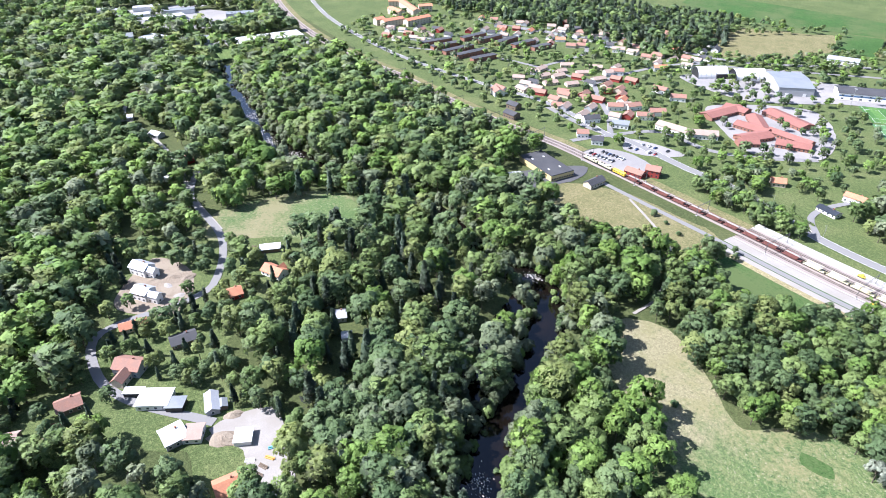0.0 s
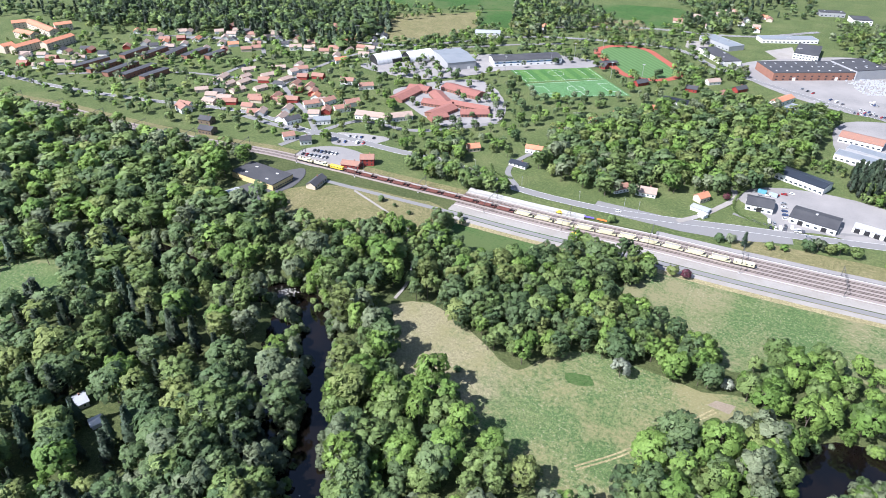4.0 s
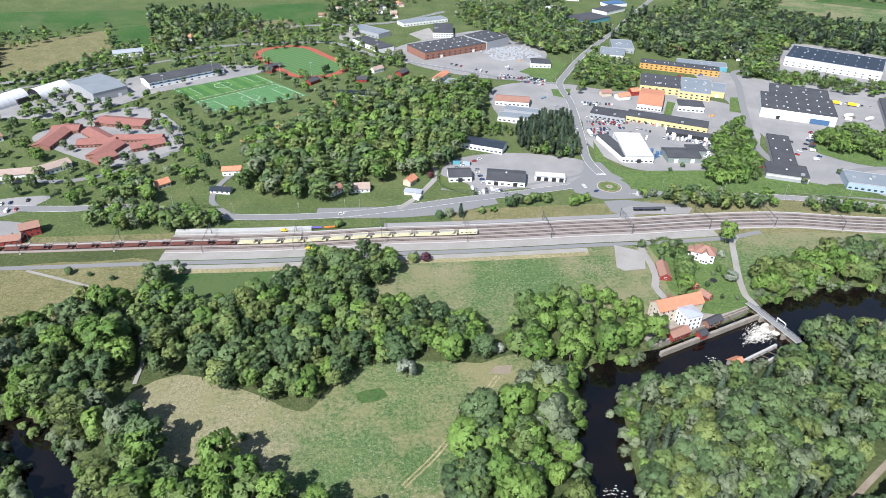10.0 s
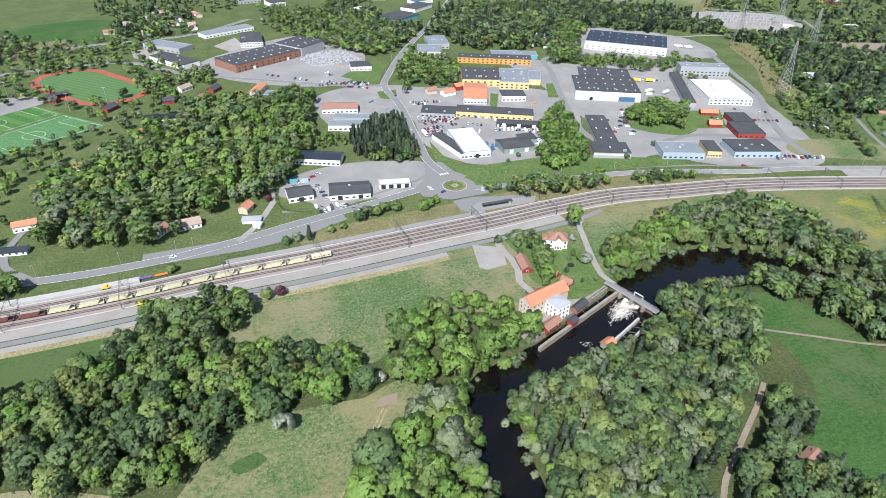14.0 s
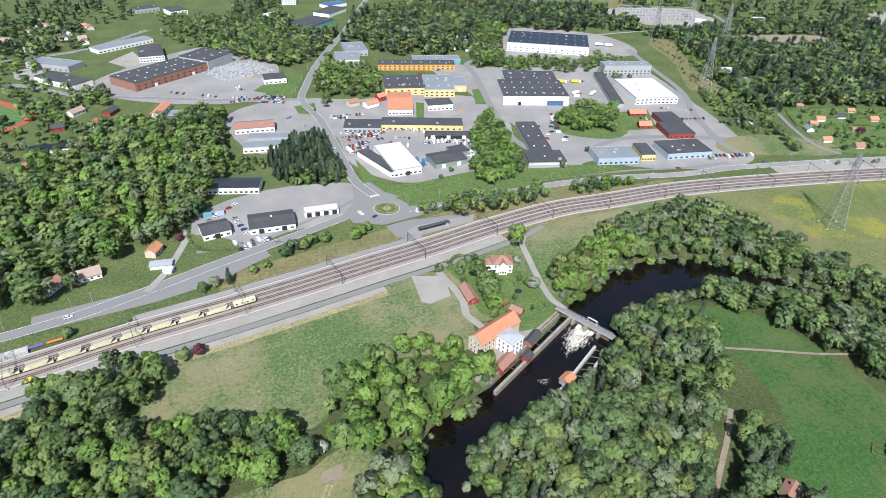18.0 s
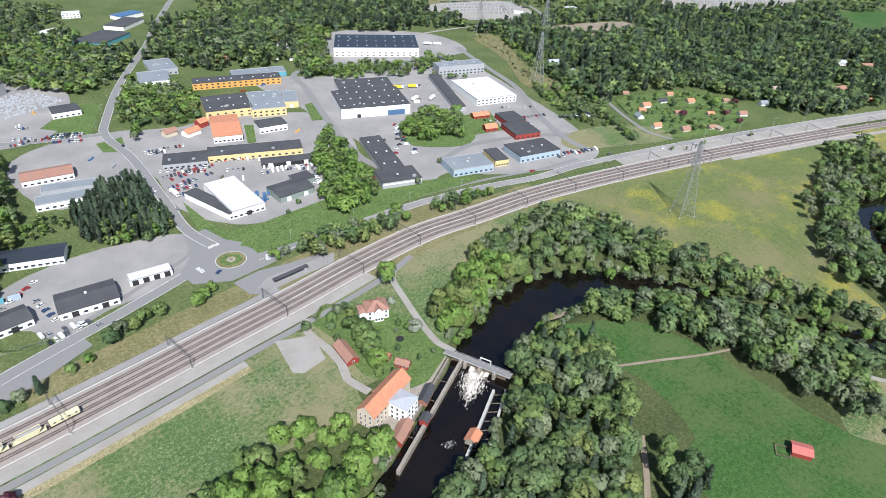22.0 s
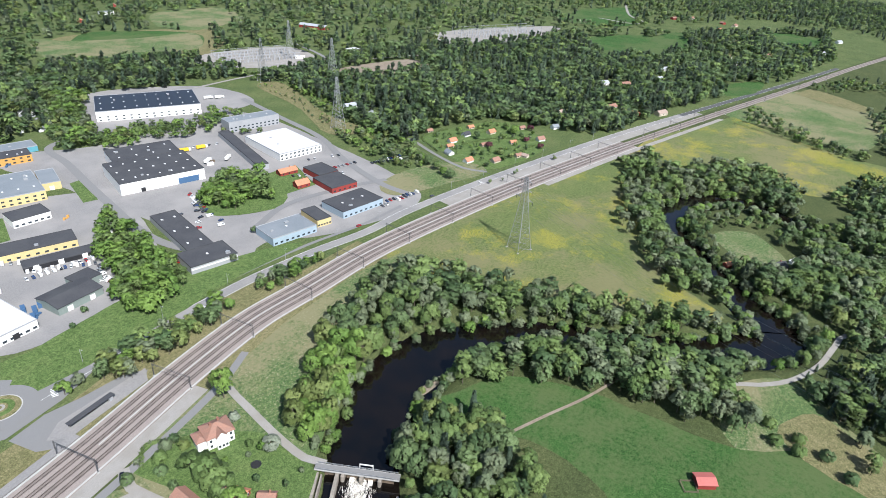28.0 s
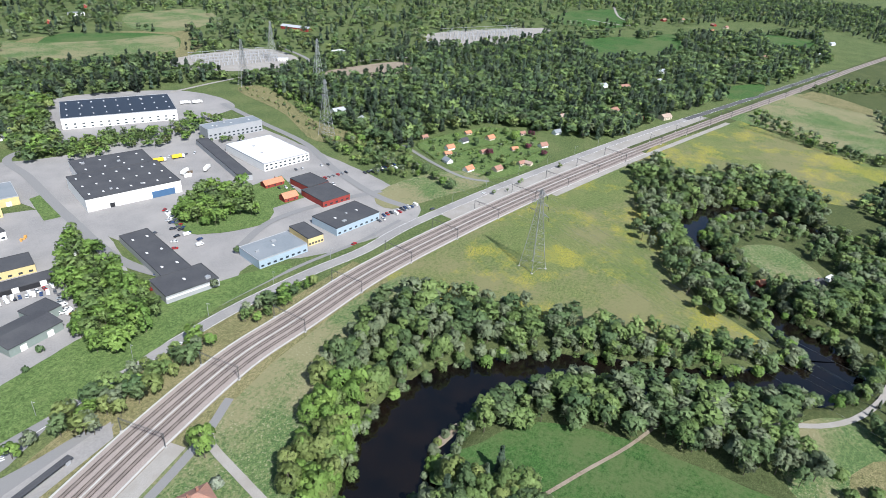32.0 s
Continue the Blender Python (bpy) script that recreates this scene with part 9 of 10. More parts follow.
class Wood:
    """Trees gathered by leaf, then laid down as a few large meshes."""

    def __init__(self):
        self.rows = {}
        self.trunks = []

    def add(self, kind, leaf, level, x, y, z, r, h):
        self.rows.setdefault((leaf, level), []).append((kind, x, y, z, r, h))
        if level < 2:
            self.trunks.append((x, y, z, r, h))

    def build(self):
        for (leaf, level), rows in self.rows.items():
            out, tints, turned = [], [], []
            for kind, x, y, z, r, h in rows:
                c, leafy, puff = cards(kind, level, int(rng.integers(0, 5)))
                a = rng.random() * 6.283
                ca, sa = math.cos(a) * r, math.sin(a) * r
                base = z + (0.22 * h if kind == "tall" else 0.14 * h if kind == "round" else 0)
                top = z + h
                q = np.empty_like(leafy)
                q[..., 0] = c[..., 0] * ca - c[..., 1] * sa + x
                q[..., 1] = c[..., 0] * sa + c[..., 1] * ca + y
                q[..., 2] = base + c[..., 2] * (top - base)
                q += leafy * (1.35 * r if kind != "spruce" else 2.0 * r)
                out.append(q)
                turned.append(puff @ np.array([[ca / r, sa / r, 0], [-sa / r, ca / r, 0], [0, 0, 1]], np.float32))
                tints.append(np.full(len(c), rng.random()))
            q = np.concatenate(out)
            what = {"needle": "dark green spruce wood crowns", "bloom": "white blossoming shrubs and trees", "copper": "copper-leaved trees in gardens", "reed": "bare grey-brown twiggy shrubs"}.get(leaf, "dense leafy wood in fresh spring green")
            tagged(new("woodland", fill_mesh("woodland", q, np.concatenate(tints), M[leaf], np.concatenate(turned))), what, "trees", "", "stuff")
        verts, faces = [], []
        for x, y, z, r, h in self.trunks:
            b, w = len(verts), 0.035 * r + 0.06
            for k in range(4):
                c, s = math.cos(k * 1.5708), math.sin(k * 1.5708)
                verts.append((x + w * c, y + w * s, z - 0.3))
                verts.append((x + w * 0.4 * c, y + w * 0.4 * s, z + 0.7 * h))
            faces += [(b + 2 * k, b + (2 * k + 2) % 8, b + (2 * k + 3) % 8, b + 2 * k + 1) for k in range(4)]
        tagged(new("tree_trunks", mesh_of("tree_trunks", verts, faces, M["bark"])), "grey-brown trunks under the wood", "trunks", "", "stuff")


wood = Wood()
SPEC = {}


def specimen_mesh(kind, leaf, variant):
    key = (kind, leaf, variant)
    if key not in SPEC:
        c, leafy, puff = cards("specimen" if kind == "round" else kind, 0, variant)
        tall = {"round": 2.2, "tall": 2.7, "spruce": 4.5, "bush": 1.6}[kind]
        c = c + leafy * np.array([1.35, 1.35, 1.35 / tall]) * (1.5 if kind == "spruce" else 1.0)
        SPEC[key] = fill_mesh("crown", c, np.full(len(c), 0.37 * variant % 1), M[leaf], puff)
    return SPEC[key]


def trunk_mesh(variant):
    key = ("trunk", variant)
    if key not in SPEC:
        r = random.Random(variant)
        bm = bmesh.new()
        segs = [((0, 0, -0.03), 0.055), ((0.02, 0.01, 0.25), 0.042), ((0.0, 0.03, 0.5), 0.028), ((0.02, 0.0, 0.78), 0.012)]
        def tube(a, b, ra, rb):
            a, b = Vector(a), Vector(b)
            d = (b - a).normalized()
            u = d.orthogonal().normalized()
            v = d.cross(u)
            ring = [[bm.verts.new(p + rr * (math.cos(k * 1.0472) * u + math.sin(k * 1.0472) * v)) for k in range(6)] for p, rr in ((a, ra), (b, rb))]
            for k in range(6):
                bm.faces.new((ring[0][k], ring[0][(k + 1) % 6], ring[1][(k + 1) % 6], ring[1][k]))
        for (a, ra), (b, rb) in zip(segs[:-1], segs[1:]):
            tube(a, b, ra, rb)
        for i in range(7):
            t, a = 0.28 + 0.06 * i, r.random() * 6.28
            tube((0.01, 0.01, t), (0.55 * math.cos(a), 0.55 * math.sin(a), t + 0.2), 0.022, 0.006)
        me = bpy.data.meshes.new("trunk")
        bm.to_mesh(me)
        bm.free()
        me.materials.append(M["bark"])
        SPEC[key] = me
    return SPEC[key]


LEAF_WORDS = {"fresh": "bright fresh green", "mid": "mid green", "deep": "deep green", "greyleaf": "grey-green", "olive": "olive and yellow-green", "needle": "dark green", "bloom": "white blossoming", "copper": "copper-red"}
KIND_WORDS = {"round": "broad-crowned deciduous tree", "tall": "slender upright deciduous tree", "spruce": "pointed spruce", "bush": "rounded bush"}


def tree(x, y, r, h, kind="round", leaf="mid", where="", group=""):
    z = float(ground_height(np.array([x]), np.array([y]))[0])
    v = int(rng.integers(0, 4))
    name = {"round": "deciduous_tree", "tall": "deciduous_tree", "spruce": "spruce", "bush": "bush"}[kind]
    t = thing(name, x, y, z, float(rng.uniform(0, 360)), (LEAF_WORDS[leaf] + " " + KIND_WORDS[kind] + " " + where).strip(), "bush" if kind == "bush" else "tree", group)
    base = h * {"round": 0.14, "tall": 0.2, "spruce": 0.03, "bush": 0.0}[kind]
    share("trunk", trunk_mesh(v), t, Matrix.Diagonal((r * 0.9, r * 0.9, h, 1)))
    share("crown", specimen_mesh(kind, leaf, v), t, Matrix.Translation((0, 0, base)) @ Matrix.Diagonal((r, r, h - base, 1)))
    return t


MIX_BROAD = {"fresh": 0.20, "mid": 0.34, "deep": 0.20, "greyleaf": 0.12, "olive": 0.14}
MIX_WET = {"fresh": 0.17, "mid": 0.38, "deep": 0.18, "greyleaf": 0.13, "olive": 0.14}
MIX_DARK = {"mid": 0.24, "deep": 0.34, "greyleaf": 0.10, "olive": 0.05, "needle": 0.27}
MIX_PINE = {"needle": 0.50, "deep": 0.34, "mid": 0.16}
MIX_GLADE = {"needle": 0.34, "deep": 0.36, "mid": 0.18, "olive": 0.12}
MIX_GREY = {"greyleaf": 0.8, "mid": 0.2}
MIX_SHADE = {"needle": 0.20, "deep": 0.36, "olive": 0.10, "greyleaf": 0.16, "mid": 0.18}
MIX_SPRUCE = {"needle": 1.0}
MIX_RIVER = {"greyleaf": 0.30, "mid": 0.36, "deep": 0.34}
MIX_BANK = {"olive": 0.5, "fresh": 0.4, "mid": 0.1}
TOWN_TREES = [(-820, 330), (-500, 345), (-430, 352), (-345, 380), (-240, 408), (-160, 440), (-170, 520), (-120, 600), (-30, 690), (-60, 780), (-90, 960), (-200, 1020), (-420, 960), (-700, 800), (-1000, 600)]
COTTAGE_LAWN = [(-705, 40), (-690, 56), (-640, 36), (-560, 50), (-500, 66), (-478, 62), (-476, 34), (-560, 30), (-640, 12)]
YARD_HOUSES = [(-224, -30), (-206, -34), (-176, -30), (-150, -8), (-146, 12), (-186, 22), (-210, 0)]
wood_zones = []
wood_zones.append(([(-1500, 290), (-900, 288), (-700, 290), (-500, 308), (-430, 315), (-345, 322), (-335, 270), (-290, 272), (-245, 262), (-205, 278), (-165, 290), (-150, 240), (-142, 214), (-113, 186), (-56, 168), (-14, 148), (4, 160), (20, 205), (48, 228), (60, 222), (62, 170), (50, 120), (20, 60), (-60, -30), (-200, -170), (-900, -300), (-1500, -200)], 8.6, (10, 19), MIX_BROAD))
wood_zones.append(([(-150, 40), (-60, 60), (-20, 85), (-90, 120), (-110, 150), (-160, 150), (-190, 110)], 8.0, (15, 21), MIX_DARK))
wood_zones.append(([(-172, 318), (-150, 250), (-140, 226), (-124, 236), (-91, 222), (-60, 210), (-36, 240), (27, 242), (33, 262), (22, 276), (-20, 284), (-33, 298), (-20, 330), (-30, 342), (-66, 338), (-95, 300), (-128, 284), (-155, 312)], 7.0, (9, 16), {'deep': 0.42, 'mid': 0.36, 'olive': 0.1, 'fresh': 0.12}))
wood_zones.append(([(44, 246), (36, 266), (52, 284), (72, 297), (98, 295), (114, 292), (126, 284), (124, 262), (100, 254), (82, 246), (66, 226), (62, 180), (40, 160), (12, 160), (8, 176), (22, 204), (52, 228)], 7.8, (9, 17), {'fresh': 0.72, 'mid': 0.2, 'olive': 0.08}))
wood_zones.append(([(92, 205), (100, 222), (125, 232), (150, 240), (185, 258), (212, 266), (228, 266), (248, 258), (252, 240), (236, 218), (218, 190), (213, 160), (216, 120), (236, 62), (180, 30), (110, 60), (84, 130), (90, 180)], 6.8, (11, 17), MIX_SHADE))
wood_zones.append(([(196, 306), (206, 326), (232, 332), (258, 346), (296, 356), (330, 354), (364, 344), (368, 300), (374, 238), (398, 158), (388, 150), (368, 192), (352, 240), (326, 284), (292, 309), (260, 316), (232, 309), (212, 298)], 7.0, (8, 15), MIX_RIVER))
wood_zones.append(([(240, 270), (262, 268), (290, 264), (312, 250), (330, 220), (346, 180), (364, 146), (372, 132), (350, 134), (330, 136), (306, 126), (300, 140), (298, 176), (298, 204), (286, 240), (262, 260)], 7.2, (10, 17), MIX_RIVER))
wood_zones.append((bend_wood, 7.6, (8, 14), MIX_RIVER))
wood_zones.append(([(520, 184), (560, 188), (588, 170), (594, 142), (578, 122), (550, 130), (554, 150), (536, 172), (500, 160), (484, 154), (478, 166)], 8.0, (5, 9), MIX_RIVER))
wood_zones.append(([(446, 124), (468, 146), (484, 132), (486, 112), (506, 102), (545, 126), (600, 100), (560, 82), (500, 66), (442, 66), (426, 96)], 8.0, (8, 14), MIX_RIVER))
wood_zones.append(([(366, 104), (386, 92), (400, 82), (424, 60), (400, 48), (341, 64), (330, 78), (347, 100)], 6.4, (9, 14), MIX_PINE))
wood_zones.append((bend_clump, 8.0, (8, 14), MIX_DARK))
wood_zones.append(([(300, 30), (350, 84), (420, -60), (600, -80), (800, -120), (840, 20), (1000, -60), (1500, -300), (700, -500), (280, -200)], 8.5, (10, 17), MIX_DARK))
wood_zones.append((park_wood, 8.4, (10, 17), MIX_BROAD))
wood_zones.append((lawn_wood, 8.0, (10, 14), {'fresh': 0.6, 'mid': 0.4}))
wood_zones.append((verge_wood, 6.0, (8, 12), MIX_BROAD))
wood_zones.append((verge_wood_east, 5.6, (7, 10), MIX_BROAD))
wood_zones.append(([(470, 366), (560, 332), (700, 280), (720, 290), (600, 340), (500, 374)], 16, (3, 6), MIX_WET))
wood_zones.append((hall_wood, 7.0, (8, 13), MIX_BROAD))
wood_zones.append((north_east_wood, 8.0, (10, 16), {'needle': 0.44, 'deep': 0.40, 'mid': 0.16}))
wood_zones.append((yard_wood, 8.5, (11, 16), MIX_DARK))
wood_zones.append((top_wood, 9.0, (11, 16), MIX_PINE))
wood_zones.append((town_wood, 9.5, (12, 18), MIX_PINE))
wood_zones.append((spruce_clump, 4.6, (11, 14), MIX_SPRUCE))
wood_zones.append((shed_wood, 6.5, (9, 14), MIX_BROAD))
wood_zones.append((north_wood, 9.0, (11, 16), MIX_DARK))
wood_zones.append(([(600, 470), (620, 500), (680, 480), (760, 400), (820, 300), (740, 300), (720, 360), (705, 430), (640, 470)], 8.0, (9, 15), MIX_DARK))
wood_zones.append((TOWN_TREES, 15.0, (7, 12), MIX_BROAD))
wood_zones.append((garden, 13.0, (3, 6), MIX_BROAD))
wood_zones.append(([(380, 1010), (700, 1010), (900, 760), (1400, 520), (2400, -100), (2900, 100), (2400, 1700), (900, 1900), (500, 1300)], 15.0, (11, 17), MIX_DARK))
MIXES = {"MIX_FRESH": {"fresh": 0.45, "mid": 0.55}, "MIX_DARK": MIX_DARK, "MIX_WET": MIX_WET, "MIX_BROAD": MIX_BROAD, "MIX_PINE": MIX_PINE}
wood_zones += [(outline, gap, h, MIXES[mix]) for outline, gap, h, mix in more_zones + estate_woods + far_zones]
main_woods = len(wood_zones)
wood_zones += [(village, 8.8, (8, 14), MIX_GLADE), (allotments, 9.5, (3, 6), MIX_BROAD), (clear_line, 8.0, (2, 4), MIX_WET)]
clearings = [bend_lawn, nw_lawn, COTTAGE_LAWN, YARD_HOUSES] + FAR_YARDS + [f[0] for f in more_fields if f[1] != "rough"] + [meadow_far_west, village_yard, village_soil, paved_shed, lot, substation, paved_solar, lot_station, far_field_a, far_field_b, far_field_c, far_field_d, far_field_e, far_field_g, clear_rock, substation_far, field_top, field_wood, field_road, pitch_grass, pitch_turf, track_oval]
lines_clear = [(rail_line, 15), (road_west, 6), (road_east, 6), (road_north, 6), (drive, 4), (mill_road, 4), (footpath, 3), ([(140, 130), (160, 152), (174, 162), (187, 171), (203, 182), (218, 194)], 5.5), (village_road, 5),
               ([(x, y - 24) for x, y in rail_line if -300 <= x <= 120], 6), ([(300, 460), (296, 520), (320, 600), (352, 690), (372, 745), (430, 740), (520, 700)], 5),
               ([(463, 402), (470, 440), (500, 500), (540, 560), (570, 640), (600, 720)], 5)]


def open_ground(xx, yy, pad=0.0):
    ok = np.ones(len(xx), bool)
    for c in clearings:
        ok &= ~inside(xx, yy, c)
    for ln, w in lines_clear:
        d, _ = away(xx, yy, np.array(ln, float)[:, :2])
        ok &= d > w + pad
    d, w = away(xx, yy, river)
    ok &= d > w - 1.0 + 7.0 * (xx < -400) + 3.0 * ((xx > -260) & (xx < -90) & (yy < 230))
    d, w = away(xx, yy, np.array(race_line, float))
    ok &= d > 6
    d, w = away(xx, yy, np.array(arm_line, float))
    ok &= d > 4.5
    ok &= ~inside(xx, yy, [(118, 254), (190, 294), (207, 262), (202, 250), (160, 226), (146, 230), (126, 246)])
    for f in footprints:
        ok &= ~inside(xx, yy, f)
    return ok


BEHIND = [(-420, -330), (-200, -60), (-150, -95), (-95, 45), (-45, 104), (0, 132), (100, 134), (190, 90), (230, 20), (330, -60), (420, -330)]
OUT_OF_SIGHT = [(-165, -95), (-95, 45), (-45, 104), (0, 132), (100, 134), (190, 90), (230, 20), (150, -200)]
specimens = 0
# how much larger than the usual spacing the old trees of the near woods stand and grow
GROWN = {0: 1.3, 1: 1.2, 2: 1.1, 3: 1.15, 12: 1.2, 13: 1.1}
LOW_POOL = [(352, 96), (385, 116), (418, 112), (450, 130), (440, 96), (400, 70)]
LOW_MILL = [(84, 300), (84, 276), (104, 262), (130, 262), (130, 300)]
SPECIMEN_STRETCH = [(40, 160), (30, 262), (60, 300), (130, 312), (190, 330), (300, 360), (330, 300), (260, 255), (150, 236), (100, 215), (70, 150)]
for zone, (outline, gap, (h0, h1), mix) in enumerate(wood_zones):
    far = np.hypot(np.mean([p[0] for p in outline]) - 20, np.mean([p[1] for p in outline]) - 80)
    grown = GROWN.get(zone, 1.0)
    xx, yy = scatter(outline, gap * grown)
    # thin the far woods, where single crowns cannot be told apart
    dist = np.hypot(xx - 20, yy - 80)
    keep = (rng.random(len(xx)) < np.clip(1.25 - dist / 1600, 0.4, 1)) & (dist < 2600)
    keep &= (yy > -30 - 0.4 * np.abs(xx)) & ~inside(xx, yy, OUT_OF_SIGHT)
    xx, yy = xx[keep], yy[keep]
    ok = open_ground(xx, yy)
    if zone < main_woods:
        ok &= ~inside(xx, yy, village) & ~inside(xx, yy, allotments) & ~inside(xx, yy, clear_line)
    xx, yy = xx[ok], yy[ok]
    zz = ground_height(xx, yy)
    names, weights = list(mix), np.array(list(mix.values()))
    special = inside(xx, yy, SPECIMEN_STRETCH)
    dark_here = inside(xx, yy, [(-390, 110), (-338, 185), (-270, 190), (-198, 160), (-121, 110), (-140, 40), (-209, 38), (-300, 60)])
    grey_here = inside(xx, yy, [(-240, 190), (-205, 222), (-140, 175), (-128, 130), (-150, 128), (-185, 153)])
    low_here, mill_here = inside(xx, yy, LOW_POOL), inside(xx, yy, LOW_MILL)
    for k, (x, y, z, sp) in enumerate(zip(xx, yy, zz, special)):
        if zone == 0 and dark_here[k]:
            mix_here = MIX_GLADE
        elif zone == 5 and x < 268:
            mix_here = MIX_BANK
        elif zone < 2 and grey_here[k]:
            mix_here = MIX_GREY
        else:
            mix_here = mix
        names, weights = list(mix_here), np.array(list(mix_here.values()))
        # neighbours tend to be of one kind
        pick = (0.5 + 1.3 * noise.noise((x * 0.022, y * 0.022, 7.0)) + rng.uniform(-0.32, 0.32)) % 0.999
        leaf = names[int(np.searchsorted(np.cumsum(weights / weights.sum()), pick))]
        if noise.noise((x * 0.03, y * 0.03, 3.0)) > 0.18 and leaf == "mid" and "fresh" in mix:
            leaf = "fresh"
        h = rng.uniform(h0, h1) * (1 + 0.85 * (grown - 1)) * (0.75 if mill_here[k] else 0.45 if low_here[k] else 1.0)
        d = math.hypot(x - 20, y - 80)
        level = 0 if d < 300 else 1 if d < 620 else 2
        kind = "spruce" if leaf == "needle" else "tall" if leaf == "greyleaf" or rng.random() < 0.38 else "round"
        r = {"spruce": 0.23 * h, "tall": 0.31 * h, "round": 0.39 * h}[kind] * rng.uniform(0.85, 1.2) * (1.0 if level < 2 else 1.15)
        if sp and specimens < 290:
            specimens += 1
            tree(x, y, r, h, kind, leaf, "in the riverside wood", "riverside trees")
        else:
            wood.add(kind, leaf, level, x, y, z, r, h)

# the wood goes on behind the camera, over ground that it never looks at
xx, yy = scatter(BEHIND, 11.0)
ok = open_ground(xx, yy)
for x, y, z in zip(xx[ok], yy[ok], ground_height(xx[ok], yy[ok])):
    h = rng.uniform(9, 15)
    wood.add("round", ["mid", "deep", "fresh"][int(rng.integers(0, 3))], 2, x, y, z, 0.4 * h, h)

# shrubs and young trees that hang over the banks
for i in range(0, len(river)):
    x0, y0, w0 = river[i]
    nx_, ny_ = normals_2d(river)[i]
    for side in (-1, 1):
        for j in range(4):
            off = w0 + rng.uniform(-1.5, 5.5)
            x, y = x0 + nx_ * side * off + rng.uniform(-4, 4), y0 + ny_ * side * off + rng.uniform(-4, 4)
            ax, ay = np.array([x]), np.array([y])
            if inside(ax, ay, [(112, 250), (118, 256), (180, 300), (200, 292), (208, 262), (196, 252), (150, 232), (130, 236)])[0] or inside(ax, ay, OUT_OF_SIGHT)[0] or inside(ax, ay, garden)[0] or abs(x - 261) + abs(y - 277) < 9:
                continue
            d = math.hypot(x - 20, y - 80)
            h = rng.uniform(4, 9)
            leaf = ["greyleaf", "mid", "greyleaf", "deep", "fresh"][int(rng.integers(0, 5))]
            wood.add("round" if h > 6 else "bush", leaf, 0 if d < 300 else 1 if d < 620 else 2, x, y, float(ground_height(ax, ay)[0]), h * 0.42, h)

# ---- single trees and bushes ----
def single_tree(x, y, r, h, kind, leaf, where):
    grown = 1.35 if where in ('beside the road', 'beside the roundabout', 'beside the railway', 'in the villa garden') else 1.0
    tree(x, y, r * grown, h * (grown if grown > 1 and h < 10 else 1), kind, leaf, where)


single_tree(200, 358, 5.6, 19, 'round', 'fresh', 'beside the villa')
single_tree(141.5, 353.5, 3.0, 6, 'round', 'deep', 'at the gravel lot')
single_tree(186, 316, 4.4, 7, 'round', 'bloom', 'on the villa lawn')
single_tree(191.5, 343, 2.8, 4.5, 'bush', 'bloom', 'beside the villa')
single_tree(158, 334, 4.4, 12, 'round', 'mid', 'in the villa garden')
single_tree(160, 328, 4.6, 13, 'round', 'mid', 'in the villa garden')
single_tree(158, 321, 4.8, 13, 'round', 'mid', 'in the villa garden')
single_tree(156, 314, 4.6, 12, 'round', 'mid', 'in the villa garden')
single_tree(154, 307, 4.2, 11, 'round', 'fresh', 'in the villa garden')
single_tree(150, 301, 3.0, 7, 'round', 'mid', 'behind the mill')
single_tree(157, 352, 2.4, 4, 'bush', 'mid', 'in the villa garden')
single_tree(163, 356, 2.2, 3.6, 'bush', 'greyleaf', 'in the villa garden')
single_tree(167, 349, 2.0, 3.4, 'bush', 'olive', 'in the villa garden')
single_tree(152, 346, 2.2, 3.5, 'bush', 'deep', 'in the villa garden')
single_tree(178, 322, 1.4, 2.2, 'bush', 'greyleaf', 'on the villa lawn')
single_tree(198, 306, 4.4, 10, 'round', 'fresh', 'beside the dam')
single_tree(206, 303, 4.6, 11, 'round', 'olive', 'beside the dam')
single_tree(214, 305, 4.8, 12, 'round', 'olive', 'above the dam')
single_tree(222, 311, 4.5, 12, 'round', 'mid', 'above the dam')
single_tree(232, 318, 4.8, 13, 'round', 'olive', 'above the river')
single_tree(242, 328, 5.0, 14, 'round', 'fresh', 'above the river')
single_tree(107, 411, 3.4, 6, 'round', 'fresh', 'beside the roundabout')
single_tree(113, 414, 3.0, 5.5, 'round', 'fresh', 'beside the roundabout')
single_tree(119, 418, 2.4, 5, 'round', 'fresh', 'beside the roundabout')
single_tree(163, 424, 3.0, 6, 'round', 'fresh', 'beside the road')
single_tree(171, 425, 2.6, 5.5, 'round', 'greyleaf', 'beside the road')
single_tree(23, 393.5, 2.3, 11, 'spruce', 'needle', 'beside the railway')
single_tree(15, 394, 2.6, 5, 'bush', 'greyleaf', 'beside the railway')
single_tree(8, 392, 2.4, 4.5, 'bush', 'deep', 'beside the railway')
single_tree(38, 399, 2.2, 4, 'bush', 'mid', 'beside the railway')
single_tree(47, 401, 2.0, 3.5, 'bush', 'fresh', 'beside the railway')
single_tree(60, 408, 3.4, 7, 'round', 'deep', 'beside the road')
single_tree(66, 411, 3.4, 7, 'round', 'greyleaf', 'beside the road')
single_tree(73, 412, 3.2, 6, 'round', 'olive', 'beside the road')
single_tree(79, 414, 3.4, 6.5, 'round', 'mid', 'beside the road')
single_tree(88, 415, 3.0, 6, 'round', 'mid', 'beside the road')
single_tree(2, 455, 2.8, 6, 'round', 'copper', 'on the hill lawn')
single_tree(-62, 379, 3.2, 6, 'bush', 'mid', 'beside the platform')
single_tree(340, 466, 2.4, 6, 'round', 'deep', 'beside the workshop')
single_tree(300, 447, 2.6, 7, 'tall', 'greyleaf', 'beside the workshop')
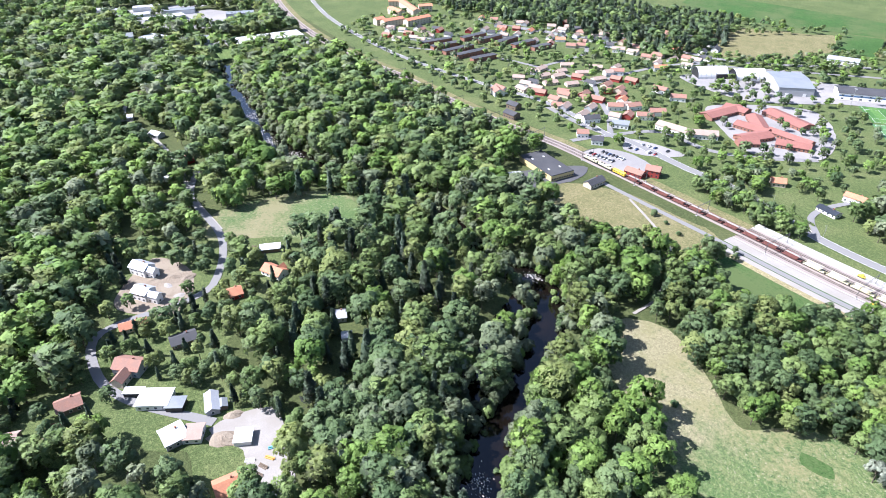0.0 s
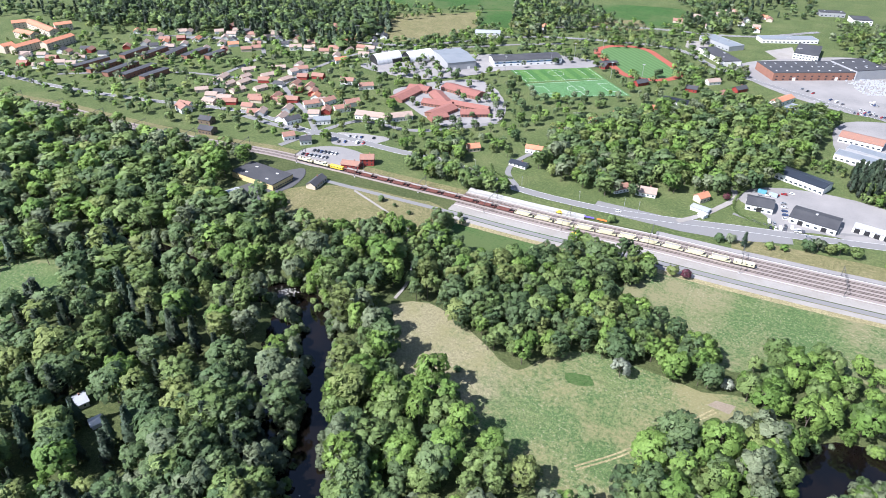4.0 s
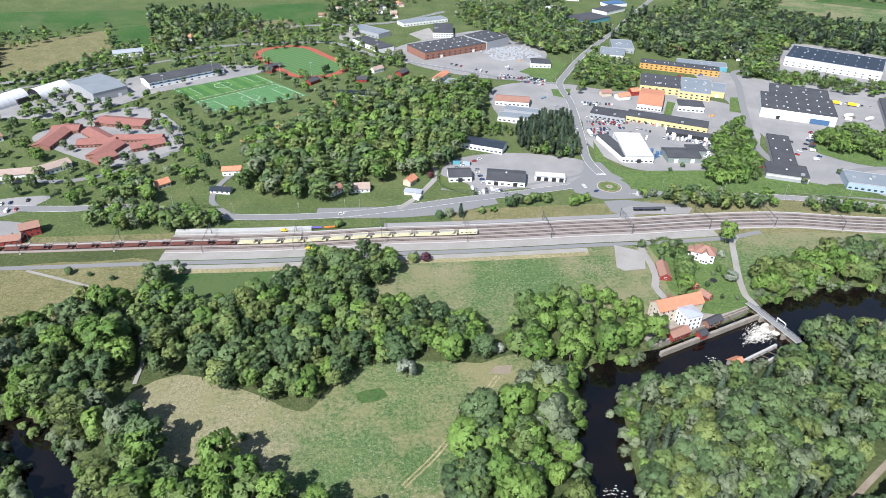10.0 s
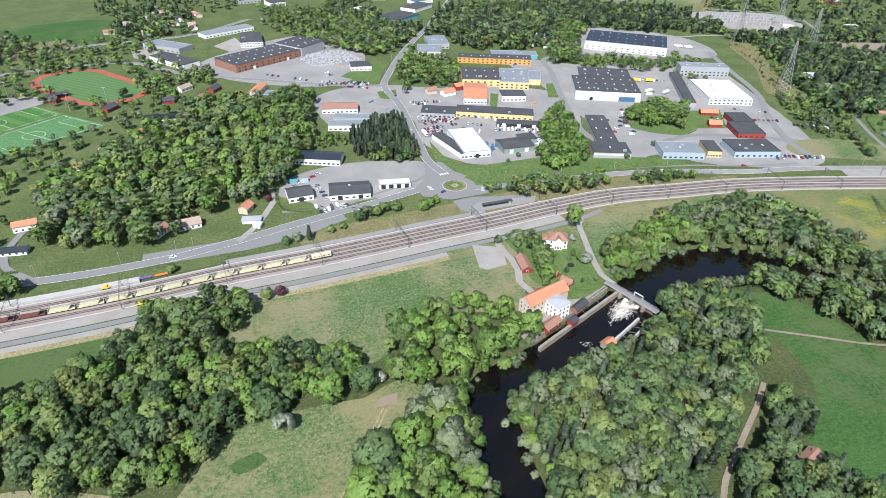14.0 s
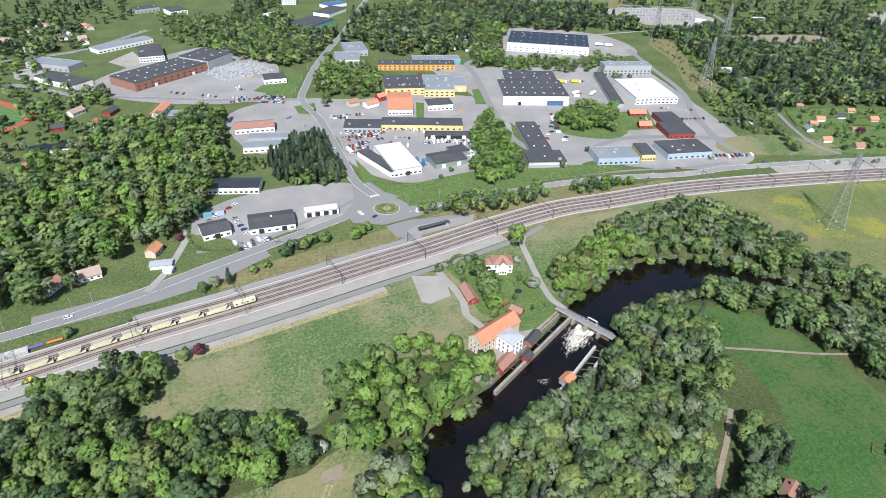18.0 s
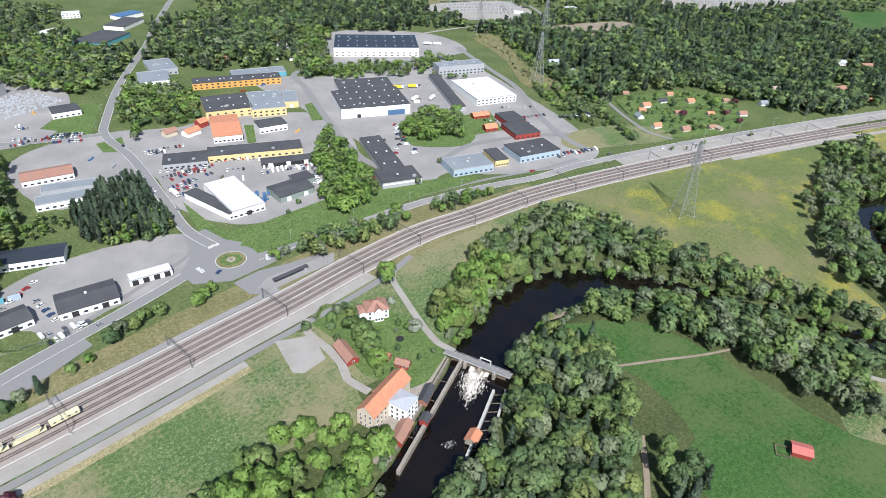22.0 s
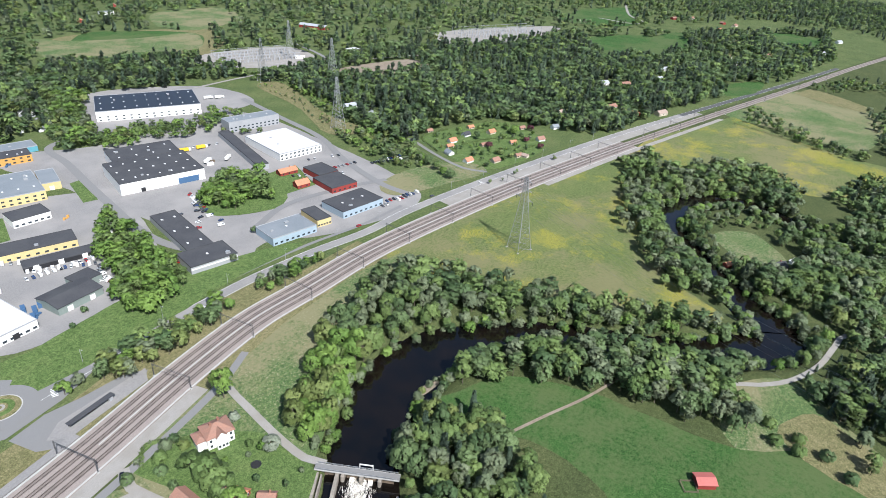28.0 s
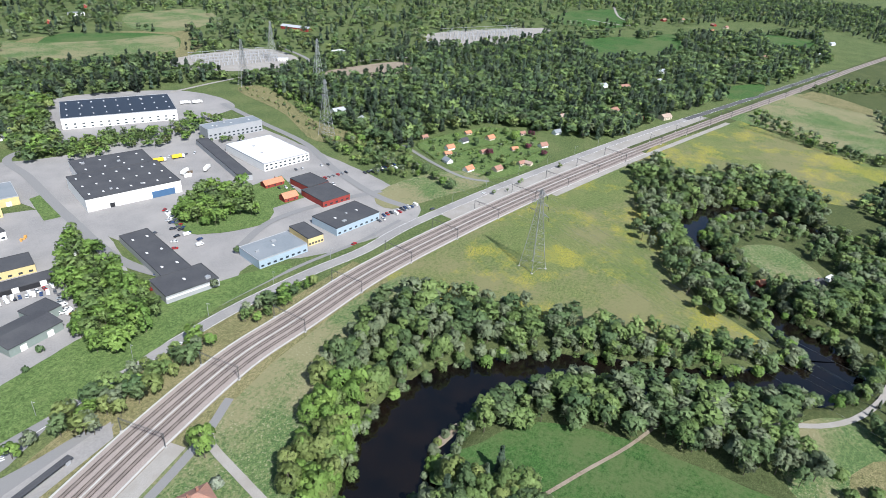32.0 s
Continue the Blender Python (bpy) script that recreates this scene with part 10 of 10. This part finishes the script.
single_tree(362, 434, 1.6, 3.2, 'bush', 'deep', 'on the verge')
single_tree(200, 470, 1.8, 3.6, 'bush', 'deep', 'on the showroom lawn')
single_tree(213, 478, 2.2, 4, 'bush', 'deep', 'on the showroom lawn')
single_tree(357, 528, 5, 9, 'round', 'fresh', 'on the estate lawn')
single_tree(366, 540, 5, 9.5, 'round', 'fresh', 'on the estate lawn')
single_tree(376, 548, 5, 9, 'round', 'fresh', 'on the estate lawn')
single_tree(388, 552, 5, 9, 'round', 'mid', 'on the estate lawn')
single_tree(372, 524, 4.6, 9, 'round', 'mid', 'on the estate lawn')
single_tree(384, 534, 5, 10, 'round', 'fresh', 'on the estate lawn')
single_tree(398, 540, 5, 11, 'round', 'deep', 'on the estate lawn')
single_tree(408, 522, 3.4, 7, 'round', 'greyleaf', 'on the estate lawn')
single_tree(360, 512, 4, 8, 'round', 'fresh', 'on the estate lawn')
single_tree(-84, 196, 2.0, 3.0, 'bush', 'deep', 'alone in the meadow')
single_tree(-97, 193, 1.8, 2.8, 'bush', 'mid', 'alone in the meadow')
single_tree(-12, 233, 5.0, 11, 'round', 'bloom', "at the grove's edge")
single_tree(36, 251, 3.4, 6, 'round', 'bloom', "at the meadow's edge")
single_tree(-10, 336, 3.8, 7, 'round', 'olive', 'beside the service road')
single_tree(-2, 337, 3.4, 6, 'round', 'copper', 'beside the service road')
single_tree(-218, 322, 2.6, 5, 'bush', 'deep', 'in the pasture')
single_tree(-190, 316, 1.8, 3.5, 'bush', 'deep', 'in the pasture')
single_tree(-160, 322, 2.4, 6, 'tall', 'deep', 'beside the footpath')
single_tree(-155, 328, 2.4, 6.5, 'tall', 'deep', 'beside the footpath')
single_tree(-150, 322, 2.6, 6, 'tall', 'deep', 'beside the footpath')
single_tree(-205, 320, 1.6, 3, 'bush', 'deep', 'in the pasture')
single_tree(262, 277, 2.4, 6.5, 'tall', 'greyleaf', 'on a small islet')
single_tree(267, 276, 2.2, 5.5, 'tall', 'greyleaf', 'on a small islet')
single_tree(256, 278, 2.2, 5.5, 'tall', 'olive', 'on a small islet')
single_tree(271, 273.5, 1.8, 4.5, 'bush', 'greyleaf', 'on a small islet')
single_tree(251, 278, 1.8, 4.0, 'bush', 'greyleaf', 'on a small islet')
for bx, by in ((323, 127), (306, 115), (304, 105), (307, 93), (313, 105), (318, 118), (298, 84)):
    single_tree(bx, by, 3.4, 5.5, 'bush', 'mid' if by > 100 else 'deep', 'beside the lane')
single_tree(690, 382, 4, 7, 'round', 'copper', 'beside the allotments')
single_tree(612, 398, 4.0, 7, 'round', 'copper', 'in the allotments')
single_tree(640, 352, 3.6, 6, 'round', 'copper', 'beside the allotments')
single_tree(651, 372, 3.4, 6, 'round', 'copper', 'in the allotments')
single_tree(383.3, 104.0, 4.2, 10, 'round', 'mid', 'on the river bank')
single_tree(374, 110.5, 3.4, 8, 'round', 'deep', 'on the river bank')
single_tree(366, 117, 3.8, 9, 'round', 'fresh', 'on the river bank')
single_tree(392, 99, 4.2, 10, 'round', 'mid', 'on the river bank')
single_tree(400, 96, 3.4, 8, 'round', 'deep', 'on the river bank')
single_tree(412, 92, 3.8, 9, 'round', 'fresh', 'on the river bank')
single_tree(548, 452, 4.6, 9, 'round', 'mid', 'beside the allotment lane')
single_tree(540, 438, 4.0, 8, 'round', 'fresh', 'beside the allotment lane')
single_tree(533, 426, 4.4, 10, 'round', 'deep', 'beside the allotment lane')
single_tree(526, 414, 4.6, 9, 'round', 'mid', 'beside the allotment lane')
single_tree(519, 403, 4.0, 8, 'round', 'fresh', 'beside the allotment lane')
single_tree(514, 393, 4.4, 10, 'round', 'deep', 'beside the allotment lane')
single_tree(668, 392, 6.0, 11, 'round', 'fresh', 'in the allotments')
single_tree(629, 420, 4.0, 9, 'round', 'deep', 'in the allotments')
single_tree(648, 398, 3.6, 6, 'round', 'mid', 'in the allotments')
single_tree(682, 408, 4.2, 8, 'round', 'mid', 'in the allotments')
single_tree(600, 380, 3.4, 5, 'round', 'mid', 'in the allotments')
islet = thing("islet", 261, 276.8, 0, -12, "small muddy islet with reeds in the river", "islet", "", "structure")
part("mud", prism([(12 * math.cos(k * 0.6283), 2.6 * math.sin(k * 0.6283)) for k in range(10)], -5.5, -2.75), M["dirt"], islet)
wood.build()
